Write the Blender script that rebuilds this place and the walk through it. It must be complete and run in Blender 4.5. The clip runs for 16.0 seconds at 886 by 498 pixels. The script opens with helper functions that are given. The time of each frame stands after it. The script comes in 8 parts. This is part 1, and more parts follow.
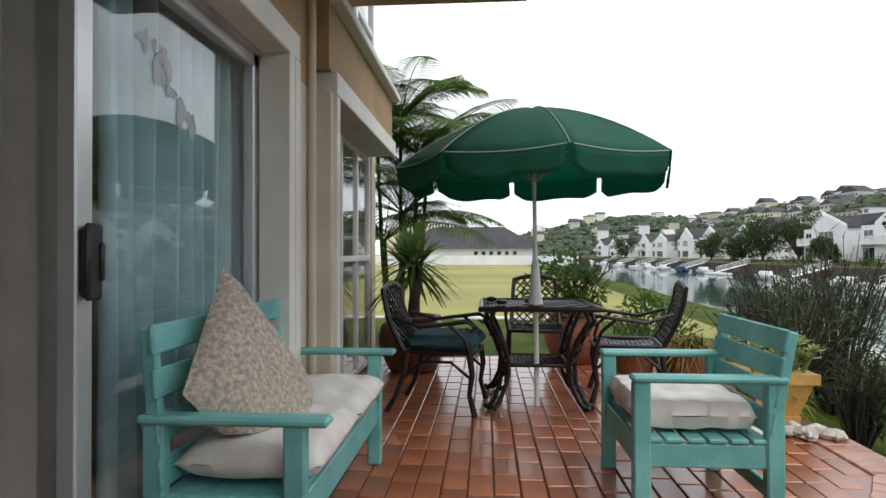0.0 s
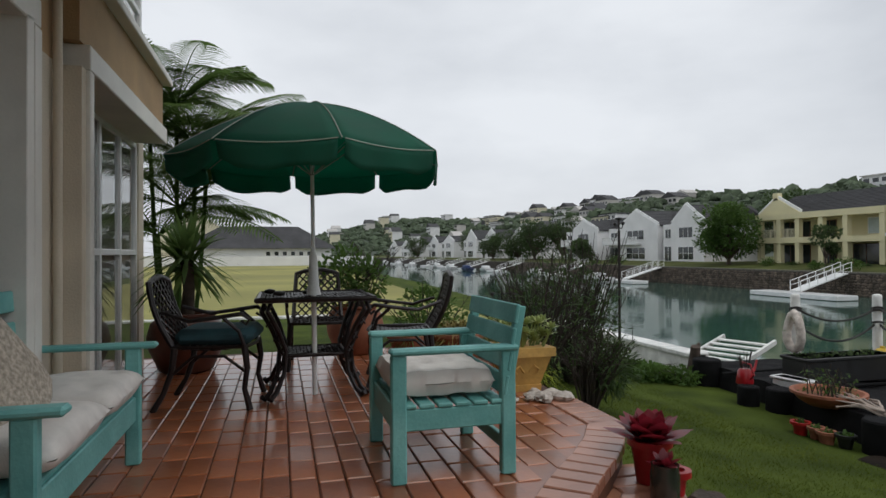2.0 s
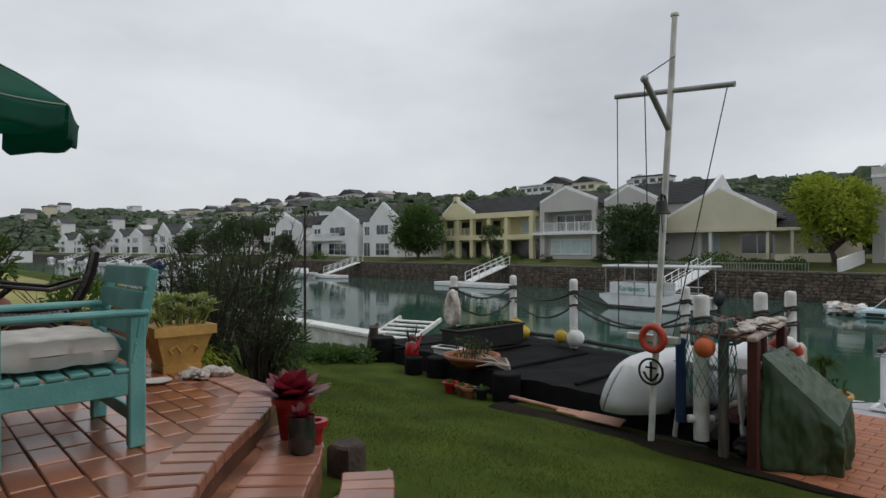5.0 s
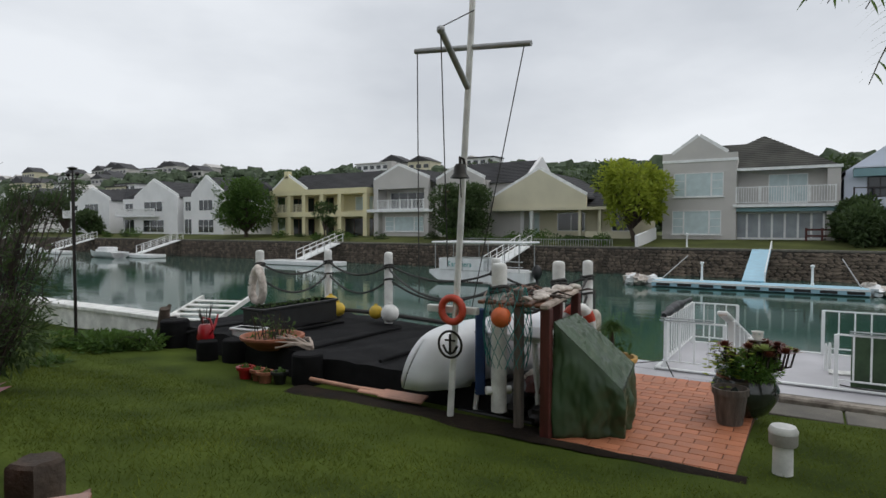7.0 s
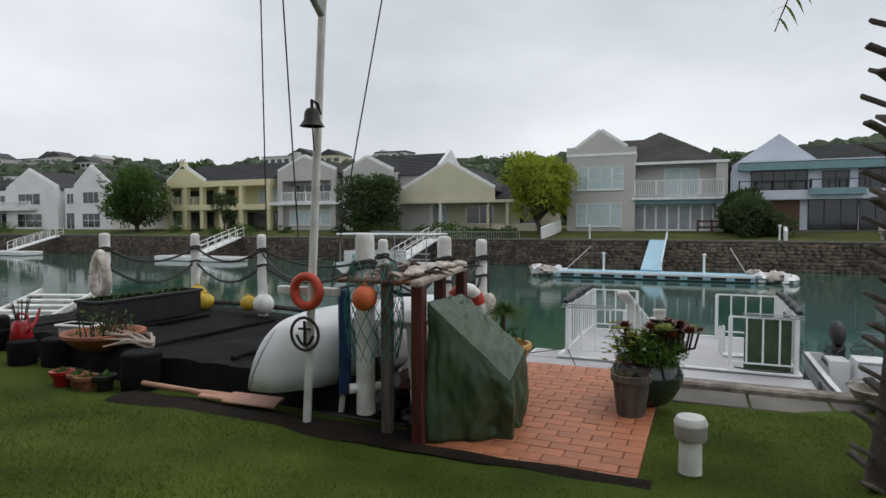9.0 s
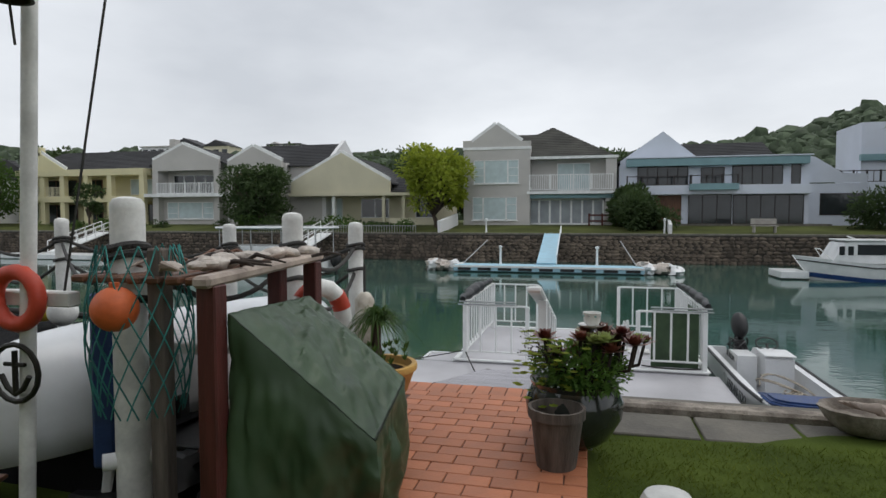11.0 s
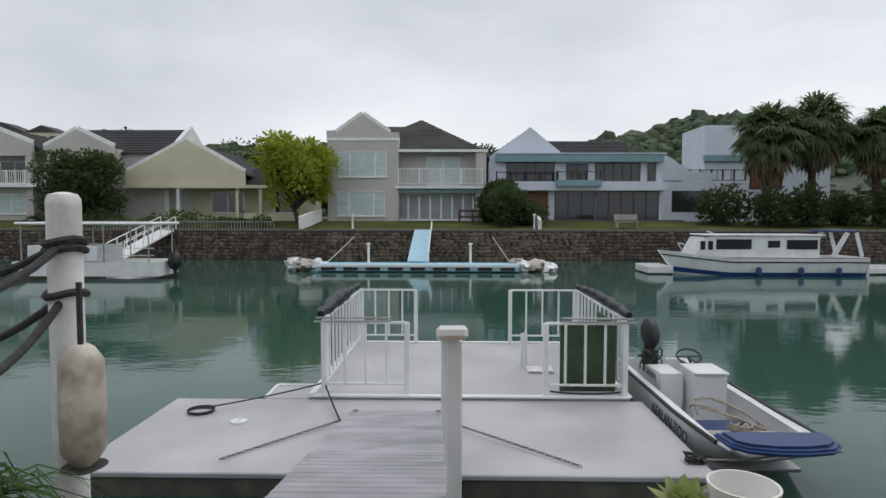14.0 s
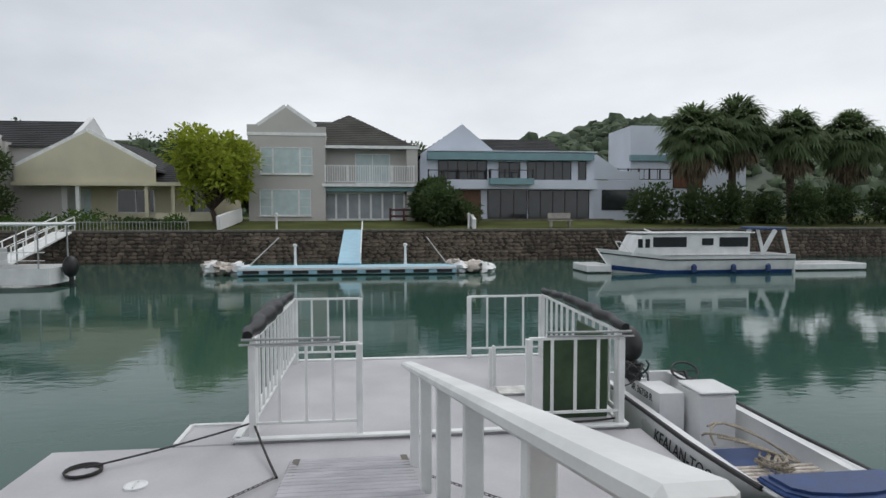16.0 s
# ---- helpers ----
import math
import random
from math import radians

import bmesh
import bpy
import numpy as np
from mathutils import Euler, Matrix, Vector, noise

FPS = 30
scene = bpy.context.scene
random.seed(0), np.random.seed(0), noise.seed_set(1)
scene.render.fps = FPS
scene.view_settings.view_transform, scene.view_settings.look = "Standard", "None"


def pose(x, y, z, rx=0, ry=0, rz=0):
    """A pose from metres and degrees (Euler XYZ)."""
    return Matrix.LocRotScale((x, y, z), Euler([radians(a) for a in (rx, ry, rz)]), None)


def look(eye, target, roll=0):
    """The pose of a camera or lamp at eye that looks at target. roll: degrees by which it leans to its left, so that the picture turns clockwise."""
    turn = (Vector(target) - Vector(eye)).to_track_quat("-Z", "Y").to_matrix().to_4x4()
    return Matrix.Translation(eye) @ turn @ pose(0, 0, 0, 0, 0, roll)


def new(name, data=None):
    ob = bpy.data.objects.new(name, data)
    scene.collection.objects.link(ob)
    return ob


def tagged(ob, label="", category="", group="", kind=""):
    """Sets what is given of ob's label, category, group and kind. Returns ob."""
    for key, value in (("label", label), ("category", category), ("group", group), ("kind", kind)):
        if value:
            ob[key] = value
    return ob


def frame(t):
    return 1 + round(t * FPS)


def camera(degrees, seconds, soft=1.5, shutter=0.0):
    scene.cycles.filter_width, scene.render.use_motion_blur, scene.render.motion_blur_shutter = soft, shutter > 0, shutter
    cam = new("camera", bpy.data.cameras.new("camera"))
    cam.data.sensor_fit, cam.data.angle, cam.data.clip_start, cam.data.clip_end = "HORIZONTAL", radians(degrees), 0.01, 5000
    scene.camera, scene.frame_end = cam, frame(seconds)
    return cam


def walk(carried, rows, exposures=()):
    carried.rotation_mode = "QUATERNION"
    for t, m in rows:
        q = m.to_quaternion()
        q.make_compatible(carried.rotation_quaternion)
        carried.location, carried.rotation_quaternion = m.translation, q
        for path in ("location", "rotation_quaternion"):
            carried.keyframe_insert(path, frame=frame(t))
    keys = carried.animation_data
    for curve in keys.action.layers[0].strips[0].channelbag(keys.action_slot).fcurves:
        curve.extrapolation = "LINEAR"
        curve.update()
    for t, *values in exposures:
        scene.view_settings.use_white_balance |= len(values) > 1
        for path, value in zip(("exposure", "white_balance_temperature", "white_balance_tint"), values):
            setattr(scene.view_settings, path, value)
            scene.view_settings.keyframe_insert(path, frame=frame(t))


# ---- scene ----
cam = camera(73.0, 16.0)
PATH = [
    (0, (-0.021, 0.048, 1.106), (-0.165, 2.043, 1.122), -0.1),
    (0.5, (0.015, 0.049, 1.094), (0.038, 2.049, 1.108), -0.2),
    (1, (0.048, -0.037, 1.074), (0.234, 1.954, 1.091), -0.2),
    (1.5, (0.073, -0.079, 1.058), (0.447, 1.886, 1.074), -0.3),
    (2, (0.097, -0.108, 1.039), (0.622, 1.822, 1.055), -0.3),
    (2.5, (0.109, -0.145, 1.018), (0.783, 1.739, 1.033), -0.3),
    (3, (0.122, -0.175, 0.998), (0.936, 1.651, 1.016), -0.2),
    (3.5, (0.156, -0.219, 0.971), (1.117, 1.535, 0.99), -0.2),
    (4, (0.186, -0.265, 0.939), (1.287, 1.404, 0.958), -0.2),
    (4.5, (0.232, -0.319, 0.905), (1.462, 1.258, 0.919), -0.1),
    (5, (0.324, -0.326, 0.873), (1.684, 1.14, 0.875), -0.1),
    (7.5, (1.208, -0.265, 0.73), (2.95, 0.715, 0.652), -0.0),
    (8, (1.444, -0.252, 0.674), (3.216, 0.671, 0.596), -0.1),
    (8.5, (1.685, -0.209, 0.615), (3.49, 0.648, 0.531), -0.1),
    (9, (1.947, -0.172, 0.54), (3.781, 0.621, 0.454), -0.1),
    (11.5, (3.854, 0.265, 0.345), (5.817, 0.639, 0.241), 0.0),
    (12, (4.208, 0.371, 0.298), (6.186, 0.642, 0.192), 0.0),
    (12.5, (4.686, 0.421, 0.267), (6.675, 0.601, 0.16), -0.0),
    (13, (5.158, 0.475, 0.258), (7.151, 0.6, 0.15), 0.0),
    (13.5, (5.606, 0.52, 0.238), (7.602, 0.582, 0.129), 0.0),
    (14, (6.062, 0.563, 0.256), (8.059, 0.597, 0.147), 0.1),
    (14.5, (6.472, 0.65, 0.227), (8.47, 0.649, 0.12), 0.0),
    (15, (6.871, 0.745, 0.205), (8.866, 0.675, 0.097), 0.0),
    (15.5, (7.26, 0.853, 0.188), (9.252, 0.713, 0.08), -0.0),
    (16, (7.607, 0.969, 0.183), (9.593, 0.754, 0.075), -0.1),
]
walk(cam, [(t, look(eye, target, roll)) for t, eye, target, roll in PATH],
     [(0, 0.92), (0.6, 0.66), (1.0, 0.48), (1.6, 0.22), (2.6, 0.0), (5, -0.05), (7.5, 0.18), (9, 0.2), (16, 0.2)])

# ---------- light ----------
world = bpy.data.worlds.new("overcast")
scene.world = world
world.use_nodes = True
wn, wl = world.node_tree.nodes, world.node_tree.links
wn.clear()
w_out = wn.new("ShaderNodeOutputWorld")
w_bg = wn.new("ShaderNodeBackground")
w_sky = wn.new("ShaderNodeTexSky")
w_sky.sky_type, w_sky.sun_disc = "NISHITA", False
w_sky.sun_elevation, w_sky.sun_rotation = radians(61), radians(147)
w_sky.dust_density, w_sky.air_density = 4.0, 1.0
w_dim = wn.new("ShaderNodeVectorMath")
w_dim.operation = "SCALE"
w_dim.inputs["Scale"].default_value = 0.10
w_tc = wn.new("ShaderNodeTexCoord")
w_map = wn.new("ShaderNodeMapping")
w_map.inputs["Scale"].default_value = (1.0, 1.0, 2.6)
w_n1 = wn.new("ShaderNodeTexNoise")
w_n1.inputs["Scale"].default_value, w_n1.inputs["Detail"].default_value, w_n1.inputs["Roughness"].default_value = 1.7, 6.0, 0.5
w_r = wn.new("ShaderNodeValToRGB")
w_r.color_ramp.elements[0].position, w_r.color_ramp.elements[0].color = 0.33, (0.555, 0.585, 0.63, 1)
w_r.color_ramp.elements[1].position, w_r.color_ramp.elements[1].color = 0.66, (0.80, 0.83, 0.87, 1)
w_mix = wn.new("ShaderNodeMix")
w_mix.data_type, w_mix.blend_type = "RGBA", "MIX"
w_mix.inputs["Factor"].default_value = 0.92
wl.new(w_sky.outputs[0], w_dim.inputs[0])
wl.new(w_tc.outputs["Generated"], w_map.inputs["Vector"])
wl.new(w_map.outputs[0], w_n1.inputs["Vector"])
wl.new(w_n1.outputs["Fac"], w_r.inputs[0])
wl.new(w_dim.outputs[0], w_mix.inputs["A"])
wl.new(w_r.outputs[0], w_mix.inputs["B"])
wl.new(w_mix.outputs["Result"], w_bg.inputs["Color"])
w_bg.inputs["Strength"].default_value = 1.0
wl.new(w_bg.outputs[0], w_out.inputs[0])
sun = new("sun", bpy.data.lights.new("sun", "SUN"))
sun.data.energy, sun.data.angle, sun.data.color = 0.6, radians(40), (1.0, 0.97, 0.92)
sun.matrix_world = look((9, -14, 30), (0, 0, 0))


# ---------- materials ----------
def mat(name, color, rough=0.6, metal=0.0, vary=0.15, scale=3.0, fine=40.0, bump=0.1, second=None, spread=0.0, island=0.0, spec=0.5, coat=0.0, stretch=(1, 1, 1), glass=0.0):
    """A surface with grain at two scales, a second colour in patches, and a shift from piece to piece."""
    m = bpy.data.materials.new(name)
    m.use_nodes = True
    n, l = m.node_tree.nodes, m.node_tree.links
    b = n["Principled BSDF"]
    tc = n.new("ShaderNodeTexCoord")
    mp = n.new("ShaderNodeMapping")
    mp.inputs["Scale"].default_value = stretch
    l.new(tc.outputs["Object"], mp.inputs["Vector"])
    big, small = n.new("ShaderNodeTexNoise"), n.new("ShaderNodeTexNoise")
    for t, s, d in ((big, scale, 5.0), (small, fine, 3.0)):
        t.inputs["Scale"].default_value, t.inputs["Detail"].default_value = s, d
        l.new(mp.outputs[0], t.inputs["Vector"])
    ramp = n.new("ShaderNodeValToRGB")
    lo = tuple(max(0, c * (1 - vary)) for c in color)
    hi = second or tuple(min(1, c * (1 + vary)) for c in color)
    ramp.color_ramp.elements[0].position, ramp.color_ramp.elements[0].color = 0.35, (*lo, 1)
    ramp.color_ramp.elements[1].position, ramp.color_ramp.elements[1].color = 0.68, (*hi, 1)
    l.new(big.outputs["Fac"], ramp.inputs[0])
    hsv = n.new("ShaderNodeHueSaturation")
    val = n.new("ShaderNodeMath")
    val.operation, val.inputs[1].default_value, val.inputs[2].default_value = "MULTIPLY_ADD", vary * 1.2, 1.0 - vary * 0.6
    l.new(small.outputs["Fac"], val.inputs[0])
    last = val
    for amount, kind in ((spread, "ShaderNodeObjectInfo"), (island, "ShaderNodeNewGeometry")):
        if amount:
            src = n.new(kind)
            add = n.new("ShaderNodeMath")
            add.operation, add.inputs[1].default_value = "MULTIPLY_ADD", amount
            l.new(src.outputs["Random" if kind.endswith("Info") else "Random Per Island"], add.inputs[0])
            l.new(last.outputs[0], add.inputs[2])
            sub = n.new("ShaderNodeMath")
            sub.operation, sub.inputs[1].default_value = "SUBTRACT", amount / 2
            l.new(add.outputs[0], sub.inputs[0])
            last = sub
    l.new(last.outputs[0], hsv.inputs["Value"])
    l.new(ramp.outputs[0], hsv.inputs["Color"])
    l.new(hsv.outputs[0], b.inputs["Base Color"])
    rr = n.new("ShaderNodeMath")
    rr.operation, rr.inputs[1].default_value, rr.inputs[2].default_value = "MULTIPLY_ADD", rough * 0.5, rough * 0.75
    rr.use_clamp = True
    l.new(big.outputs["Fac"], rr.inputs[0])
    l.new(rr.outputs[0], b.inputs["Roughness"])
    b.inputs["Metallic"].default_value, b.inputs["Specular IOR Level"].default_value = metal, spec
    b.inputs["Coat Weight"].default_value, b.inputs["Coat Roughness"].default_value = coat, 0.12
    b.inputs["Transmission Weight"].default_value = glass
    if bump:
        bp = n.new("ShaderNodeBump")
        bp.inputs["Strength"].default_value, bp.inputs["Distance"].default_value = bump, 0.01
        l.new(small.outputs["Fac"], bp.inputs["Height"])
        l.new(bp.outputs[0], b.inputs["Normal"])
    return m


M_TILE = mat("terracotta_tile", (0.27, 0.078, 0.031), 0.32, vary=0.22, scale=2.2, fine=30, bump=0.08, second=(0.38, 0.128, 0.053), spread=0.45, coat=0.55)
M_EDGE = mat("edge_brick", (0.33, 0.13, 0.075), 0.35, vary=0.2, scale=3, fine=35, bump=0.1, second=(0.44, 0.21, 0.14), spread=0.3, coat=0.3)
M_PAVER = mat("clay_paver", (0.42, 0.155, 0.075), 0.55, vary=0.15, scale=4, fine=50, bump=0.2, spread=0.22)
M_GROUT = mat("grout", (0.10, 0.04, 0.022), 0.7, vary=0.3, scale=8)
M_RISER = mat("step_riser", (0.25, 0.11, 0.06), 0.5, vary=0.4, scale=5)
M_TAN = mat("tan_plaster", (0.40, 0.265, 0.14), 0.85, vary=0.14, scale=2.2, fine=90, bump=0.25)
M_CREAM = mat("cream_plaster", (0.60, 0.53, 0.42), 0.85, vary=0.12, scale=2, fine=90, bump=0.25)
M_TRIM = mat("offwhite_trim", (0.72, 0.70, 0.64), 0.6, vary=0.07, scale=3, fine=60, bump=0.08)
M_WHITE = mat("white_paint", (0.78, 0.79, 0.78), 0.5, vary=0.08, scale=3, fine=50, bump=0.06)
M_WPOST = mat("weathered_white", (0.72, 0.72, 0.69), 0.6, vary=0.2, scale=5, fine=60, bump=0.15)
M_ALU = mat("aluminium", (0.62, 0.63, 0.63), 0.4, metal=0.7, vary=0.06, bump=0.02)
M_CURTAIN = mat("curtain_cloth", (0.27, 0.255, 0.235), 0.9, vary=0.1, scale=6, fine=200, bump=0.15)
M_CURTAIN2 = mat("pale_curtain", (0.50, 0.68, 0.70), 0.9, vary=0.1, scale=6, fine=200, bump=0.1)
M_TURQ = mat("turquoise_paint", (0.13, 0.42, 0.40), 0.5, vary=0.2, scale=4, fine=60, bump=0.2, second=(0.20, 0.50, 0.47), stretch=(1, 1, 1), island=0.12)
M_CUSH = mat("white_canvas", (0.66, 0.63, 0.59), 0.95, vary=0.1, scale=9, fine=250, bump=0.25)
M_BURLAP = mat("burlap", (0.44, 0.38, 0.30), 0.95, vary=0.35, scale=60, fine=260, bump=0.5, second=(0.58, 0.51, 0.42))
M_IRON = mat("cast_iron", (0.022, 0.016, 0.016), 0.35, metal=0.3, vary=0.3, scale=12, bump=0.1)
M_TEALCU = mat("teal_cushion", (0.025, 0.075, 0.09), 0.8, vary=0.25, scale=8, fine=200, bump=0.2)
M_GREENCAN = mat("green_canvas", (0.015, 0.135, 0.085), 0.75, vary=0.15, scale=4, fine=220, bump=0.12)
M_SEAM = mat("canvas_piping", (0.35, 0.45, 0.38), 0.8, vary=0.1)
M_GRASS = mat("lawn", (0.052, 0.080, 0.013), 0.95, vary=0.35, scale=1.3, fine=60, bump=0.6, second=(0.080, 0.110, 0.020), spec=0.08)
M_LAWNFAR = mat("far_lawn", (0.070, 0.082, 0.026), 0.95, vary=0.25, scale=0.4, fine=6, bump=0.3, second=(0.105, 0.118, 0.040), spec=0.1)
M_BLADE = mat("grass_blade", (0.088, 0.124, 0.018), 0.85, vary=0.35, scale=1.6, fine=20, bump=0, second=(0.145, 0.176, 0.030), island=0.6, spec=0.12)
M_FIELD = mat("dry_field", (0.25, 0.24, 0.06), 0.95, vary=0.2, scale=0.12, fine=3, bump=0.3, second=(0.33, 0.31, 0.09))
M_DIRT = mat("wet_soil", (0.018, 0.013, 0.009), 0.85, vary=0.4, scale=4, fine=30, bump=0.8, spec=0.12)
M_TARP = mat("green_tarp", (0.034, 0.068, 0.030), 0.42, vary=0.2, scale=5, fine=260, bump=0.10, second=(0.05, 0.092, 0.042))
M_NET = mat("black_netting", (0.006, 0.006, 0.007), 0.85, vary=0.4, scale=6, fine=150, bump=0.6, second=(0.012, 0.012, 0.013), spec=0.15)
M_CONC = mat("concrete", (0.34, 0.32, 0.29), 0.85, vary=0.2, scale=2, fine=40, bump=0.35)
M_CONCD = mat("dark_concrete", (0.13, 0.12, 0.10), 0.8, vary=0.3, scale=3, fine=40, bump=0.4)
M_STONE = mat("quay_stone", (0.14, 0.108, 0.082), 0.85, vary=0.35, scale=1.5, fine=12, bump=0.6, spread=0.5, island=0.7)
M_MORTAR = mat("quay_mortar", (0.058, 0.048, 0.040), 0.9, vary=0.3, scale=2)
M_ROOF = mat("slate_roof", (0.052, 0.052, 0.055), 0.8, vary=0.3, scale=0.6, fine=8, bump=0.4)
M_ROOFB = mat("brown_tile_roof", (0.085, 0.083, 0.073), 0.8, vary=0.3, scale=0.6, fine=8, bump=0.4)
M_HWHITE = mat("house_white", (0.74, 0.74, 0.74), 0.8, vary=0.06, scale=0.5, fine=10, bump=0.1)
M_HGREY = mat("house_grey", (0.52, 0.50, 0.475), 0.85, vary=0.06, scale=0.5, fine=10, bump=0.1)
M_HCREAM = mat("house_cream", (0.62, 0.58, 0.43), 0.85, vary=0.06, scale=0.5, fine=10, bump=0.1)
M_HYELL = mat("house_yellow", (0.70, 0.64, 0.40), 0.85, vary=0.06, scale=0.5, fine=10, bump=0.1)
M_HBLUE = mat("house_bluewhite", (0.62, 0.66, 0.74), 0.8, vary=0.05, scale=0.5, fine=10, bump=0.08)
M_HTEAL = mat("teal_fascia", (0.20, 0.33, 0.36), 0.7, vary=0.08, scale=1)
M_PANE = mat("window_glass", (0.03, 0.035, 0.038), 0.06, vary=0.2, scale=1, bump=0, spec=0.7)
M_BLIND = mat("pale_blind", (0.50, 0.60, 0.61), 0.35, vary=0.08, scale=2, fine=30, bump=0.05)
M_WOODD = mat("brown_wood", (0.14, 0.06, 0.03), 0.5, vary=0.3, scale=3, fine=30, bump=0.2, stretch=(6, 6, 0.6))
M_REDW = mat("red_stained_wood", (0.085, 0.020, 0.016), 0.5, vary=0.3, scale=4, fine=40, bump=0.3, stretch=(6, 6, 0.6))
M_DRIFT = mat("driftwood", (0.40, 0.33, 0.28), 0.85, vary=0.3, scale=6, fine=40, bump=0.4)
M_BASIN = mat("rough_stone", (0.24, 0.20, 0.165), 0.9, vary=0.4, scale=9, fine=60, bump=0.8, second=(0.36, 0.32, 0.27))
M_OAR = mat("oar_wood", (0.46, 0.24, 0.16), 0.5, vary=0.2, scale=5, fine=40, bump=0.15)
M_BARK = mat("bark", (0.075, 0.055, 0.042), 0.95, vary=0.4, scale=8, fine=40, bump=0.8)
M_TWIG = mat("twig", (0.045, 0.034, 0.028), 0.9, vary=0.3, scale=8, bump=0.3)
M_LEAFD = mat("dark_leaf", (0.042, 0.072, 0.030), 0.75, vary=0.3, scale=2, fine=15, bump=0.1, second=(0.080, 0.115, 0.048), island=0.6, spec=0.2)
M_LEAFM = mat("mid_leaf", (0.045, 0.095, 0.022), 0.75, vary=0.3, scale=2, fine=15, bump=0.1, second=(0.08, 0.14, 0.035), island=0.6, spec=0.2)
M_LEAFY = mat("yellow_green_leaf", (0.19, 0.26, 0.025), 0.75, vary=0.3, scale=2, fine=15, bump=0.1, second=(0.32, 0.36, 0.05), island=0.5, spec=0.2)
M_FERN = mat("bright_fern", (0.075, 0.16, 0.028), 0.7, vary=0.3, scale=4, fine=15, bump=0.1, second=(0.13, 0.24, 0.05), island=0.5, spec=0.25)
M_STAIN = mat("stained_fender", (0.50, 0.44, 0.34), 0.6, vary=0.35, scale=7, fine=40, bump=0.2, second=(0.68, 0.64, 0.56))
M_LEAFDRY = mat("dry_grass_leaf", (0.25, 0.17, 0.06), 0.75, vary=0.3, scale=3, bump=0.1, second=(0.20, 0.20, 0.05), island=0.5, spec=0.2)
M_FANPALM = mat("fan_palm_leaf", (0.105, 0.150, 0.070), 0.7, vary=0.3, scale=2, fine=20, bump=0.1, second=(0.16, 0.21, 0.11), island=0.5, spec=0.2)
M_SKIRT = mat("dead_palm_leaf", (0.24, 0.18, 0.125), 0.85, vary=0.3, scale=2, fine=20, bump=0.1, second=(0.12, 0.105, 0.065), island=0.5, spec=0.2)
M_GREYCUR = mat("grey_curtain", (0.30, 0.33, 0.35), 0.35, vary=0.15, scale=1.2, fine=20, bump=0.05)
M_PALM = mat("palm_leaf", (0.065, 0.120, 0.035), 0.7, vary=0.3, scale=2, fine=20, bump=0.1, second=(0.12, 0.18, 0.06), island=0.5, spec=0.2)
M_SUCC = mat("pale_succulent", (0.22, 0.29, 0.08), 0.5, vary=0.2, scale=6, bump=0.05, second=(0.36, 0.41, 0.15), island=0.4)
M_AEON = mat("wine_succulent", (0.17, 0.035, 0.028), 0.45, vary=0.3, scale=9, bump=0.05, second=(0.22, 0.085, 0.05), island=0.5)
M_REDLEAF = mat("crimson_leaf", (0.13, 0.008, 0.016), 0.35, vary=0.3, scale=9, bump=0.05, second=(0.22, 0.015, 0.03), island=0.4)
M_TERRA = mat("terracotta_pot", (0.30, 0.11, 0.06), 0.75, vary=0.25, scale=4, fine=30, bump=0.2)
M_URN = mat("glazed_brown_urn", (0.13, 0.045, 0.028), 0.4, vary=0.35, scale=4, fine=30, bump=0.15)
M_YPOT = mat("ochre_pot", (0.55, 0.33, 0.09), 0.6, vary=0.2, scale=5, fine=40, bump=0.2)
M_REDG = mat("red_glaze", (0.35, 0.012, 0.018), 0.3, vary=0.2, scale=6, bump=0.05)
M_BLACKP = mat("black_plastic", (0.014, 0.014, 0.015), 0.45, vary=0.3, scale=8, bump=0.1)
M_DECK = mat("grey_deck", (0.46, 0.45, 0.47), 0.42, vary=0.12, scale=1.2, fine=30, bump=0.08, second=(0.52, 0.51, 0.53))
M_PLANK = mat("grey_plank", (0.40, 0.39, 0.42), 0.5, vary=0.15, scale=3, fine=40, bump=0.15, spread=0.15)
M_ROPE = mat("rope_dark", (0.05, 0.048, 0.045), 0.9, vary=0.4, scale=40, fine=150, bump=0.6)
M_ROPEL = mat("rope_pale", (0.35, 0.31, 0.25), 0.9, vary=0.3, scale=40, fine=150, bump=0.6)
M_HULL = mat("gelcoat_white", (0.76, 0.77, 0.77), 0.3, vary=0.08, scale=2, fine=20, bump=0.03, coat=0.3)
M_CANOE = mat("canoe_white", (0.72, 0.74, 0.76), 0.32, vary=0.07, scale=2, fine=20, bump=0.04, coat=0.2)
M_BLUE = mat("blue_antifoul", (0.02, 0.06, 0.20), 0.45, vary=0.2, scale=3)
M_BLUEC = mat("blue_vinyl", (0.025, 0.055, 0.16), 0.45, vary=0.2, scale=6, fine=60, bump=0.15)
M_PALEBLUE = mat("pale_blue_deck", (0.36, 0.58, 0.70), 0.5, vary=0.08, scale=2)
M_ORANGE = mat("orange_float", (0.62, 0.13, 0.035), 0.55, vary=0.15, scale=6, fine=50, bump=0.15)
M_RED = mat("red_ring", (0.50, 0.06, 0.03), 0.5, vary=0.15, scale=5, bump=0.1)
M_YELLOW = mat("yellow_float", (0.62, 0.42, 0.04), 0.5, vary=0.2, scale=6, bump=0.1)
M_TEALNET = mat("teal_net", (0.05, 0.26, 0.24), 0.8, vary=0.3, scale=12, bump=0.2)
M_BELL = mat("dark_bronze", (0.03, 0.028, 0.024), 0.45, metal=0.6, vary=0.3, scale=9, bump=0.15)
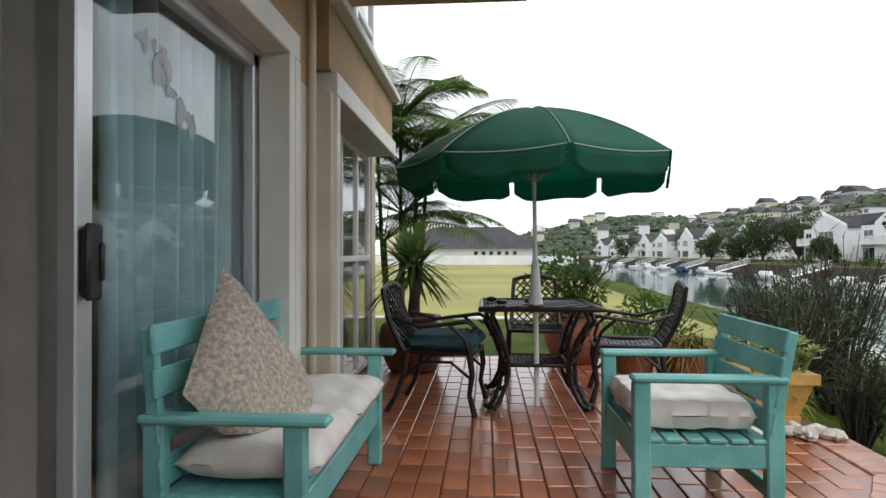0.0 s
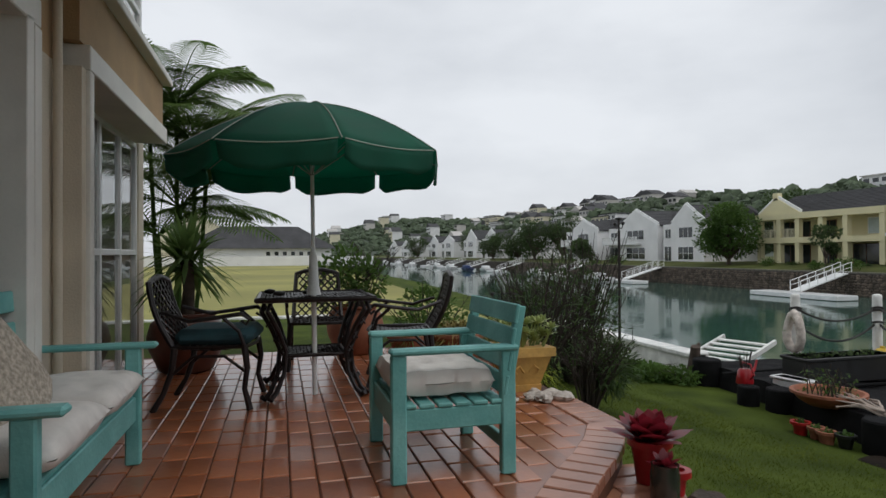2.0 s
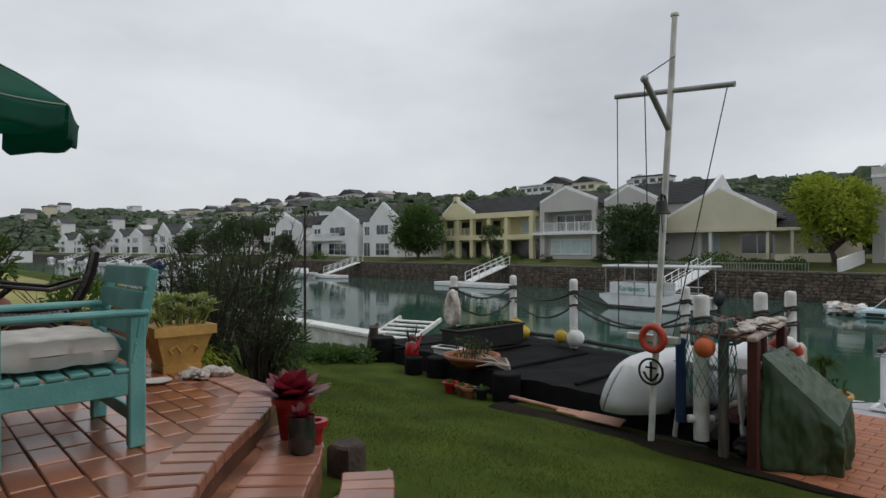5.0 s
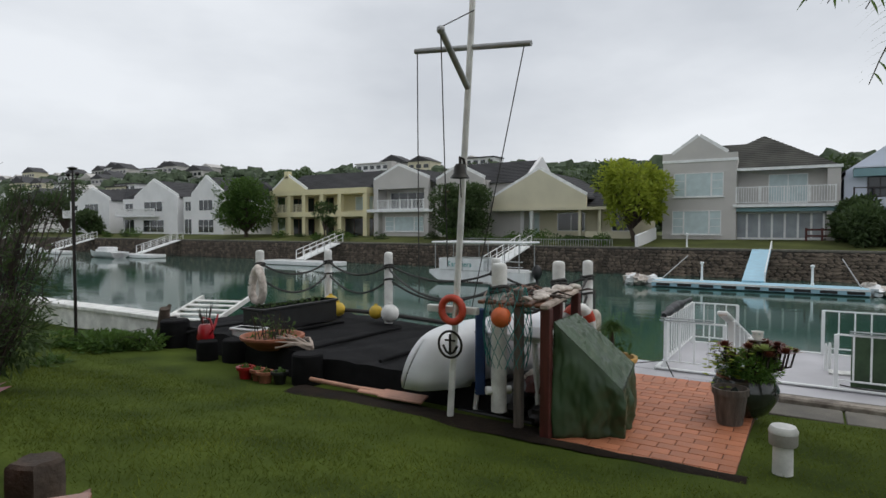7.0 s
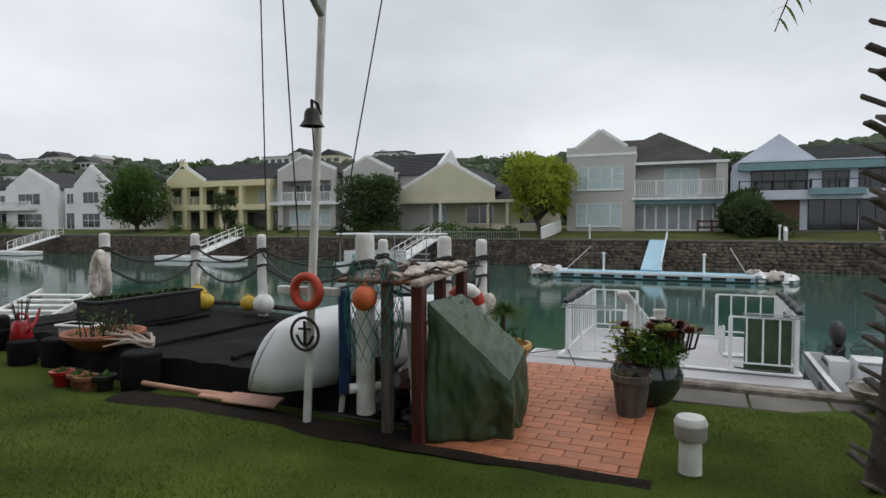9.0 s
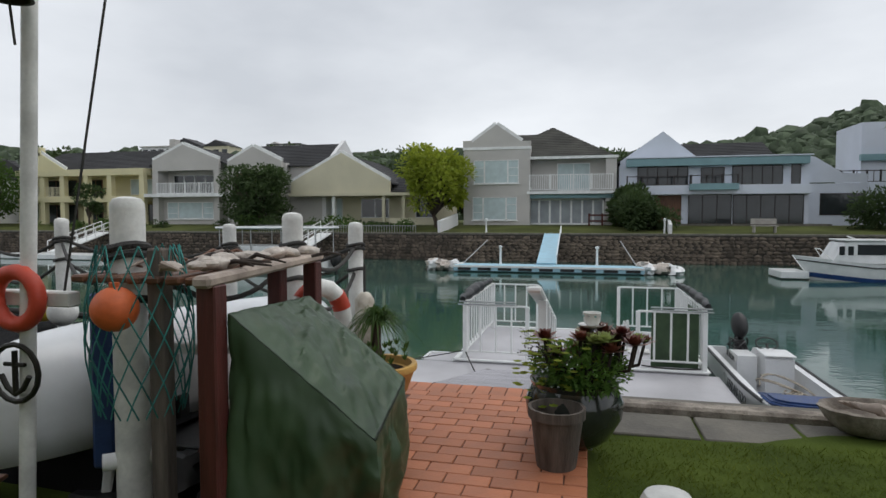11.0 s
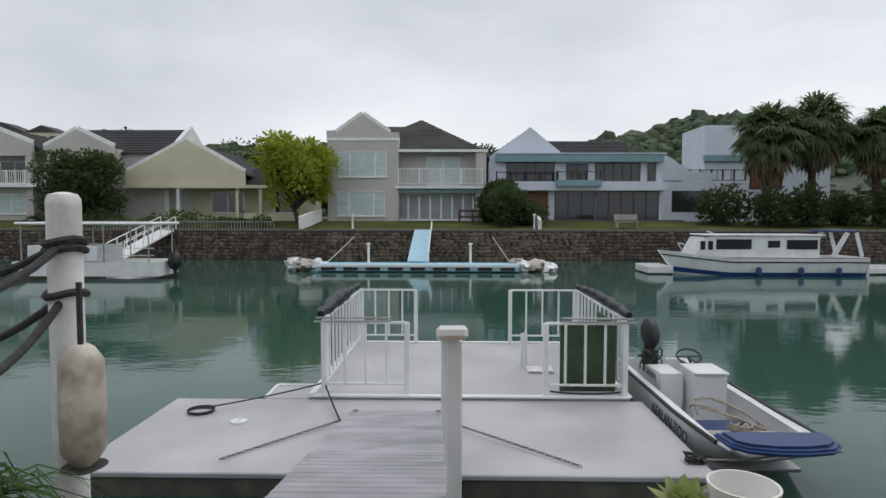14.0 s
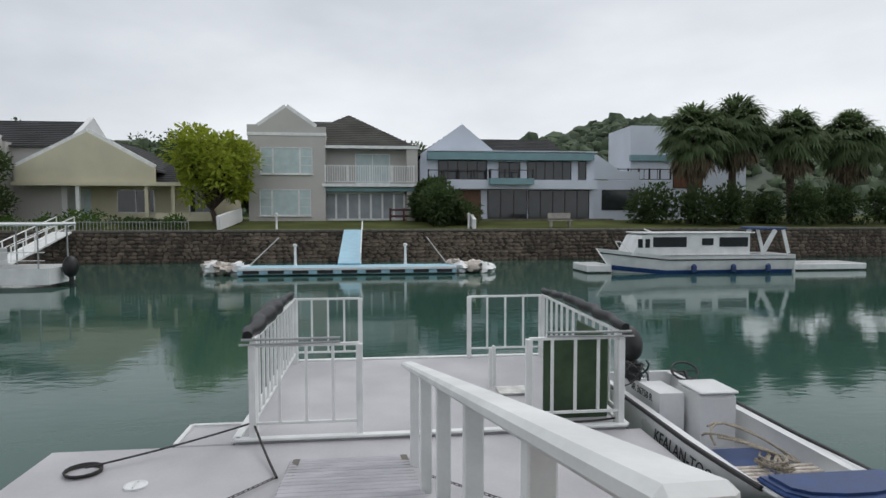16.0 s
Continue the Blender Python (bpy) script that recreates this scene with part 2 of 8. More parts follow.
M_GALV = mat("galvanised", (0.36, 0.37, 0.37), 0.5, metal=0.4, vary=0.2, scale=6, bump=0.08)
M_SHELL = mat("shell", (0.55, 0.47, 0.40), 0.55, vary=0.35, scale=14, fine=60, bump=0.3, second=(0.68, 0.62, 0.56), island=0.35)
M_CHINA = mat("china", (0.75, 0.74, 0.71), 0.2, vary=0.05, scale=6, bump=0.02)
M_WOODGREY = mat("weathered_post", (0.12, 0.10, 0.085), 0.9, vary=0.35, scale=6, fine=40, bump=0.5, stretch=(4, 4, 0.5))
# Hill and woods greens are paled: distance haze is put into their base colours.
M_FARG = mat("hazy_hill_green", (0.085, 0.105, 0.085), 0.95, vary=0.35, scale=0.05, fine=0.5, bump=0.4, second=(0.12, 0.14, 0.11))
M_WOODS = mat("hill_woods", (0.066, 0.094, 0.054), 0.75, vary=0.35, scale=0.3, fine=2.5, bump=0.6, second=(0.10, 0.132, 0.080), island=0.45, spec=0.2)
M_INK = mat("dark_lettering", (0.03, 0.03, 0.035), 0.6, vary=0.1)
M_TEALINK = mat("teal_lettering", (0.03, 0.30, 0.28), 0.6, vary=0.1)
M_JAR = mat("dark_glass_jar", (0.03, 0.035, 0.03), 0.08, vary=0.2, scale=5, bump=0, spec=0.7)


def glass_mat(name, tint, rough):
    m = bpy.data.materials.new(name)
    m.use_nodes = True
    b = m.node_tree.nodes["Principled BSDF"]
    b.inputs["Base Color"].default_value, b.inputs["Roughness"].default_value = (*tint, 1), rough
    b.inputs["Transmission Weight"].default_value, b.inputs["IOR"].default_value = 1.0, 1.45
    return m


def let_through(m, colour, amount):
    """Mixes light shining through into a thin material."""
    t = m.node_tree
    a, b = t.nodes.new("ShaderNodeBsdfTranslucent"), t.nodes.new("ShaderNodeMixShader")
    a.inputs["Color"].default_value, b.inputs["Fac"].default_value = (*colour, 1), amount
    t.links.new(t.nodes["Principled BSDF"].outputs[0], b.inputs[1])
    t.links.new(a.outputs[0], b.inputs[2])
    t.links.new(b.outputs[0], t.nodes["Material Output"].inputs[0])


let_through(M_GREENCAN, (0.06, 0.42, 0.30), 0.42)
for leafy, tint in ((M_LEAFD, (0.10, 0.16, 0.05)), (M_LEAFM, (0.14, 0.24, 0.05)), (M_LEAFY, (0.50, 0.58, 0.07)), (M_FERN, (0.20, 0.36, 0.07)), (M_PALM, (0.20, 0.32, 0.09)), (M_FANPALM, (0.20, 0.29, 0.12)), (M_SUCC, (0.42, 0.50, 0.16)), (M_REDLEAF, (0.40, 0.03, 0.05)), (M_BLADE, (0.16, 0.21, 0.035))):
    let_through(leafy, tint, 0.28)
M_GLASS = glass_mat("clear_glass", (0.93, 0.97, 0.97), 0.0)


def water_mat():
    m = bpy.data.materials.new("canal_water")
    m.use_nodes = True
    n, l = m.node_tree.nodes, m.node_tree.links
    b = n["Principled BSDF"]
    tc, mp = n.new("ShaderNodeTexCoord"), n.new("ShaderNodeMapping")
    mp.inputs["Scale"].default_value = (1.0, 0.45, 1.0)
    l.new(tc.outputs["Object"], mp.inputs["Vector"])
    big, fine, patch = n.new("ShaderNodeTexNoise"), n.new("ShaderNodeTexNoise"), n.new("ShaderNodeTexNoise")
    for t, s, d in ((big, 1.2, 3.0), (fine, 7.0, 3.0), (patch, 0.09, 2.0)):
        t.inputs["Scale"].default_value, t.inputs["Detail"].default_value = s, d
        l.new(mp.outputs[0], t.inputs["Vector"])
    mul = n.new("ShaderNodeMath")
    mul.operation = "MULTIPLY"
    l.new(fine.outputs["Fac"], mul.inputs[0])
    l.new(patch.outputs["Fac"], mul.inputs[1])
    add = n.new("ShaderNodeMath")
    add.operation, add.inputs[1].default_value = "MULTIPLY_ADD", 0.7
    l.new(mul.outputs[0], add.inputs[0])
    l.new(big.outputs["Fac"], add.inputs[2])
    bp = n.new("ShaderNodeBump")
    bp.inputs["Strength"].default_value, bp.inputs["Distance"].default_value = 0.20, 0.03
    l.new(add.outputs[0], bp.inputs["Height"])
    l.new(bp.outputs[0], b.inputs["Normal"])
    ramp = n.new("ShaderNodeValToRGB")
    ramp.color_ramp.elements[0].color, ramp.color_ramp.elements[1].color = (0.030, 0.076, 0.060, 1), (0.044, 0.104, 0.083, 1)
    l.new(patch.outputs["Fac"], ramp.inputs[0])
    l.new(ramp.outputs[0], b.inputs["Base Color"])
    b.inputs["Roughness"].default_value, b.inputs["IOR"].default_value = 0.04, 1.33
    return m


M_WATER = water_mat()


# ---------- mesh tools ----------
class G:
    """Collects corners and faces; mesh() turns them into one mesh."""

    def __init__(self, smooth=False):
        self.v, self.f, self.smooth = [], [], smooth

    def add(self, verts, faces):
        k = len(self.v)
        self.v += [tuple(p) for p in verts]
        self.f += [tuple(i + k for i in q) for q in faces]
        return self

    def box(self, x0, y0, z0, x1, y1, z1, b=0.0, m=None):
        x0, x1, y0, y1, z0, z1 = min(x0, x1), max(x0, x1), min(y0, y1), max(y0, y1), min(z0, z1), max(z0, z1)
        if b <= 0:
            vs = [(x, y, z) for z in (z0, z1) for y in (y0, y1) for x in (x0, x1)]
            fs = [(0, 2, 3, 1), (4, 5, 7, 6), (0, 1, 5, 4), (2, 6, 7, 3), (0, 4, 6, 2), (1, 3, 7, 5)]
        else:
            b = min(b, (x1 - x0) * 0.45, (y1 - y0) * 0.45, (z1 - z0) * 0.45)
            vs, ix = [], {}
            for sx in (0, 1):
                for sy in (0, 1):
                    for sz in (0, 1):
                        cx, cy, cz = (x0, x1)[sx], (y0, y1)[sy], (z0, z1)[sz]
                        ox, oy, oz = (b, -b)[sx], (b, -b)[sy], (b, -b)[sz]
                        for a, p in enumerate(((cx, cy + oy, cz + oz), (cx + ox, cy, cz + oz), (cx + ox, cy + oy, cz))):
                            ix[sx, sy, sz, a] = len(vs)
                            vs.append(p)
            fs = []
            for s in (0, 1):
                fs.append(tuple(ix[s, y, z, 0] for y, z in ((0, 0), (1, 0), (1, 1), (0, 1))))
                fs.append(tuple(ix[x, s, z, 1] for x, z in ((0, 0), (1, 0), (1, 1), (0, 1))))
                fs.append(tuple(ix[x, y, s, 2] for x, y in ((0, 0), (1, 0), (1, 1), (0, 1))))
            for p in (0, 1):
                for q in (0, 1):
                    fs.append((ix[0, p, q, 1], ix[1, p, q, 1], ix[1, p, q, 2], ix[0, p, q, 2]))
                    fs.append((ix[p, 0, q, 0], ix[p, 1, q, 0], ix[p, 1, q, 2], ix[p, 0, q, 2]))
                    fs.append((ix[p, q, 0, 0], ix[p, q, 1, 0], ix[p, q, 1, 1], ix[p, q, 0, 1]))
            for sx in (0, 1):
                for sy in (0, 1):
                    for sz in (0, 1):
                        fs.append(tuple(ix[sx, sy, sz, a] for a in (0, 1, 2)))
        if m is not None:
            vs = [m @ Vector(p) for p in vs]
        return self.add(vs, fs)

    def beam(self, a, c, w, h, b=0.004, up=(0, 0, 1)):
        """A bar of width w and height h from a to c."""
        a, c = Vector(a), Vector(c)
        d = c - a
        y = d.normalized()
        x = y.cross(Vector(up))
        x = x.normalized() if x.length > 1e-4 else Vector((1, 0, 0))
        z = x.cross(y)
        m = Matrix((x, y, z)).transposed().to_4x4()
        m.translation = a
        return self.box(-w / 2, 0, -h / 2, w / 2, d.length, h / 2, b, m)

    def tube(self, pts, r, n=8, cap=True):
        pts = [Vector(p) for p in pts]
        rs = r if isinstance(r, (list, tuple)) else [r] * len(pts)
        vs, fs, x = [], [], None
        for i, p in enumerate(pts):
            t = (pts[min(i + 1, len(pts) - 1)] - pts[max(i - 1, 0)])
            t = t.normalized() if t.length > 1e-9 else Vector((0, 0, 1))
            if x is None:
                x = t.orthogonal().normalized()
            x = (x - t * x.dot(t))
            x = x.normalized() if x.length > 1e-6 else t.orthogonal().normalized()
            y = t.cross(x)
            vs += [p + (x * math.cos(2 * math.pi * k / n) + y * math.sin(2 * math.pi * k / n)) * rs[i] for k in range(n)]
        for i in range(len(pts) - 1):
            fs += [(i * n + k, i * n + (k + 1) % n, (i + 1) * n + (k + 1) % n, (i + 1) * n + k) for k in range(n)]
        if cap:
            fs += [tuple(range(n - 1, -1, -1)), tuple((len(pts) - 1) * n + k for k in range(n))]
        return self.add(vs, fs)

    def lathe(self, prof, n=24, c=(0, 0, 0), m=None, flute=None):
        vs, fs = [], []
        for r, z in prof:
            for k in range(n):
                a = 2 * math.pi * k / n
                s = flute(a, z) if flute else 1.0
                p = Vector((c[0] + r * s * math.cos(a), c[1] + r * s * math.sin(a), c[2] + z))
                vs.append(m @ p if m is not None else p)
        for i in range(len(prof) - 1):
            fs += [(i * n + k, i * n + (k + 1) % n, (i + 1) * n + (k + 1) % n, (i + 1) * n + k) for k in range(n)]
        if prof[0][0] > 1e-4:
            fs.append(tuple(range(n - 1, -1, -1)))
        if prof[-1][0] > 1e-4:
            fs.append(tuple((len(prof) - 1) * n + k for k in range(n)))
        return self.add(vs, fs)

    def ball(self, c, r, n=14, k=9, m=None, lump=0.0, seed=0.0):
        r = r if isinstance(r, (list, tuple)) else (r, r, r)
        vs, fs = [], []
        for i in range(k + 1):
            th = math.pi * i / k
            for j in range(n):
                ph = 2 * math.pi * j / n
                d = Vector((math.sin(th) * math.cos(ph), math.sin(th) * math.sin(ph), math.cos(th)))
                s = 1 + (lump * noise.noise(d * 2.1 + Vector((seed, seed * 1.7, 0))) if lump else 0)
                p = Vector((d.x * r[0] * s, d.y * r[1] * s, d.z * r[2] * s))
                p = m @ p if m is not None else p
                vs.append(p + Vector(c))
        for i in range(k):
            fs += [(i * n + j, (i + 1) * n + j, (i + 1) * n + (j + 1) % n, i * n + (j + 1) % n) for j in range(n)]
        return self.add(vs, fs)

    def prism(self, poly, a, c, axis="z", m=None):
        """A flat outline pushed from a to c along an axis; the outline's two numbers are the other two axes in order."""
        def at(p, q, s):
            return {"z": (p, q, s), "y": (p, s, q), "x": (s, p, q)}[axis]
        n = len(poly)
        vs = [at(p, q, s) for s in (a, c) for p, q in poly]
        if m is not None:
            vs = [m @ Vector(p) for p in vs]
        fs = [tuple(range(n)), tuple(range(2 * n - 1, n - 1, -1))] + [(i, (i + 1) % n, n + (i + 1) % n, n + i) for i in range(n)]
        return self.add(vs, fs)

    def sheet(self, fn, nu, nv):
        vs = [fn(i / nu, j / nv) for i in range(nu + 1) for j in range(nv + 1)]
        w = nv + 1
        return self.add(vs, [(i * w + j, (i + 1) * w + j, (i + 1) * w + j + 1, i * w + j + 1) for i in range(nu) for j in range(nv)])

    def leaf(self, p, d, up, length, width, bend=0.2, seg=2):
        """A pointed leaf from p along d, folded a little, drooping by bend."""
        p, d, up = Vector(p), Vector(d).normalized(), Vector(up)
        s = d.cross(up)
        s = s.normalized() if s.length > 1e-4 else d.orthogonal().normalized()
        nrm = s.cross(d)
        k = len(self.v)
        rows = []
        for i in range(seg + 1):
            t = i / seg
            c = p + d * length * t - nrm * 0 - Vector((0, 0, bend * length * t * t))
            w = width * math.sin(math.pi * min(0.98, 0.12 + 0.86 * t)) * 0.5
            rows.append((c - s * w, c + s * w))
        for a, b in rows:
            self.v += [tuple(a), tuple(b)]
        for i in range(seg):
            self.f.append((k + 2 * i, k + 2 * i + 1, k + 2 * i + 3, k + 2 * i + 2))
        return self

    def mesh(self, name):
        me = bpy.data.meshes.new(name)
        me.from_pydata(self.v, [], self.f)
        b = bmesh.new()
        b.from_mesh(me)
        if len(b.faces) < 6000:
            bmesh.ops.recalc_face_normals(b, faces=b.faces)
        b.to_mesh(me)
        b.free()
        if self.smooth:
            me.shade_smooth()
            if hasattr(me, "set_sharp_from_angle"):
                me.set_sharp_from_angle(angle=radians(40))
        return me


def part(name, g, material, parent=None, label=""):
    """Links what g holds as one mesh under a thing or a part; its corners are in the thing's own space."""
    me = g.mesh(name)
    me.materials.append(material)
    ob = new(name, me)
    if parent:
        ob.parent = parent
    return tagged(ob, label)


def thing(name, label, category, group="", at=(0, 0, 0), rz=0.0, kind=""):
    ob = new(name)
    ob.matrix_basis = pose(*at, 0, 0, rz)
    return tagged(ob, label, category, group, kind)


def solo(name, g, material, label, category="", group="", kind="", at=None, rz=0.0):
    ob = part(name, g, material)
    if at:
        ob.matrix_basis = pose(*at, 0, 0, rz)
    return tagged(ob, label, category, group, kind)


R = random.Random(7)

# ---------- ground, canal, banks ----------
WATER_Z, QUAY_X, FAR_X = -2.45, 8.0, 43.4


def lawn_z(x, y):
    """Height of the garden and of the near ground."""
    if x < 2.0:
        z = -0.36
    elif x < 5.3:
        t = (x - 2.0) / 3.3
        z = -0.36 - 0.54 * (t * t * (3 - 2 * t) * 0.5 + t * 0.5)
    else:
        z = -0.90 - 0.04 * (x - 5.3)
    return z + 0.012 * math.sin(3.1 * x + 1.3 * y) + 0.01 * math.sin(2.2 * y - x)


g = G(True)
xs = [-400, -120, -40, -12, -6, -3, -1] + [0.5 * i for i in range(0, 17)]
ys = [-900, -300, -90, -30, -12, -6] + [0.5 * i - 4 for i in range(0, 29)] + [11, 14, 20, 35, 60, 110, 200, 400, 900]
k = len(ys)
g.add([(x, y, (lawn_z(x, y) if y < 12 else lawn_z(x, y) * max(0, 1 - (y - 12) / 20) - 0.62 * min(1, (y - 12) / 20))) for x in xs for y in ys],
      [(i * k + j, (i + 1) * k + j, (i + 1) * k + j + 1, i * k + j + 1) for i in range(len(xs) - 1) for j in range(k - 1)])
solo("ground", g, M_GRASS, "green lawn sloping down to the canal", "lawn", kind="structure")
g = G(True)
fx, fy = [x for x in xs if x <= 6.0], [y for y in ys if y >= 14]
k = len(fy)
g.add([(x, y, lawn_z(x, y) * max(0, 1 - (y - 12) / 20) - 0.62 * min(1, (y - 12) / 20) + 0.015) for x in fx for y in fy],
      [(i * k + j, (i + 1) * k + j, (i + 1) * k + j + 1, i * k + j + 1) for i in range(len(fx) - 1) for j in range(k - 1)])
solo("playing_field", g, M_FIELD, "flat yellowish grass field beyond the garden", "field", kind="structure")
g = G()
g.box(-9.0, 13.7, -0.6, 2.4, 13.85, -0.33, 0.02)
solo("field_kerb", g, M_WPOST, "low pale kerb at the field's edge", "kerb", kind="structure")
g = G()
g.add([(QUAY_X - 3, -900, WATER_Z), (FAR_X + 4, -900, WATER_Z), (FAR_X + 4, 900, WATER_Z), (QUAY_X - 3, 900, WATER_Z)], [(0, 1, 2, 3)])
solo("water", g, M_WATER, "calm green canal water with soft reflections", "water", kind="structure")
g = G()
g.add([(-400, -900, -4.2), (900, -900, -4.2), (900, 900, -4.2), (-400, 900, -4.2)], [(0, 1, 2, 3)])
solo("canal_bed", g, M_CONCD, "dark bed under the canal", "canal bed", kind="structure")
# near quay wall
g = G()
g.box(QUAY_X - 0.02, -900, -4.1, QUAY_X + 0.2, 900, -0.97)
solo("quay_wall_near", g, M_CONCD, "dark concrete quay wall on the near bank", "quay wall", kind="structure")


def far_z(x, y):
    return -0.62 + 0.52 * min(1, max(0, (x - FAR_X) / 6.0)) if x < 60 else -0.1 + (x - 60) * 0.01


g = G(True)
xs = [FAR_X + 0.35, FAR_X + 1.5, FAR_X + 3, FAR_X + 4.5, FAR_X + 6.2, 60, 90]
ys = list(range(-900, -60, 60)) + list(range(-60, 160, 10)) + list(range(160, 901, 60))
k = len(ys)
g.add([(x, y, far_z(x, y)) for x in xs for y in ys],
      [(i * k + j, (i + 1) * k + j, (i + 1) * k + j + 1, i * k + j + 1) for i in range(len(xs) - 1) for j in range(k - 1)])
solo("ground_far", g, M_LAWNFAR, "lawns in front of the houses across the canal", "lawn", kind="structure")
g = G()
g.box(FAR_X, -900, -4.1, FAR_X + 0.4, 900, -0.70)
wall_far = solo("quay_wall_far", g, M_MORTAR, "rough dark stone quay wall across the canal", "quay wall", kind="structure")
g = G()
g.box(FAR_X - 0.06, -900, -0.70, FAR_X + 0.5, 900, -0.56, 0.02)
part("coping", g, M_CONCD, wall_far, "weathered concrete coping")
# stones of the far quay
stone_meshes = []
for i in range(5):
    q = G()
    q.ball((0, 0, 0), (0.08, 0.15 + 0.04 * i, 0.10 + 0.010 * i), 8, 5, lump=0.6, seed=i * 3.3)
    me = q.mesh("stone")
    me.materials.append(M_STONE)
    stone_meshes.append(me)
n_st = 0
rest = G()
for row in range(8):
    y = -60.0
    while y < 110:
        w = R.uniform(0.24, 0.58)
        zc = -2.36 + row * 0.215 + R.uniform(-0.03, 0.03)
        if -8 < y < 8 and n_st < 300:
            ob = new("stone", R.choice(stone_meshes))
            ob.parent = wall_far
            ob.matrix_basis = pose(FAR_X - 0.02, y + w / 2, zc, R.uniform(-12, 12), 0, 0)
            n_st += 1
        else:
            rest.ball((FAR_X - 0.02, y + w / 2, zc), (0.075, w * 0.52, 0.12), 6, 4, lump=0.5, seed=y)
        y += w
part("stonework", rest, M_STONE, wall_far)

# hills with their woods
RIDGE = [(-900, 14), (-420, 18), (-200, 24), (-110, 30), (-86, 33), (-56, 25), (-30, 21), (-10, 19), (20, 20), (60, 21), (110, 22), (180, 25), (260, 29), (420, 33), (620, 36), (900, 36)]


def hill_height(x, y):
    u = (x - 110) / 140
    h = 0
    for (ya, za), (yb, zb) in zip(RIDGE, RIDGE[1:]):
        if ya <= y <= yb:
            t = (y - ya) / (yb - ya)
            h = za + (zb - za) * t * t * (3 - 2 * t)
    h *= math.sin(min(1, max(0, u) * 1.25) * math.pi / 2)
    p = Vector((x, y, 0))
    return max(-1, h - 1 + (noise.noise(p * 0.08) * 3.0 + noise.noise(p * 0.25) * 1.2) * min(1, u * 4))


g = G(True)
g.sheet(lambda u, v: (110 + 140 * u, -900 + 1800 * v, hill_height(110 + 140 * u, -900 + 1800 * v)), 16, 240)
solo("backdrop_hill", g, M_FARG, "wooded hill rising behind the houses", "hill", kind="structure")
g = G(True)
Rw = random.Random(5)
for i in range(9000):
    x = 112 + 138 * Rw.random() ** 0.7
    brg = Rw.uniform(8, 150)
    y = max(-600, min(890, x / math.tan(radians(brg))))
    s = Rw.uniform(0.9, 2.2) * (1.0 if y < 250 else 1.5)
    if brg > 36 and x > 190 and Rw.random() < 0.06:
        s *= 1.8
    g.ball((x, y, hill_height(x, y) + s * 0.35), (s, s * 1.1, s * Rw.uniform(0.7, 1.1)), 7, 5, lump=0.6, seed=i * 0.37)
solo("hill_woods", g, M_WOODS, "dense dark green trees covering the hill", "trees", kind="stuff")


def far_hill_height(x, y):
    u = max(0.0, min(1.0, (y - 430) / 160))
    t = max(0.0, min(1.0, (x + 40) / 170))
    p = Vector((x, y, 0))
    return max(-1, (4 + 30 * t * t * (3 - 2 * t)) * math.sin(u * math.pi / 2) - 1 + 3.0 * noise.noise(p * 0.05) * u)


g = G(True)
g.sheet(lambda u, v: (-60 + 520 * v, 430 + 180 * u, far_hill_height(-60 + 520 * v, 430 + 180 * u)), 14, 70)
solo("backdrop_hill_far", g, M_FARG, "far wooded hill closing the end of the canal", "hill", kind="structure")
g = G(True)
for i in range(2200):
    x, y = Rw.uniform(-60, 300), Rw.uniform(432, 600)
    s = Rw.uniform(2.0, 4.2)
    g.ball((x, y, far_hill_height(x, y) + s * 0.2), (s, s * 1.1, s * Rw.uniform(0.5, 0.9)), 6, 5, lump=0.7, seed=i * 0.53)
solo("far_woods", g, M_WOODS, "trees covering the far hill", "trees", kind="stuff")

# ---------- patio ----------
EDGE = [(2.12, 6.6), (2.12, 3.95), (2.11, 3.13), (1.92, 2.83), (1.74, 2.61), (1.56, 2.42), (1.39, 2.23), (1.23, 2.03), (1.10, 1.83), (1.0, 1.6), (0.93, 1.35), (0.86, 1.05), (0.76, 0.75), (0.6, 0.45), (0.42, 0.15), (0.25, -0.1), (0.1, -2.2)]


def edge_x(y):
    for (xa, ya), (xb, yb) in zip(EDGE, EDGE[1:]):
        if yb <= y <= ya:
            return xa + (xb - xa) * (ya - y) / (ya - yb)
    return EDGE[-1][0]


def shifted(poly, d):
    """The line moved sideways by d, to its right-hand side going down."""
    out = []
    for i, p in enumerate(poly):
        a, b = poly[max(0, i - 1)], poly[min(len(poly) - 1, i + 1)]
        dx, dy = b[0] - a[0], b[1] - a[1]
        n = math.hypot(dx, dy)
        out.append((p[0] - dy / n * d, p[1] + dx / n * d))
    return out


patio = thing("patio_floor", "wet terracotta tiled patio with curved brick steps", "patio", kind="structure")
g = G()
g.prism([(-1.35, -2.2), (-1.35, 6.6)] + [(x - 0.008, y) for x, y in EDGE], -0.5, -0.012)
part("slab", g, M_GROUT, patio, "dark grout bed")
g = G()
inner = shifted([p for p in EDGE if p[1] <= 3.95], -0.21)
outer = shifted([p for p in EDGE if p[1] <= 3.95], -0.46)
g.prism(inner + outer[::-1], -0.03, -0.006)
part("cut_tile", g, M_TILE, patio, "cut terracotta tiles along the edge")
STEP = [p for p in EDGE if p[1] < 2.9]
STEP = shifted(STEP, 0.36)
STEP = [(2.0, 2.86), (2.0, 2.42)] + [p for p in STEP if p[0] < 1.99 and p[1] < 2.36]
g = G()
g.prism([(0.3, -2.2), (0.9, 1.2), (1.6, 2.86)] + STEP, -0.45, -0.142)
part("step", g, M_RISER, patio, "brown brick step")
STEP2 = [(x + 0.26, y - 0.25) for x, y in STEP[1:]]
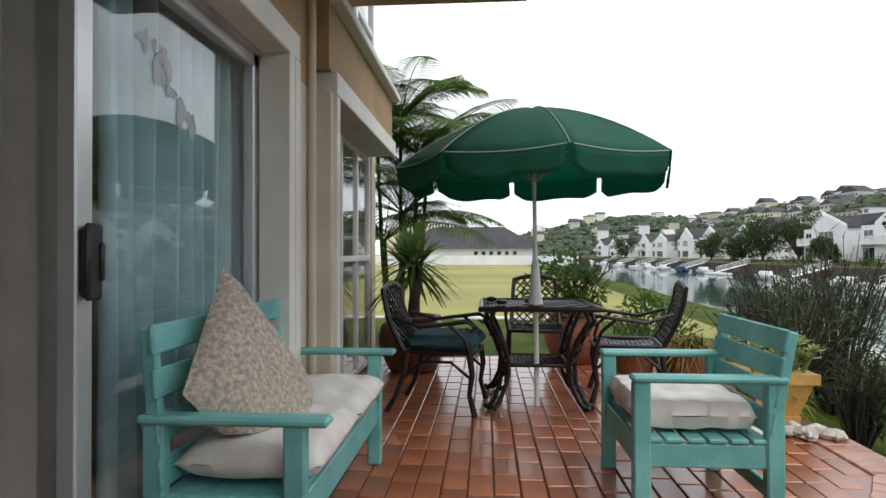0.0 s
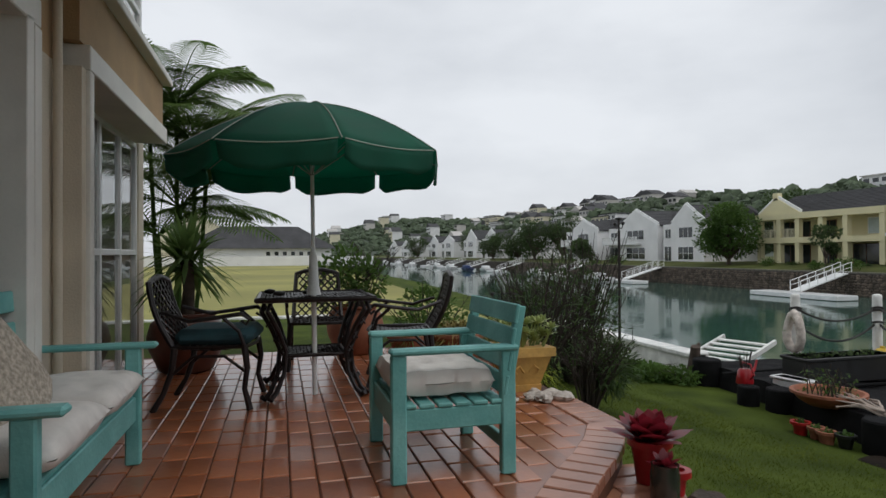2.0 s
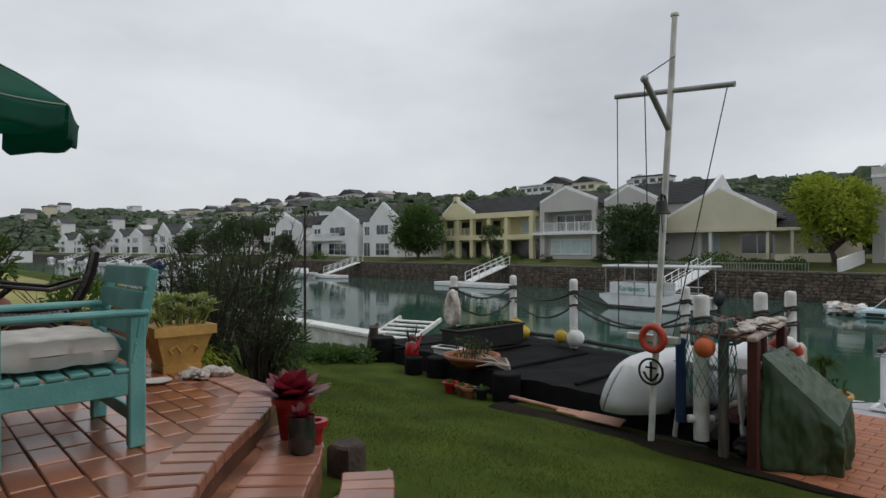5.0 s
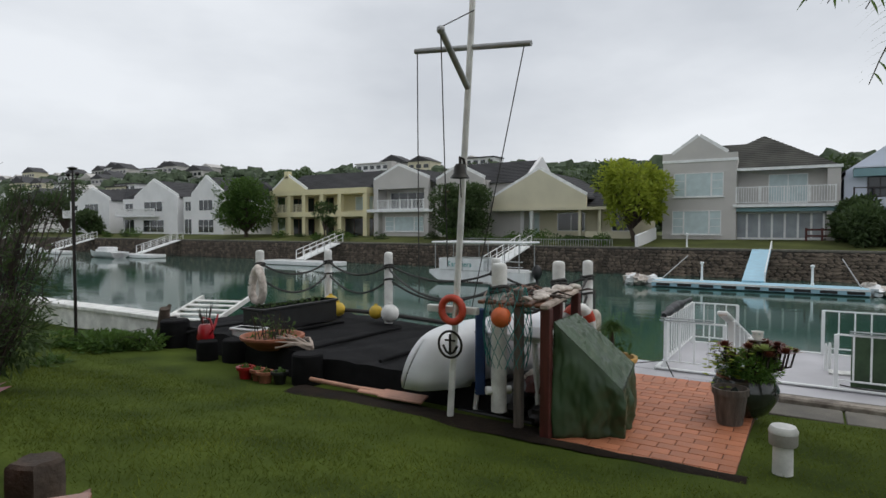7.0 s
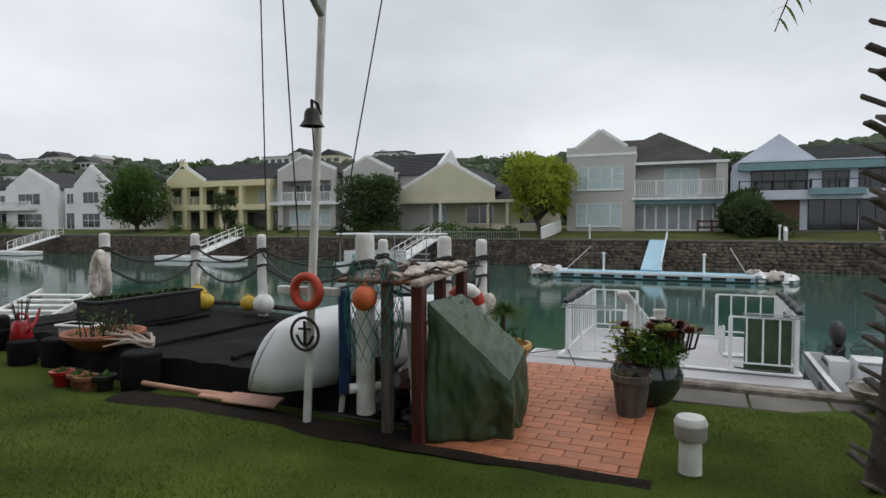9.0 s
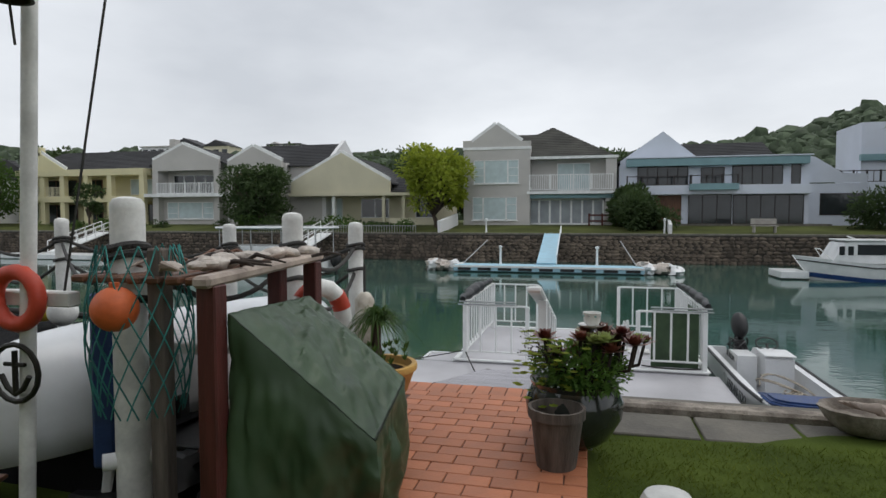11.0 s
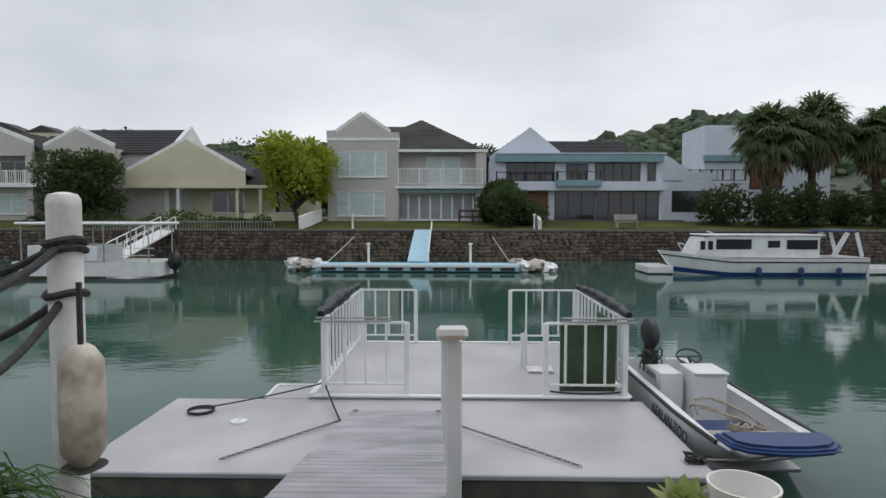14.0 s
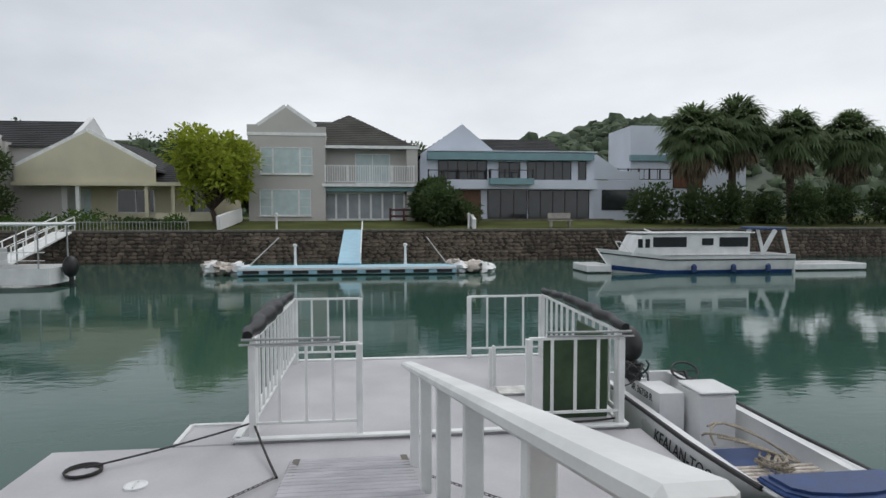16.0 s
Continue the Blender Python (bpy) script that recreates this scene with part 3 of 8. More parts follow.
g = G()
g.prism([(0.3, -2.2), (0.9, 1.0), (1.3, 1.9)] + STEP2, -0.5, -0.272)
part("step", g, M_RISER, patio, "brown brick step")

# house wall, window bay, balcony slab
WX = -1.02
g = G()
g.box(-1.28, 3.05, 0.0, WX, 3.5, 2.04)
house = thing("house_near", "tan and cream plastered house beside the patio", "house", kind="structure")
part("wall", g, M_CREAM, house, "cream plaster lower wall")
g = G()
g.box(-1.28, 3.05, 2.04, WX, 3.5, 5.6)
g.box(-1.28, -2.2, 2.24, WX, 3.05, 5.6)
part("wall", g, M_TAN, house, "ochre plaster upper wall")
g = G()
g.box(WX + 0.004, 3.065, 0.0, WX + 0.022, 3.15, 2.117, 0.004)
g.box(-1.16, 2.98, 0.0, WX + 0.02, 3.06, 2.14, 0.004)
g.box(-1.16, -2.2, 2.12, WX + 0.02, 3.15, 2.26, 0.006)
part("door_surround", g, M_TRIM, house, "off-white painted surround")
g = G(True)
g.tube([(WX + 0.03, 3.33, 0), (WX + 0.03, 3.33, 5.4)], 0.022, 10)
part("downpipe", g, M_CREAM, house)
g = G()
g.box(-1.30, 3.5, 0, -0.93, 3.62, 2.06)
g.box(-1.30, 5.95, 0, -1.16, 6.15, 2.6)
part("pier", g, M_CREAM, house)
g = G()
g.box(-0.955, 3.57, 0, -0.905, 3.64, 2.057, 0.006)
g.box(-1.25, 3.57, 2.06, -0.905, 5.87, 2.2, 0.006)
part("bay_trim", g, M_TRIM, house, "off-white band above the tall windows")
g = G()
g.box(-1.30, 3.5, 2.2, -0.94, 5.86, 2.60)
g.box(-1.30, 3.5, 3.9, -0.94, 5.86, 5.6)
part("wall", g, M_TAN, house, "ochre plaster spandrel")
g = G()
g.box(-1.30, 3.5, 2.60, -0.86, 5.90, 2.66, 0.006)
part("sill", g, M_TRIM, house, "off-white window sill")
g = G()
g.box(-1.2, -2.2, 2.80, 0.26, 4.09, 2.98, 0.01)
part("balcony_slab", g, M_TAN, house, "plastered slab of the balcony above")
# rooms behind, closed
g = G()
g.box(-6.0, -2.2, -0.1, -1.28, 6.3, 0.0)
g.box(-6.0, -2.2, 2.6, -1.28, 6.3, 2.7)
g.box(-6.1, -2.2, -0.1, -6.0, 6.3, 5.6)
g.box(-6.0, 6.15, -0.1, -1.28, 6.3, 5.6)
g.box(-6.0, -2.3, -0.1, 0.3, -2.2, 5.6)
g.box(-6.0, 3.3, 0.0, -1.3, 3.42, 2.6)
g.box(-6.1, -2.3, 5.5, -0.9, 6.3, 5.6)
part("room_shell", g, M_CREAM, house, "plain plastered rooms behind the glass")
# tall window of the bay
win = thing("window_1", "tall white-framed windows beside the potted plants", "window", kind="structure", at=(-1.2, 0, 0))
g = G()
for y in (3.62, 4.2, 4.78, 5.36, 5.92):
    g.box(-0.025, y, 0.02, 0.025, y + 0.045, 2.06, 0.005)
for z in (0.02, 1.04, 2.02):
    g.box(-0.022, 3.62, z, 0.022, 5.96, z + 0.05, 0.005)
part("window_frame", g, M_WHITE, win)
for y in (3.665, 4.245, 4.825, 5.405):
    for z in (0.07, 1.09):
        g = G()
        g.box(-0.004, y, z, 0.004, y + 0.53, z + 0.93)
        p = part("pane", g, M_GLASS, win)
        p.visible_shadow = False
win = thing("window_2", "upper white-framed windows over the bay", "window", kind="structure", at=(-1.14, 0, 0))
g = G()
for y in (3.55, 4.3, 5.05, 5.78):
    g.box(-0.03, y, 2.66, 0.03, y + 0.06, 3.9, 0.005)
for z in (2.66, 3.2, 3.84):
    g.box(-0.025, 3.55, z, 0.025, 5.84, z + 0.05, 0.005)
part("window_frame", g, M_WHITE, win)
for y in (3.6, 4.35, 5.1):
    g = G()
    g.box(-0.004, y, 2.7, 0.004, y + 0.7, 3.85)
    part("pane", g, M_GLASS, win).visible_shadow = False
# sliding door
door = thing("door_1", "aluminium-framed glass sliding door standing half open", "sliding door", kind="structure", at=(-1.2, 0, 0))
g = G()
g.box(-0.03, 1.65, 0.02, 0.03, 1.725, 2.12, 0.006)
g.box(-0.03, 2.94, 0.02, 0.03, 3.0, 2.12, 0.006)
g.box(-0.03, 1.65, 0.02, 0.03, 3.0, 0.10, 0.006)
g.box(-0.03, 1.65, 2.04, 0.03, 3.0, 2.12, 0.006)
g.box(-0.06, -2.2, 2.10, 0.06, 3.05, 2.16, 0.004)
g.box(-0.06, -2.2, 0.0, 0.06, 3.05, 0.025, 0.004)
g.box(-0.05, 3.0, 0.0, 0.05, 3.05, 2.12, 0.004)
part("door_frame", g, M_ALU, door, "grey aluminium frame")
g = G()
g.box(-0.005, 1.715, 0.09, 0.005, 2.95, 2.05)
part("pane", g, M_GLASS, door).visible_shadow = False
g = G(True)
g.box(0.028, 1.655, 0.985, 0.056, 1.70, 1.185, 0.01)
g.box(0.052, 1.645, 0.975, 0.072, 1.712, 1.195, 0.008)
g.box(0.070, 1.690, 1.03, 0.082, 1.706, 1.14, 0.005)
part("door_handle", g, M_BLACKP, door, "black plastic latch")
Rf = random.Random(9)
for i in range(16):
    g = G(True)
    a = i * 1.1
    g.ball((0.0065, 2.04 + 0.021 * i + Rf.uniform(-0.05, 0.05), 1.86 - 0.014 * i + Rf.uniform(-0.06, 0.06)), (0.0012, Rf.uniform(0.012, 0.038), Rf.uniform(0.014, 0.045)), 10, 6, lump=0.9, seed=a)
    part("frosted_mark", g, M_GALV, door, "grey frosted mark on the glass")


def curtain(y0, y1, x, folds, material, label, name="curtain"):
    def at(u, v):
        y = y0 + (y1 - y0) * u
        return (x + 0.045 * math.sin(u * folds * 2 * math.pi + 0.8 * math.sin(u * 11)) + 0.012 * math.sin(u * 17 + v * 3), y, 0.03 + 2.05 * v)
    g = G(True)
    g.sheet(at, folds * 8, 6)
    ob = solo(name, g, material, label, "curtain")
    mod = ob.modifiers.new("cloth", "SOLIDIFY")
    mod.thickness = 0.004
    return ob


curtain(0.7, 1.93, -1.36, 9, M_CURTAIN, "beige curtain gathered in the open doorway")
curtain(1.97, 3.28, -1.335, 10, M_CURTAIN2, "pale sheer curtain hanging behind the glass door")


# ---------- garden furniture ----------
def slat(g, a, c, w, h):
    return g.beam(a, c, w, h, 0.006)


def cushion(name, x0, y0, z, x1, y1, h, label, tuft=2):
    def top(u, v, s):
        x, y = x0 + (x1 - x0) * u, y0 + (y1 - y0) * v
        e = (1 - (2 * u - 1) ** (4 if tuft == 2 else 10)) * (1 - (2 * v - 1) ** (4 if tuft == 2 else 10))
        d = 0
        for i in range(tuft):
            for j in range(tuft):
                cu, cv = (i + 0.5) / tuft, (j + 0.5) / tuft
                d += math.exp(-((u - cu) ** 2 + (v - cv) ** 2) * 90)
        b = h * 0.5 + s * (h * 0.5 * e ** 0.45 - 0.022 * d * e + 0.006 * noise.noise(Vector((x * 9, y * 9, s))))
        return (x + 0.02 * (1 - abs(s)) * 0, y, z + b)
    g = G(True)
    g.sheet(lambda u, v: top(u, v, 1), 22, 22)
    g.sheet(lambda u, v: top(u, v, -1), 22, 22)
    bm = bmesh.new()
    ob = solo(name, g, M_CUSH, label, "cushion")
    bm.from_mesh(ob.data)
    bmesh.ops.remove_doubles(bm, verts=bm.verts, dist=0.002)
    bmesh.ops.recalc_face_normals(bm, faces=bm.faces)
    bm.to_mesh(ob.data)
    bm.free()
    ob.data.shade_smooth()
    return ob


def turquoise_seat(name, label, width, at, rz, category, d, over, arm, top, lean):
    """A slatted timber seat: front towards +x, width along y; top and lean are the back's height and its drift."""
    t = thing(name, label, category, at=at, rz=rz)
    w = width
    for y in (0, w - 0.05):
        for x in (d - 0.07, 0.0):
            g = G()
            g.box(x, y, 0, x + 0.07, y + 0.05, arm - 0.028, 0.007)
            part("leg", g, M_TURQ, t)
        g = G()
        g.box(-0.015, y - 0.012, arm - 0.03, d + over, y + 0.062, arm, 0.010)
        part("armrest", g, M_TURQ, t)
        g = G()
        g.box(0.06, y + 0.012, 0.235, d - 0.06, y + 0.038, 0.332, 0.005)
        part("side_rail", g, M_TURQ, t)
        g = G()
        slat(g, (0.055, y + 0.025, 0.30), (0.02 - lean, y + 0.025, top - 0.01), 0.032, 0.05)
        part("back_post", g, M_TURQ, t)
    g = G()
    g.box(d - 0.045, 0.05, 0.22, d - 0.018, w - 0.05, 0.34, 0.005)
    part("front_rail", g, M_TURQ, t)
    g = G()
    g.box(0.022, 0.05, 0.10, 0.050, w - 0.05, 0.165, 0.005)
    part("stretcher", g, M_TURQ, t)
    n = 6
    for i in range(n):
        g = G()
        x = 0.05 + i * (d - 0.08) / n
        g.box(x, 0.008, 0.335, x + 0.072, w - 0.008, 0.355, 0.005)
        part("seat_slat", g, M_TURQ, t)
    tilt = math.degrees(math.atan2(0.035 + lean, top - 0.30))
    for i in range(4):
        s = i / 3
        z = 0.42 + (top - 0.048 - 0.42) * s
        g = G()
        m = pose(0.068 + (0.020 - lean - 0.050) * (z - 0.30) / (top - 0.30), 0, z, 0, -tilt, 0)
        g.box(-0.010, -0.004, -0.047, 0.010, w + 0.004, 0.047, 0.006, m)
        part("back_slat", g, M_TURQ, t)
    return t


turquoise_seat("garden_bench", "turquoise painted slatted garden bench against the glass door", 1.36, (-1.095, 1.845, 0), 0, "bench", 0.52, 0.075, 0.605, 0.885, 0.01)
cushion("seat_cushion", -1.02, 1.90, 0.357, -0.545, 2.50, 0.155, "tufted off-white canvas seat cushion on the bench")
cushion("seat_cushion", -1.02, 2.52, 0.357, -0.545, 3.12, 0.155, "tufted off-white canvas seat cushion on the bench")
turquoise_seat("garden_armchair", "turquoise painted slatted garden armchair with worn arms", 0.70, (1.17, 3.235, 0), 180, "armchair", 0.595, 0.006, 0.610, 0.80, 0.055)
cushion("seat_cushion", 0.60, 2.59, 0.357, 1.09, 3.18, 0.155, "buttoned off-white canvas cushion on the armchair", 4)
# burlap cushion leaning on the bench back
def pillow(u, v, s):
    e = max(0.0, (1 - abs(2 * u - 1) ** 3) * (1 - abs(2 * v - 1) ** 3))
    pin = 1 - 0.06 * math.sin(math.pi * u) * (abs(2 * v - 1)) - 0.0
    return ((u - 0.5) * 0.545 * pin, (v - 0.5) * 0.545 * pin, s * 0.085 * e ** 0.5 + 0.004 * noise.noise(Vector((u * 7, v * 7, s))))


g = G(True)
g.sheet(lambda u, v: pillow(u, v, 1), 24, 24)
g.sheet(lambda u, v: pillow(u, v, -1), 24, 24)
ob = solo("scatter_cushion", g, M_BURLAP, "coarse speckled burlap cushion standing on its corner on the bench", "cushion")
ob.matrix_basis = Matrix.Translation((-0.86, 2.19, 0.615)) @ Euler((radians(0), radians(68), radians(-14))).to_matrix().to_4x4()
# its lower corner is squashed on the seat cushion
shape = Matrix.Diagonal((1.26, 0.92, 1, 1)) @ Euler((0, 0, radians(38))).to_matrix().to_4x4()
back = ob.matrix_basis.inverted()
for vert in ob.data.vertices:
    w = ob.matrix_basis @ (shape @ vert.co)
    if w.z < 0.515:
        w.z = 0.515 - 0.12 * (0.515 - w.z)
    vert.co = back @ w


def lattice(g, fn, nu, nv, r):
    """Crossing bars on the surface fn(u, v)."""
    for k in range(-nv, nu + 1):
        for s in (1, -1):
            pts = []
            for i in range(9):
                t = i / 8
                u = (k + nv * t) / nu if s > 0 else (k + nv * (1 - t)) / nu
                if -0.001 <= u <= 1.001:
                    pts.append(fn(u, t))
            if len(pts) > 1:
                g.tube(pts, r, 4)


def iron_chair(name, label, at, rz, cushioned=False):
    """Cast chair: front towards +x, centred on y."""
    t = thing(name, label, "chair", "cast metal chairs round the table", at, rz)
    g = G(True)
    seat = lambda u, v: (-0.24 + 0.48 * u, -0.24 + 0.48 * v, 0.42 - 0.02 * math.sin(math.pi * u))
    lattice(g, seat, 7, 7, 0.009)
    g.tube([(-0.24, -0.24, 0.42), (0.24, -0.25, 0.42), (0.27, 0, 0.42), (0.24, 0.25, 0.42), (-0.24, 0.24, 0.42), (-0.24, -0.24, 0.42)], 0.014, 6)
    part("seat", g, M_IRON, t, "open lattice seat")
    back = lambda u, v: (-0.24 - 0.16 * v - 0.03 * math.sin(math.pi * v), (-0.23 + 0.46 * u) * (1 - 0.12 * v), 0.43 + 0.42 * v + 0.04 * math.sin(math.pi * u) * v)
    g = G(True)
    lattice(g, back, 6, 6, 0.0095)
    rim = [back(0, i / 6) for i in range(7)] + [back(i / 6, 1) for i in range(1, 7)] + [back(1, 1 - i / 6) for i in range(1, 7)]
    g.tube(rim, 0.020, 6)
    part("backrest", g, M_IRON, t, "open lattice back with arched top")
    for s in (-1, 1):
        g = G(True)
        y = s * 0.25
        g.tube([(0.23, y, 0.42), (0.25, y * 1.04, 0.28), (0.23, y * 1.02, 0.14), (0.27, y * 1.08, 0.0)], [0.024, 0.021, 0.018, 0.023], 7)
        part("leg", g, M_IRON, t)
        g = G(True)
        g.tube([(-0.22, y, 0.42), (-0.24, y, 0.26), (-0.29, y, 0.12), (-0.36, y, 0.0)], [0.024, 0.021, 0.018, 0.023], 7)
        part("leg", g, M_IRON, t)
        g = G(True)
        g.tube([(-0.31, y * 0.92, 0.66), (-0.12, y * 1.1, 0.60), (0.08, y * 1.16, 0.625), (0.22, y * 1.14, 0.645), (0.27, y * 1.12, 0.61), (0.245, y * 1.1, 0.575), (0.215, y * 1.1, 0.60)], [0.013, 0.014, 0.015, 0.016, 0.014, 0.012, 0.01], 7)
        g.tube([(0.10, y * 1.15, 0.62), (0.20, y * 1.12, 0.53), (0.235, y * 1.04, 0.42)], 0.014, 6)
        part("armrest", g, M_IRON, t, "scrolled arm")
        g = G(True)
        g.tube([(-0.24, y, 0.24), (-0.1, y, 0.36), (0.1, y, 0.36), (0.24, y, 0.25)], 0.012, 6)
        part("brace", g, M_IRON, t)
    if cushioned:
        g = G(True)
        g.box(-0.23, -0.24, 0.43, 0.28, 0.24, 0.54, 0.04)
        part("seat_pad", g, M_TEALCU, t, "dark teal boxed seat pad")
    return t


iron_chair("patio_chair", "dark cast metal chair with a teal seat pad", (-0.33, 4.42, 0), -8, True)
iron_chair("patio_chair", "dark cast metal lattice chair beside the planted pots", (1.06, 4.78, 0), 172)
iron_chair("patio_chair", "dark cast metal lattice chair behind the table", (0.44, 5.62, 0), -92)

# table
TX, TY = 0.35, 4.62
table = thing("patio_table", "square dark cast metal patio table with lattice top", "table", at=(TX, TY, 0))
g = G(True)
h = 0.41
lattice(g, lambda u, v: (-h + 2 * h * u, -h + 2 * h * v, 0.722), 16, 16, 0.0075)
g.tube([(-h, -h, 0.72), (h, -h, 0.72), (h, h, 0.72), (-h, h, 0.72), (-h, -h, 0.72)], 0.02, 6)
part("tabletop", g, M_IRON, table, "woven lattice top")
g = G(True)
lattice(g, lambda u, v: (-0.22 + 0.44 * u, -0.22 + 0.44 * v, 0.30), 8, 8, 0.007)
g.tube([(-0.22, -0.22, 0.30), (0.22, -0.22, 0.30), (0.22, 0.22, 0.30), (-0.22, 0.22, 0.30), (-0.22, -0.22, 0.30)], 0.015, 6)
part("shelf", g, M_IRON, table)
for sx in (-1, 1):
    for sy in (-1, 1):
        g = G(True)
        for off in (-0.035, 0.035):
            pts = [(0.33, 0.72), (0.36, 0.64), (0.29, 0.50), (0.235, 0.34), (0.25, 0.18), (0.30, 0.06), (0.34, 0.02), (0.36, 0.04)]
            g.tube([(sx * (a + off * 0.6), sy * (a - off * 0.6) * 0.98, z) for a, z in pts], [0.016, 0.018, 0.017, 0.016, 0.016, 0.018, 0.022, 0.018], 7)
        for a, z in ((0.33, 0.58), (0.28, 0.47), (0.25, 0.37), (0.24, 0.27), (0.26, 0.17)):
            g.tube([(sx * (a - 0.02), sy * (a + 0.02), z), (sx * (a + 0.02), sy * (a - 0.02), z - 0.05)], 0.009, 5)
            g.tube([(sx * (a - 0.02), sy * (a + 0.02), z - 0.05), (sx * (a + 0.02), sy * (a - 0.02), z)], 0.009, 5)
        part("leg", g, M_IRON, table, "pierced scrolled leg")
for x, y, s in ((-0.26, -0.18, 0.05), (-0.05, -0.02, 0.04), (-0.33, 0.1, 0.05)):
    g = G(True)
    g.ball((0, 0, s * 0.4), (s, s * 0.8, s * 0.4), 10, 6, lump=0.2, seed=x)
    solo("pebble", g, M_IRON, "small dark ornament on the table", "ornament", at=(TX + x, TY + y, 0.735))

# umbrella
umb = thing("patio_umbrella", "green canvas patio umbrella standing through the table", "umbrella")
umb.matrix_basis = Matrix.Translation((0.345, 4.45, 0)) @ Euler((radians(0.6), radians(-0.6), 0)).to_matrix().to_4x4()
g = G(True)
g.tube([(0, 0, 0), (0, 0, 1.1)], 0.019, 12)
g.tube([(0, 0, 1.05), (0, 0, 2.155)], 0.015, 12)
part("pole", g, M_WHITE, umb, "white metal pole")
g = G(True)
g.tube([(0, 0, 0.74), (0, 0, 0.80), (0, 0, 1.02), (0, 0, 1.06)], [0.055, 0.042, 0.03, 0.02], 12)
part("sleeve", g, M_WPOST, umb, "crumpled pale plastic sleeve")
RIB, RAD, RIMZ, TOPZ, TURN = 8, 1.005, 1.735, 2.165, radians(7)


def canopy(u, v):
    a = TURN + u * 2 * math.pi / RIB
    seg = math.floor(u + 1e-9)
    f = u - seg
    r = RAD * v
    sag = 1 - 0.076 * math.sin(math.pi * f) if f > 1e-6 else 1.0
    a0, a1 = TURN + seg * 2 * math.pi / RIB, TURN + (seg + 1) * 2 * math.pi / RIB
    p = Vector((math.cos(a0), math.sin(a0), 0)).lerp(Vector((math.cos(a1), math.sin(a1), 0)), f) * r
    z = TOPZ - (TOPZ - RIMZ) * (0.30 * v + 0.70 * v * v) - 0.035 * math.sin(math.pi * f) * v * (1 - 0.3 * v)
    return (p.x, p.y, z)


for k in range(RIB):
    g = G(True)
    g.sheet(lambda u, v: canopy(k + u, max(v, 0.01)), 8, 10)
    p = part("canopy_panel", g, M_GREENCAN, umb)
    p.modifiers.new("cloth", "SOLIDIFY").thickness = 0.003
    g = G(True)

    def hang(u, v):
        p = Vector(canopy(k + 0.03 + 0.94 * u, 1.0))
        d = 0.15 + 0.012 * math.sin(u * 9 + k)
        if u < 0.12 or u > 0.88:
            d *= 0.75 + 0.25 * min(u, 1 - u) / 0.12
        out = Vector((p.x, p.y, 0)).normalized()
        return tuple(p + out * (0.012 * math.sin(u * 14 + k * 2) * v - 0.02 * v) - Vector((0, 0, d * v)))
    g.sheet(hang, 14, 4)
    p = part("valance", g, M_GREENCAN, umb)
    p.modifiers.new("cloth", "SOLIDIFY").thickness = 0.003
    g = G(True)
    g.tube([Vector(canopy(k + 0.03 + 0.94 * i / 12, 1.0)) + Vector((0, 0, 0.003)) for i in range(13)], 0.004, 5)
    g.tube([Vector(canopy(k, 0.05 + 0.95 * i / 10)) + Vector((0, 0, 0.003)) for i in range(11)], 0.004, 5)
    part("piping", g, M_SEAM, umb, "pale piped seam")
    g = G(True)
    e = Vector(canopy(k, 0.98))
    g.tube([(0, 0, 2.115), Vector(canopy(k, 0.5)) - Vector((0, 0, 0.02)), e - Vector((0, 0, 0.015))], 0.006, 6)
    g.tube([(0, 0, 1.62), Vector(canopy(k, 0.52)) - Vector((0, 0, 0.025))], 0.005, 6)
    part("rib", g, M_GALV, umb)

# ---------- water's edge: black platform, posts, mast ----------
def near_rope(name, a, c, sag, r, material, label, category="rope", n=14, swing=0.0):
    a, c = Vector(a), Vector(c)
    pts = []
    for i in range(n + 1):
        t = i / n
        pts.append(a.lerp(c, t) + Vector((0, 0, -sag * 4 * t * (1 - t))) + Vector((swing * math.sin(t * 9), swing * math.cos(t * 7), 0)) * t * (1 - t))
    g = G(True)
    g.tube(pts, r, 7)
    return solo(name, g, material, label, category)


def plat(u, v):
    y = 2.15 + 5.7 * v
    x0 = 5.84 if y < 4.5 else 5.84 + 0.18 * (y - 4.5)
    drop = 0.0
    if u < 0.10:
        x, drop = x0, 1 - u / 0.10
    else:
        x = x0 + (8.15 + 0.22 * (y - 2.15) - x0) * (u - 0.1) / 0.9
    z = -0.66 + 0.03 * abs(math.sin(y * 4.2 + 0.5 * x)) ** 0.5 - 0.02 + 0.03 * noise.noise(Vector((x * 2.2, y * 2.2, 0))) - 0.03 * (x - x0)
    z = z * (1 - drop) + (-0.95) * drop
    x += (-0.05 * drop + 0.035 * noise.noise(Vector((x * 3, y * 4, drop))))
    return (x, y, z)


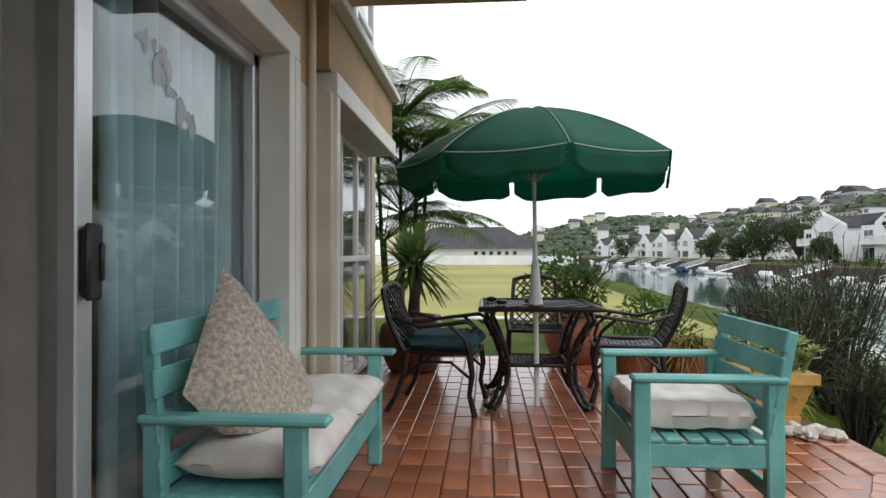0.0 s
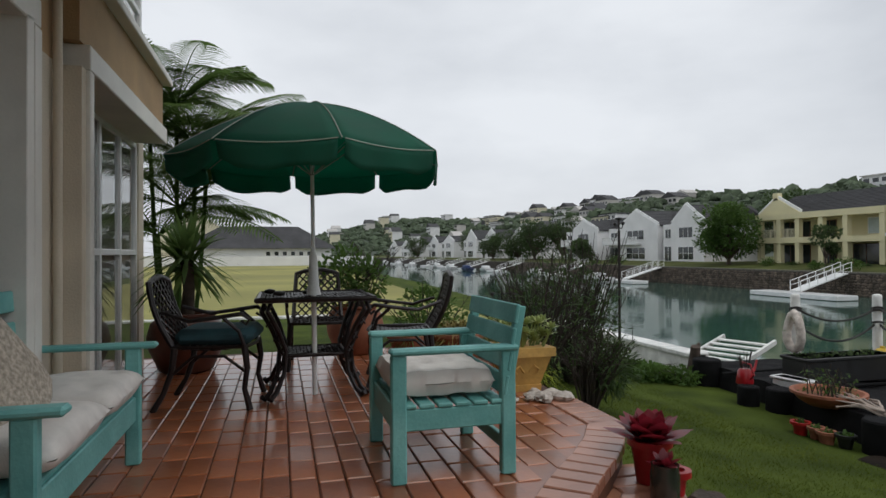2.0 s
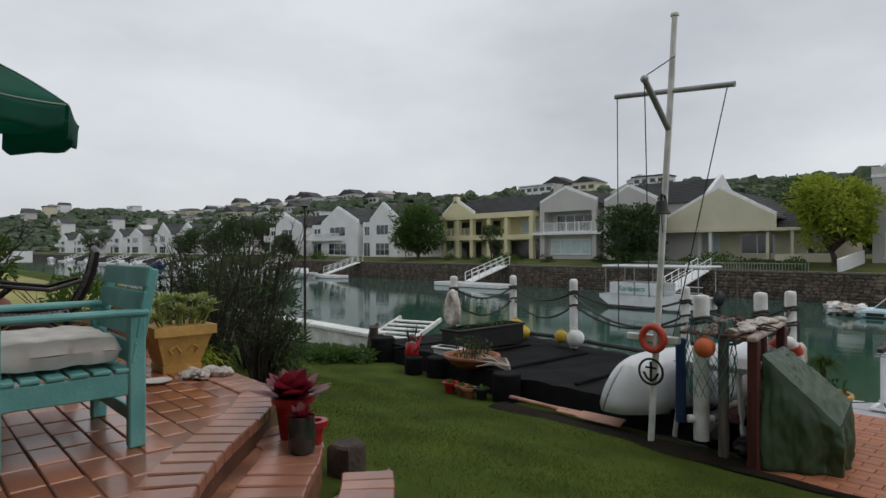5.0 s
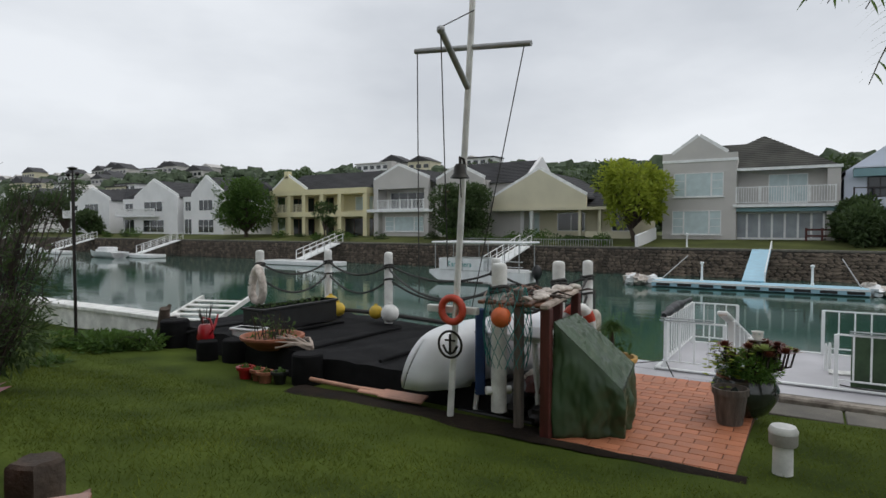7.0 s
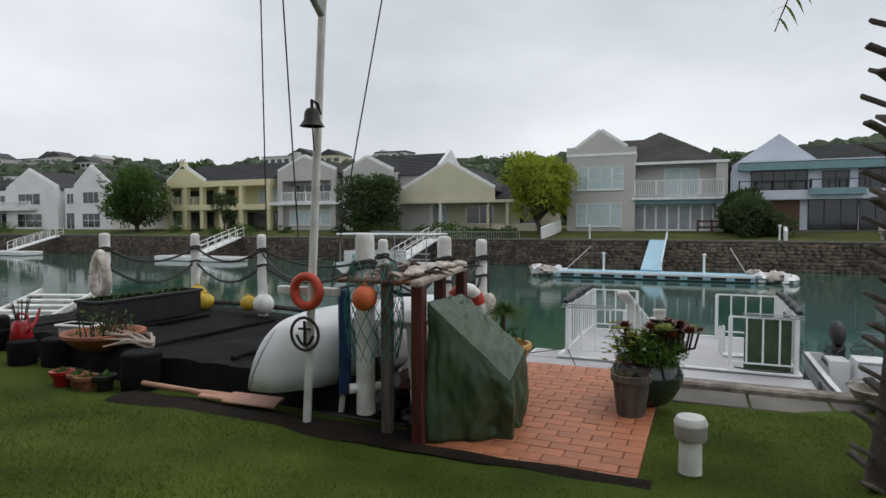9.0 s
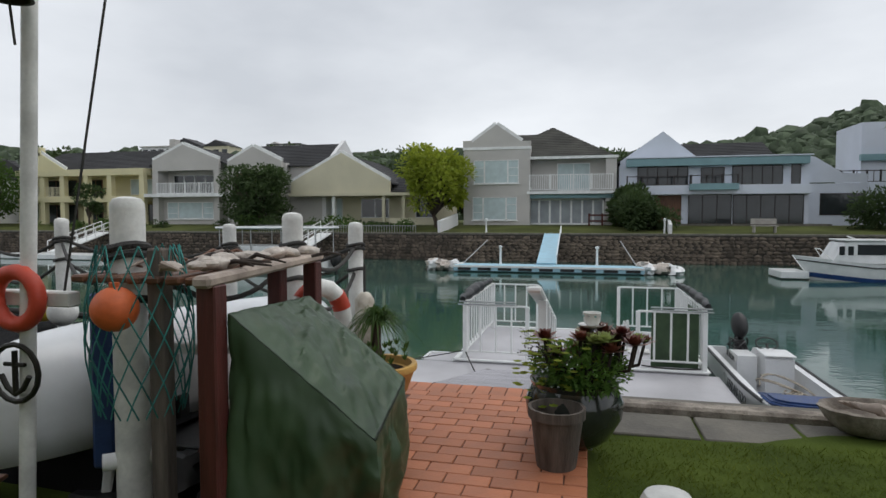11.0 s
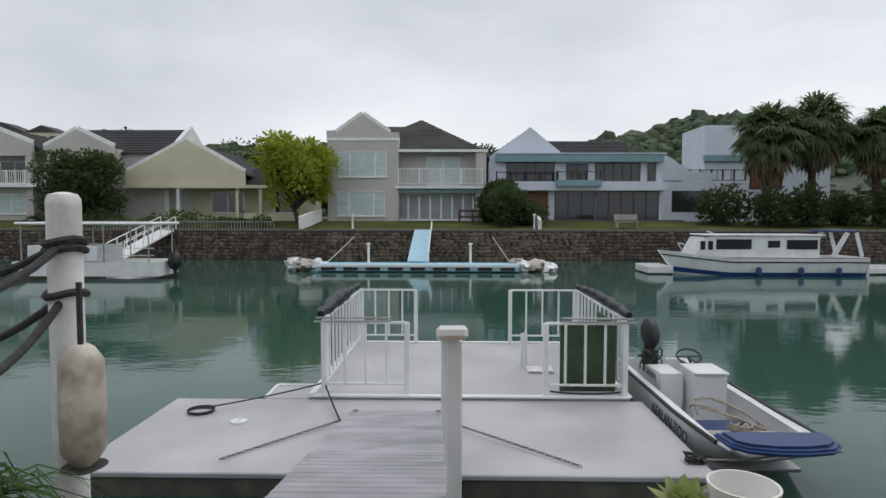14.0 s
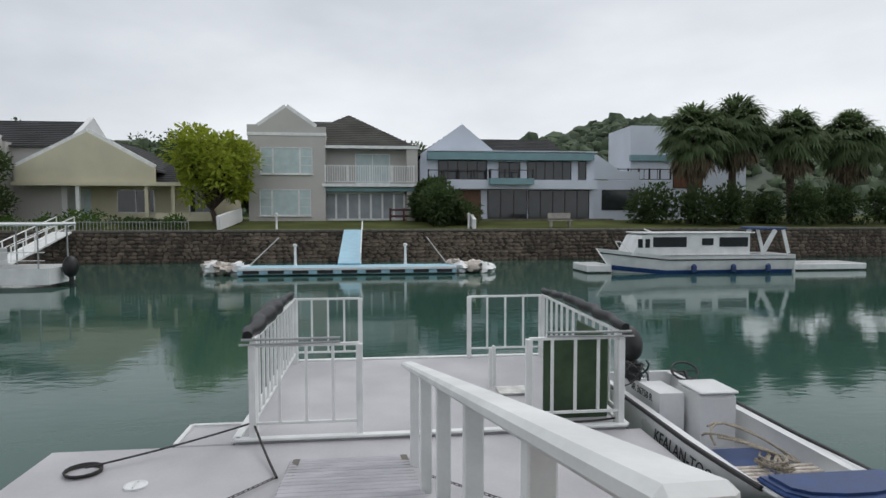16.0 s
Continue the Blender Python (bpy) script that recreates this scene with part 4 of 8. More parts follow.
g = G(True)
g.sheet(plat, 50, 150)
g.box(5.95, 2.2, -0.98, 8.1, 2.3, -0.70)
g.box(6.3, 7.7, -0.98, 8.9, 7.82, -0.72)
solo("covered_platform", g, M_NET, "low platform covered with wrinkled black shade netting", "platform")
for y in (2.5, 3.6, 4.7, 5.8, 6.9):
    near_rope("plank_ridge", (6.0, y, -0.645), (8.1, y + 0.15, -0.70), -0.01, 0.022, M_NET, "black netting ridge over a board", "netting", 10, 0.05)
for x, y, r, h in ((5.74, 4.40, 0.17, 0.36), (6.0, 5.9, 0.16, 0.3), (6.28, 7.55, 0.2, 0.42), (5.85, 6.25, 0.13, 0.26)):
    g = G(True)
    g.lathe([(r, 0), (r * 1.02, h * 0.5), (r, h * 0.95), (r * 0.9, h)], 18)
    solo("wrapped_log", g, M_NET, "short log wrapped in black netting", "log", "wrapped logs", at=(x, y, lawn_z(x, y) - 0.02))


def white_post(x, y, top, r=0.075, base=None, name="mooring_post"):
    base = base if base is not None else (-3.2 if x > 8.05 else -0.95)
    t = thing(name, "round white painted mooring post with domed top", "post", "white mooring posts", (x, y, base))
    h = top - base
    g = G(True)
    g.lathe([(r, 0), (r, h - 0.05), (r * 0.98, h - 0.025), (r * 0.8, h - 0.005), (r * 0.3, h + 0.004), (0.0001, h + 0.005)], 20)
    part("post", g, M_WPOST, t)
    for z in (h - 0.20, h - 0.235, h - 0.42):
        g = G(True)
        g.tube([(r * 1.12 * math.cos(a * 0.524), r * 1.12 * math.sin(a * 0.524), z + 0.01 * math.sin(a)) for a in range(13)], 0.017, 6)
        part("lashing", g, M_ROPE, t, "dark rope lashing")
    return t


POSTS = dict(a=(7.40, 7.03, 0.42), b=(8.84, 6.94, 0.39), c=(8.49, 5.36, 0.39), g=(8.83, 3.66, 0.33), e=(8.54, 2.19, 0.35), f=(7.0, 2.0, 0.42))
for k, (x, y, z) in POSTS.items():
    white_post(x, y, z, 0.066)
white_post(5.57, 1.99, 0.47, 0.067, -0.80)
for p, q in (("a", "b"), ("b", "c"), ("c", "g"), ("g", "e"), ("f", "e")):
    A, B = POSTS[p], POSTS[q]
    for dz, sg in ((-0.2, 0.2), (-0.42, 0.28)):
        near_rope("mooring_rope", (A[0], A[1], A[2] + dz), (B[0], B[1], B[2] + dz), sg, 0.017, M_ROPE, "thick dark rope slung between white posts")
for p, q in (("c", (5.57, 1.99, 0.47)), ("f", (5.57, 1.99, 0.47))):
    A = POSTS[p]
    near_rope("mooring_rope", (A[0], A[1], A[2] - 0.25), (q[0], q[1], q[2] - 0.22), 0.25, 0.015, M_ROPE, "thick dark rope slung between white posts")
near_rope("rope_border", (8.7, 6.6, -0.62), (8.2, 2.9, -0.64), -0.03, 0.035, M_ROPE, "heavy dark hawser along the platform's edge", "rope", 26, 0.12)


def float_buoy(c, r, material, label, long=1.0):
    g = G(True)
    g.ball((0, 0, 0), (r, r, r * long), 16, 12)
    g.tube([(0, 0, r * long * 0.95), (0, 0, r * long * 1.18)], r * 0.22, 8)
    t = solo("fishing_float", g, material, label, "float")
    t.matrix_basis = Matrix.Translation(c)
    return t


float_buoy((8.66, 6.72, -0.52), 0.14, M_YELLOW, "yellow mooring float hanging from a post")
float_buoy((8.60, 6.50, -0.60), 0.12, M_YELLOW, "yellow mooring float beside the post")
float_buoy((8.45, 5.58, -0.56), 0.11, M_YELLOW, "yellow mooring float on the platform")
float_buoy((8.34, 5.22, -0.54), 0.14, M_WPOST, "white mooring float on the platform")


def fender(c, r, h, label, material=M_STAIN):
    g = G(True)
    g.lathe([(0.03, 0), (r * 0.6, 0.02), (r, h * 0.14), (r * 1.02, h * 0.5), (r, h * 0.86), (r * 0.6, h * 0.97), (0.03, h)], 16)
    t = thing("boat_fender", label, "fender", at=c)
    part("body", g, material, t)
    g = G(True)
    g.lathe([(r * 1.03, h * 0.0), (r * 0.4, h * -0.05)], 14)
    g.tube([(0, 0, h), (0, 0, h + 0.25)], 0.012, 6)
    part("line", g, M_ROPE, t)
    return t


fender((8.42, 2.06, -0.76), 0.085, 0.50, "stained white boat fender tied to a post")
g = G(True)
g.tube([(7.2 + 0.02 * math.sin(i), 6.86 + 0.12 * math.cos(i * 0.52), -0.1 + 0.26 * math.sin(i * 0.52)) for i in range(13)], 0.06, 10)
solo("lifebuoy", g, M_SHELL, "weathered lifebuoy ring hung on a white post", "lifebuoy")
def ring_point(i):
    return (6.80 + 0.14 * math.cos(i * 0.3925), 1.72 - 0.09 * math.cos(i * 0.3925), -0.245 + 0.215 * math.sin(i * 0.3925))


g = G(True)
g.tube([ring_point(i) for i in range(17)], 0.055, 12)
lb = solo("lifebuoy", g, M_WPOST, "white lifebuoy with red bands behind the tarpaulin", "lifebuoy")
for k in (1.5, 5.5, 9.5, 13.5):
    g = G(True)
    g.tube([ring_point(k + d) for d in (-0.6, -0.3, 0, 0.3, 0.6)], 0.0575, 12)
    part("band", g, M_RED, lb, "red band")

# mast with yard, gaff, bell
mast = thing("flag_mast", "leaning white flag mast with yard, gaff and halyards", "mast", at=(5.43, 2.40, -0.95))
M0, M1, M2 = Vector((0, 0, -0.04)), Vector((-0.075, -0.24, 3.20)), Vector((-0.09, -0.285, 3.85))
g = G(True)
g.tube([M0, M0.lerp(M1, 0.5), M1], [0.030, 0.029, 0.027], 12)
g.tube([M1, M2], [0.028, 0.024], 12)
g.tube([M2, M2 + Vector((0, 0, 0.02)), M2 + Vector((0, 0, 0.04))], [0.036, 0.036, 0.012], 12)
part("pole", g, M_WPOST, mast)
g = G(True)
YL, YR = Vector((-0.10, 0.29, 3.25)), Vector((-0.04, -0.77, 3.17))
g.tube([YL, YR], 0.024, 10)
part("yard", g, M_GALV, mast, "grey cross yard")
g = G(True)
g.tube([M0.lerp(M1, 0.90), Vector((-0.55, -0.25, 3.22))], 0.026, 10)
g.ball((-0.55, -0.25, 3.22), 0.034, 10, 7)
part("gaff", g, M_GALV, mast, "grey slanted gaff")
for p, q in ((YL + Vector((0, -0.02, 0)), (-0.03, 0.30, 1.05)), (Vector((-0.55, -0.25, 3.2)), (-0.2, -0.1, 1.4)), (YR + Vector((0, 0.06, 0)), (0.02, -0.20, 1.0)), (Vector((-0.55, -0.25, 3.24)), M2 - Vector((0, 0, 0.35)))):
    g = G(True)
    g.tube([p, q], 0.005, 5)
    part("halyard", g, M_ROPE, mast)
g = G()
g.box(-0.03, -0.28, 0.985, 0.03, 0.22, 1.045, 0.006)
part("cleat_board", g, M_WPOST, mast, "white cross board with cleats")
g = G(True)
bx, by, bz = -0.17, -0.20, 2.13
g.lathe([(0.001, 0.12), (0.035, 0.115), (0.05, 0.09), (0.055, 0.04), (0.075, 0.01), (0.082, 0.0), (0.07, 0.002), (0.04, 0.08)], 18, (bx, by, bz))
g.tube([(bx, by, bz + 0.1), (bx, by, bz + 0.17), (bx + 0.06, by, bz + 0.16), (bx + 0.13, by + 0.02, bz + 0.08)], 0.012, 6)
part("bell", g, M_BELL, mast, "dark bronze ship's bell")
g = G(True)
g.tube([(bx, by, bz + 0.02), (bx + 0.02, by, bz - 0.16)], 0.005, 5)
part("bell_cord", g, M_ROPE, mast)
g = G(True)
g.tube([(-0.06, -0.06 + 0.105 * math.cos(i * 0.3925), 1.02 + 0.0 + 0.105 * math.sin(i * 0.3925)) for i in range(17)], 0.032, 10)
part("life_ring", g, M_RED, mast, "red ring hung on the mast")
g = G(True)
cz = 0.72
g.tube([(-0.06, -0.04 + 0.115 * math.cos(i * 0.3925), cz + 0.115 * math.sin(i * 0.3925)) for i in range(17)], 0.011, 8)
g.tube([(-0.06, -0.04, cz + 0.09), (-0.06, -0.04, cz - 0.08)], 0.011, 7)
g.tube([(-0.06, -0.09, cz + 0.035), (-0.06, 0.01, cz + 0.035)], 0.009, 7)
g.tube([(-0.06, -0.11, cz - 0.01), (-0.06, -0.08, cz - 0.06), (-0.06, -0.04, cz - 0.085), (-0.06, 0.0, cz - 0.06), (-0.06, 0.03, cz - 0.01)], 0.011, 7)
part("anchor_emblem", g, M_BELL, mast, "black anchor in a ring")

# orange float in a net on the thick post
float_buoy((5.36, 1.87, 0.045), 0.085, M_ORANGE, "orange ball float caught in a fishing net")
g = G()
for i in range(22):
    for s in (1, -1):
        pts = []
        for j in range(10):
            t = j / 9
            a = 2 * math.pi * (i / 15) + s * t * 1.6
            r = 0.15 + 0.05 * math.sin(t * 3)
            pts.append((5.50 + r * math.cos(a) * 0.9, 1.88 + r * 1.05 * math.sin(a), 0.28 - 0.66 * t))
        g.tube(pts, 0.0034, 3, False)
solo("fishing_net", g, M_TEALNET, "teal fishing net draped round the post", "net")
g = G()
g.box(-0.035, -0.035, 0, 0.035, 0.035, 1.22, 0.008)
solo("timber_post", g, M_WOODGREY, "weathered grey timber post beside the net", "post", at=(5.47, 1.76, -0.95))
# red posts with the driftwood tray
for x, y in ((5.42, 1.50), (6.42, 1.79), (6.62, 1.68)):
    g = G()
    g.box(-0.04, -0.04, 0, 0.04, 0.04, 1.07, 0.006)
    solo("red_post", g, M_REDW, "dark red stained timber post carrying a driftwood rail", "post", "red timber posts", at=(x, y, -0.93))
tray = thing("driftwood_shelf", "rough driftwood shelf on the red posts", "shelf")
g = G()
g.beam((5.34, 1.49, 0.155), (6.72, 1.69, 0.165), 0.07, 0.045, 0.012)
part("front_rail", g, M_DRIFT, tray, "bleached driftwood rail")
g = G()
for i in range(7):
    y = 1.57 + i * 0.085
    g.beam((5.4, y, 0.15), (6.66, y + 0.17, 0.155), 0.06, 0.03, 0.008)
part("board", g, M_WOODD, tray)
Rd = random.Random(3)
for i in range(26):
    g = G(True)
    x, y = Rd.uniform(5.42, 6.4), Rd.uniform(1.52, 2.1)
    a, l = Rd.uniform(0, 6.28), Rd.uniform(0.1, 0.26)
    g.tube([(x, y, 0.185), (x + l * 0.5 * math.cos(a), y + l * 0.5 * math.sin(a), 0.20 + Rd.uniform(0, 0.03)), (x + l * math.cos(a + 0.4), y + l * math.sin(a + 0.4), 0.19)], [0.008, 0.011, 0.004], 6)
    solo("driftwood_stick", g, Rd.choice((M_DRIFT, M_TWIG, M_WOODD)), "thin driftwood stick on the shelf", "driftwood", "driftwood sticks")
for i in range(20):
    g = G(True)
    s = Rd.uniform(0.025, 0.055)
    x = 5.42 + 1.2 * i / 20
    g.ball((0, 0, 0), (s * 1.4, s, s * 0.6), 12, 7, lump=0.3, seed=i * 2.1)
    solo("shell", g, M_SHELL, "bleached sea shell lying on the driftwood shelf", "shell", "shells on the shelf", at=(x, 1.51 + 0.14 * (x - 5.42) + Rd.uniform(0, 0.2), 0.205), rz=Rd.uniform(0, 360))

# canoe upside down
def hull(u, v):
    """u along the keel, v from gunwale over the keel to the other gunwale."""
    e = 2 * u - 1
    w = 0.33 * max(0.0, 1 - abs(e) ** 3.2) ** 0.6 + 0.012
    a = math.pi * v
    s = math.sin(a) ** 0.75
    x = 1.36 * (1 + e) - 0.16 * e * abs(e) ** 3 * s * s
    return (x, w * math.cos(a), (0.50 - 0.10 * abs(e) ** 4) * s - 0.06 * abs(e) ** 4 * (1 - s))


g = G(True)
g.sheet(hull, 30, 18)
ob = solo("canoe", g, M_CANOE, "white canoe lying upside down beside the mast", "canoe")
ob.matrix_basis = Matrix.Translation((5.36, 2.84, -0.62)) @ Euler((radians(14), radians(1.0), radians(-13))).to_matrix().to_4x4()
ob.modifiers.new("shell", "SOLIDIFY").thickness = 0.012
for x in (6.2, 7.6):
    g = G()
    g.box(x, 2.25, -0.95, x + 0.09, 2.95, -0.56, 0.01)
    solo("canoe_rest", g, M_BLACKP, "dark timber rest under the canoe", "support", "canoe rests")
# white plastic table under it
t = thing("plastic_table", "small white plastic table with clutter beneath", "table", at=(6.03, 2.03, -0.93))
g = G()
for i in range(6):
    g.box(-0.24 + 0.083 * i, -0.33, 0.735, -0.165 + 0.083 * i, 0.33, 0.76, 0.006)
g.box(-0.22, -0.31, 0.70, 0.24, 0.31, 0.733, 0.004)
part("tabletop", g, M_WHITE, t)
for sx, sy in ((-1, -1), (-1, 1), (1, -1), (1, 1)):
    g = G()
    g.beam((sx * 0.19, sy * 0.25, 0.72), (sx * 0.23, sy * 0.32, 0.0), 0.045, 0.045, 0.008)
    part("leg", g, M_WHITE, t)
# plain thin slab standing in for the blue cover behind the net
g = G()
g.box(-0.015, -0.045, 0.0, 0.015, 0.045, 0.78, 0.012)
solo("blue_cover", g, M_BLUEC, "dark blue folded canvas leaning behind the net", "folded chair", at=(5.66, 2.22, -0.72), rz=25)
for i, (x, y, z, m, s) in enumerate(((5.95, 1.78, -0.62, M_REDW, 0.12), (6.1, 1.9, -0.6, M_SHELL, 0.08), (5.85, 1.95, -0.8, M_BLACKP, 0.14), (6.25, 1.75, -0.78, M_GALV, 0.12), (5.75, 1.68, -0.83, M_BLACKP, 0.1))):
    g = G(True)
    g.ball((0, 0, 0), (s * 1.3, s, s * 0.8), 12, 8, lump=0.5, seed=i * 4.0)
    solo("gear_bag", g, m, "small bag of stored boat gear", "bag", at=(x, y, z))
g = G()
g.box(5.72, 1.62, -0.95, 6.9, 2.5, -0.9, 0.01)
g.box(5.9, 1.65, -0.72, 6.8, 2.4, -0.69, 0.006)
solo("gear_pallet", g, M_BLACKP, "dark pallet with boat gear behind the red posts", "pallet")
g = G(True)
g.lathe([(0.035, 0), (0.035, 0.22), (0.027, 0.22), (0.027, 0.0)], 14)
ob = solo("plastic_pipe", g, M_WHITE, "short white plastic pipe", "pipe")
ob.matrix_basis = pose(5.50, 2.08, -0.62, 90, 0, 40)
# oar on the ground
oar = thing("oar", "pinkish varnished wooden oar lying on the grass", "oar")
g = G(True)
g.tube([(5.60, 4.22, -0.83), (5.59, 3.4, -0.835)], 0.024, 10)
part("shaft", g, M_OAR, oar)
g = G(True)
m = pose(5.585, 3.15, -0.835, 0, -14, 2)
g.box(-0.05, -0.38, -0.012, 0.055, 0.38, 0.012, 0.01, m)
g.box(-0.075, -0.38, -0.010, 0.08, 0.12, 0.010, 0.008, m)
part("blade", g, M_OAR, oar)

# tarpaulin over garden things
P0, P1, P2, P3 = Vector((5.45, 1.45, 0.03)), Vector((5.74, 0.98, -0.52)), Vector((6.37, 1.05, -0.43)), Vector((6.42, 1.60, -0.03))


def tarp_top(u, v):
    p = P0.lerp(P1, u).lerp(P3.lerp(P2, u), v)
    c = math.sin(math.pi * u) * math.sin(math.pi * v)
    d = 0.055 * c + 0.012 * math.sin(math.pi * v) * (1 - u)
    q = Vector((p.x * 4.2, p.y * 4.2, 0))
    w = Vector((q.x * 0.9 + q.y * 0.5, q.y * 1.6 - q.x * 0.8, 0))
    d += 0.016 * noise.noise(q) - 0.050 * abs(noise.noise(w * 0.9 + Vector((3, 1, 0)))) - 0.040 * abs(noise.noise(w * 2.1)) - 0.022 * abs(noise.noise(q * 4.3)) - 0.010 * abs(noise.noise(w * 9)) + 0.022
    edge = min(1.0, 9 * min(u, 1 - u, v, 1 - v) + 0.12)
    fold = 0.030 * (1 - abs(noise.noise(Vector((w.x * 0.7 + 5, w.y * 1.5, 2))))) ** 3 + 0.012 * (1 - abs(noise.noise(Vector((w.y * 2.4, w.x * 2.0 - 3, 8))))) ** 3
    return Vector((p.x, p.y, p.z + (0.75 * d + fold - 0.012) * edge))


ring = [(i / 48, 0) for i in range(48)] + [(1, i / 56) for i in range(56)] + [(1 - i / 48, 1) for i in range(48)] + [(0, 1 - i / 56) for i in range(56)]
g = G(True)
g.sheet(lambda u, v: tuple(tarp_top(u, v)), 48, 56)
n = len(ring)


def tarp_side(u, v):
    k = int(round(u * n)) % n
    p = tarp_top(*ring[k])
    c = Vector((6.0, 1.22, 0))
    out = Vector((p.x - c.x, p.y - c.y, 0)).normalized()
    zb = -0.90
    w = 0.022 * math.sin(v * math.pi) + 0.020 * v * math.sin(k * 0.28) + (0.035 * noise.noise(Vector((k * 0.09, v * 2.0, 2))) - 0.03 * abs(noise.noise(Vector((k * 0.13 + v * 2.0, v * 4.0, 7)))) + 0.01 * noise.noise(Vector((k * 0.3, v * 9.0, 5)))) * min(1, v * 5)
    return (p.x + out.x * w, p.y + out.y * w, p.z + (zb - p.z) * v)


g.sheet(tarp_side, n, 26)
ob = solo("tarpaulin", g, M_TARP, "creased dark green tarpaulin draped over garden things", "tarpaulin")
bm = bmesh.new()
bm.from_mesh(ob.data)
bmesh.ops.remove_doubles(bm, verts=bm.verts, dist=0.004)
bm.to_mesh(ob.data)
bm.free()
ob.data.shade_smooth()
ob.modifiers.new("cloth", "SOLIDIFY").thickness = 0.004
# soil strip under the posts
g = G(True)
g.sheet(lambda u, v: ((5.255 + (0.13 if v < 0.36 else 0.32) * u + 0.05 * noise.noise(Vector((u, v * 9, 0)))), 0.06 + 4.2 * v, lawn_z(5.3, 0) + 0.012 + 0.02 * math.sin(math.pi * u)), 6, 40)
solo("soil_strip", g, M_DIRT, "dark wet soil along the platform", "soil", kind="structure")

# small bollard lamp on the lawn
t = thing("garden_bollard", "short white garden bollard on the lawn", "bollard", at=(5.66, -0.13, -0.912))
g = G(True)
g.lathe([(0.065, 0), (0.062, 0.20), (0.062, 0.22)], 20)
part("base", g, M_WPOST, t)
g = G(True)
g.lathe([(0.085, 0.20), (0.09, 0.21), (0.09, 0.285), (0.075, 0.29)], 20)
part("lamp_head", g, M_CONC, t)
g = G(True)
g.lathe([(0.092, 0.285), (0.094, 0.30), (0.078, 0.33), (0.03, 0.342), (0.0005, 0.343)], 20)
part("cap", g, M_WPOST, t)
# quay edging on the open side
g = G()
for i in range(9):
    y = 0.05 - i * 0.62
    g.box(7.42, y - 0.60, -1.05, 7.86, y, -0.985, 0.008)
solo("quay_slabs", g, M_CONCD, "row of wet concrete slabs along the quay", "paving slabs", kind="structure")
g = G()
g.beam((7.98, 0.12, -0.98), (7.98, -7.0, -0.98), 0.15, 0.08, 0.02)
solo("quay_beam", g, M_BASIN, "weathered timber edge beam on the quay", "beam", kind="structure")
g = G()
g.beam((8.0, 1.7, -0.97), (8.0, 8.0, -0.97), 0.16, 0.08, 0.02)
solo("quay_beam", g, M_CONCD, "weathered edge beam under the platform", "beam", kind="structure")
# stone basin on the quay
g = G(True)
basin = thing("stone_basin", "rough oval stone basin with driftwood in it on the quay edge", "basin", at=(7.74, -1.64, -0.985))
g.lathe([(0.12, 0.0), (0.22, 0.03), (0.30, 0.12), (0.325, 0.185), (0.335, 0.20), (0.31, 0.212), (0.29, 0.19), (0.26, 0.13), (0.12, 0.08), (0.0005, 0.075)], 40, m=Matrix.Diagonal((0.66, 1.05, 0.86, 1)), flute=lambda a, z: 1 + 0.03 * math.sin(3 * a) + 0.02 * math.sin(11 * a + 20 * z) + 0.012 * math.sin(23 * a))
part("bowl", g, M_BASIN, basin)
for a in range(4):
    g = G(True)
    g.tube([(0.02 * a - 0.05, -0.20 + 0.05 * a, 0.11), (0.05 - 0.04 * a, -0.05 + 0.03 * a, 0.15 + 0.015 * a), (0.08 - 0.05 * a, 0.12, 0.165 + 0.01 * a), (0.02, 0.22 - 0.03 * a, 0.20)], [0.03, 0.035, 0.022, 0.006], 8)
    part("driftwood", g, M_DRIFT, basin)
# low wall of the neighbouring quay
g = G()
g.box(6.35, 7.95, -1.0, 6.6, 13.4, -0.56, 0.015)
g.box(6.30, 7.95, -0.62, 6.65, 13.4, -0.55, 0.012)
solo("low_wall", g, M_WPOST, "low pale concrete wall at the canal", "wall", kind="structure")
t = thing("slatted_gangway", "white slatted gangway beside the low wall", "gangway", at=(7.45, 8.25, -0.75), rz=20)
for i in range(5):
    g = G()
    g.box(-0.45 + i * 0.2, -0.3, 0.02 + 0.05 * i, -0.31 + i * 0.2, 0.6, 0.05 + 0.05 * i, 0.006)
    part("slat", g, M_WPOST, t)
for y in (-0.3, 0.6):
    g = G()
    g.beam((-0.5, y, 0.0), (0.65, y, 0.27), 0.05, 0.08)
    part("side_rail", g, M_WPOST, t)

# things on the platform
def pot(name, x, y, z, r, h, material, label, taper=0.72, rim=0.018, category="plant pot"):
    t = thing(name, label, category, at=(x, y, z))
    g = G(True)
    g.lathe([(r * taper, 0), (r * (taper + 1) / 2, h * 0.5), (r, h - 0.03), (r + rim, h - 0.03), (r + rim, h), (r - 0.012, h), (r - 0.02, h - 0.05), (0.001, h - 0.05)], 22)
    part("pot", g, material, t)
    return t


t = thing("planter_box", "long dark wooden planter box with low greenery", "planter", at=(6.6, 6.28, -0.68))
g = G()
g.box(0, -0.2, 0, 1.5, 0.2, 0.34, 0.012)
part("box", g, M_BLACKP, t)
g = G()
g.box(-0.02, -0.22, 0.30, 1.52, 0.22, 0.34, 0.008)
part("rim", g, M_BLACKP, t)
g = G()
Rl = random.Random(11)
for i in range(160):
    p = (Rl.uniform(0.05, 1.45), Rl.uniform(-0.17, 0.17), 0.33)
    g.leaf(p, (Rl.uniform(-1, 1), Rl.uniform(-1, 1), Rl.uniform(0.3, 1.2)), (0, 0, 1), Rl.uniform(0.05, 0.1), 0.03, 0.3)
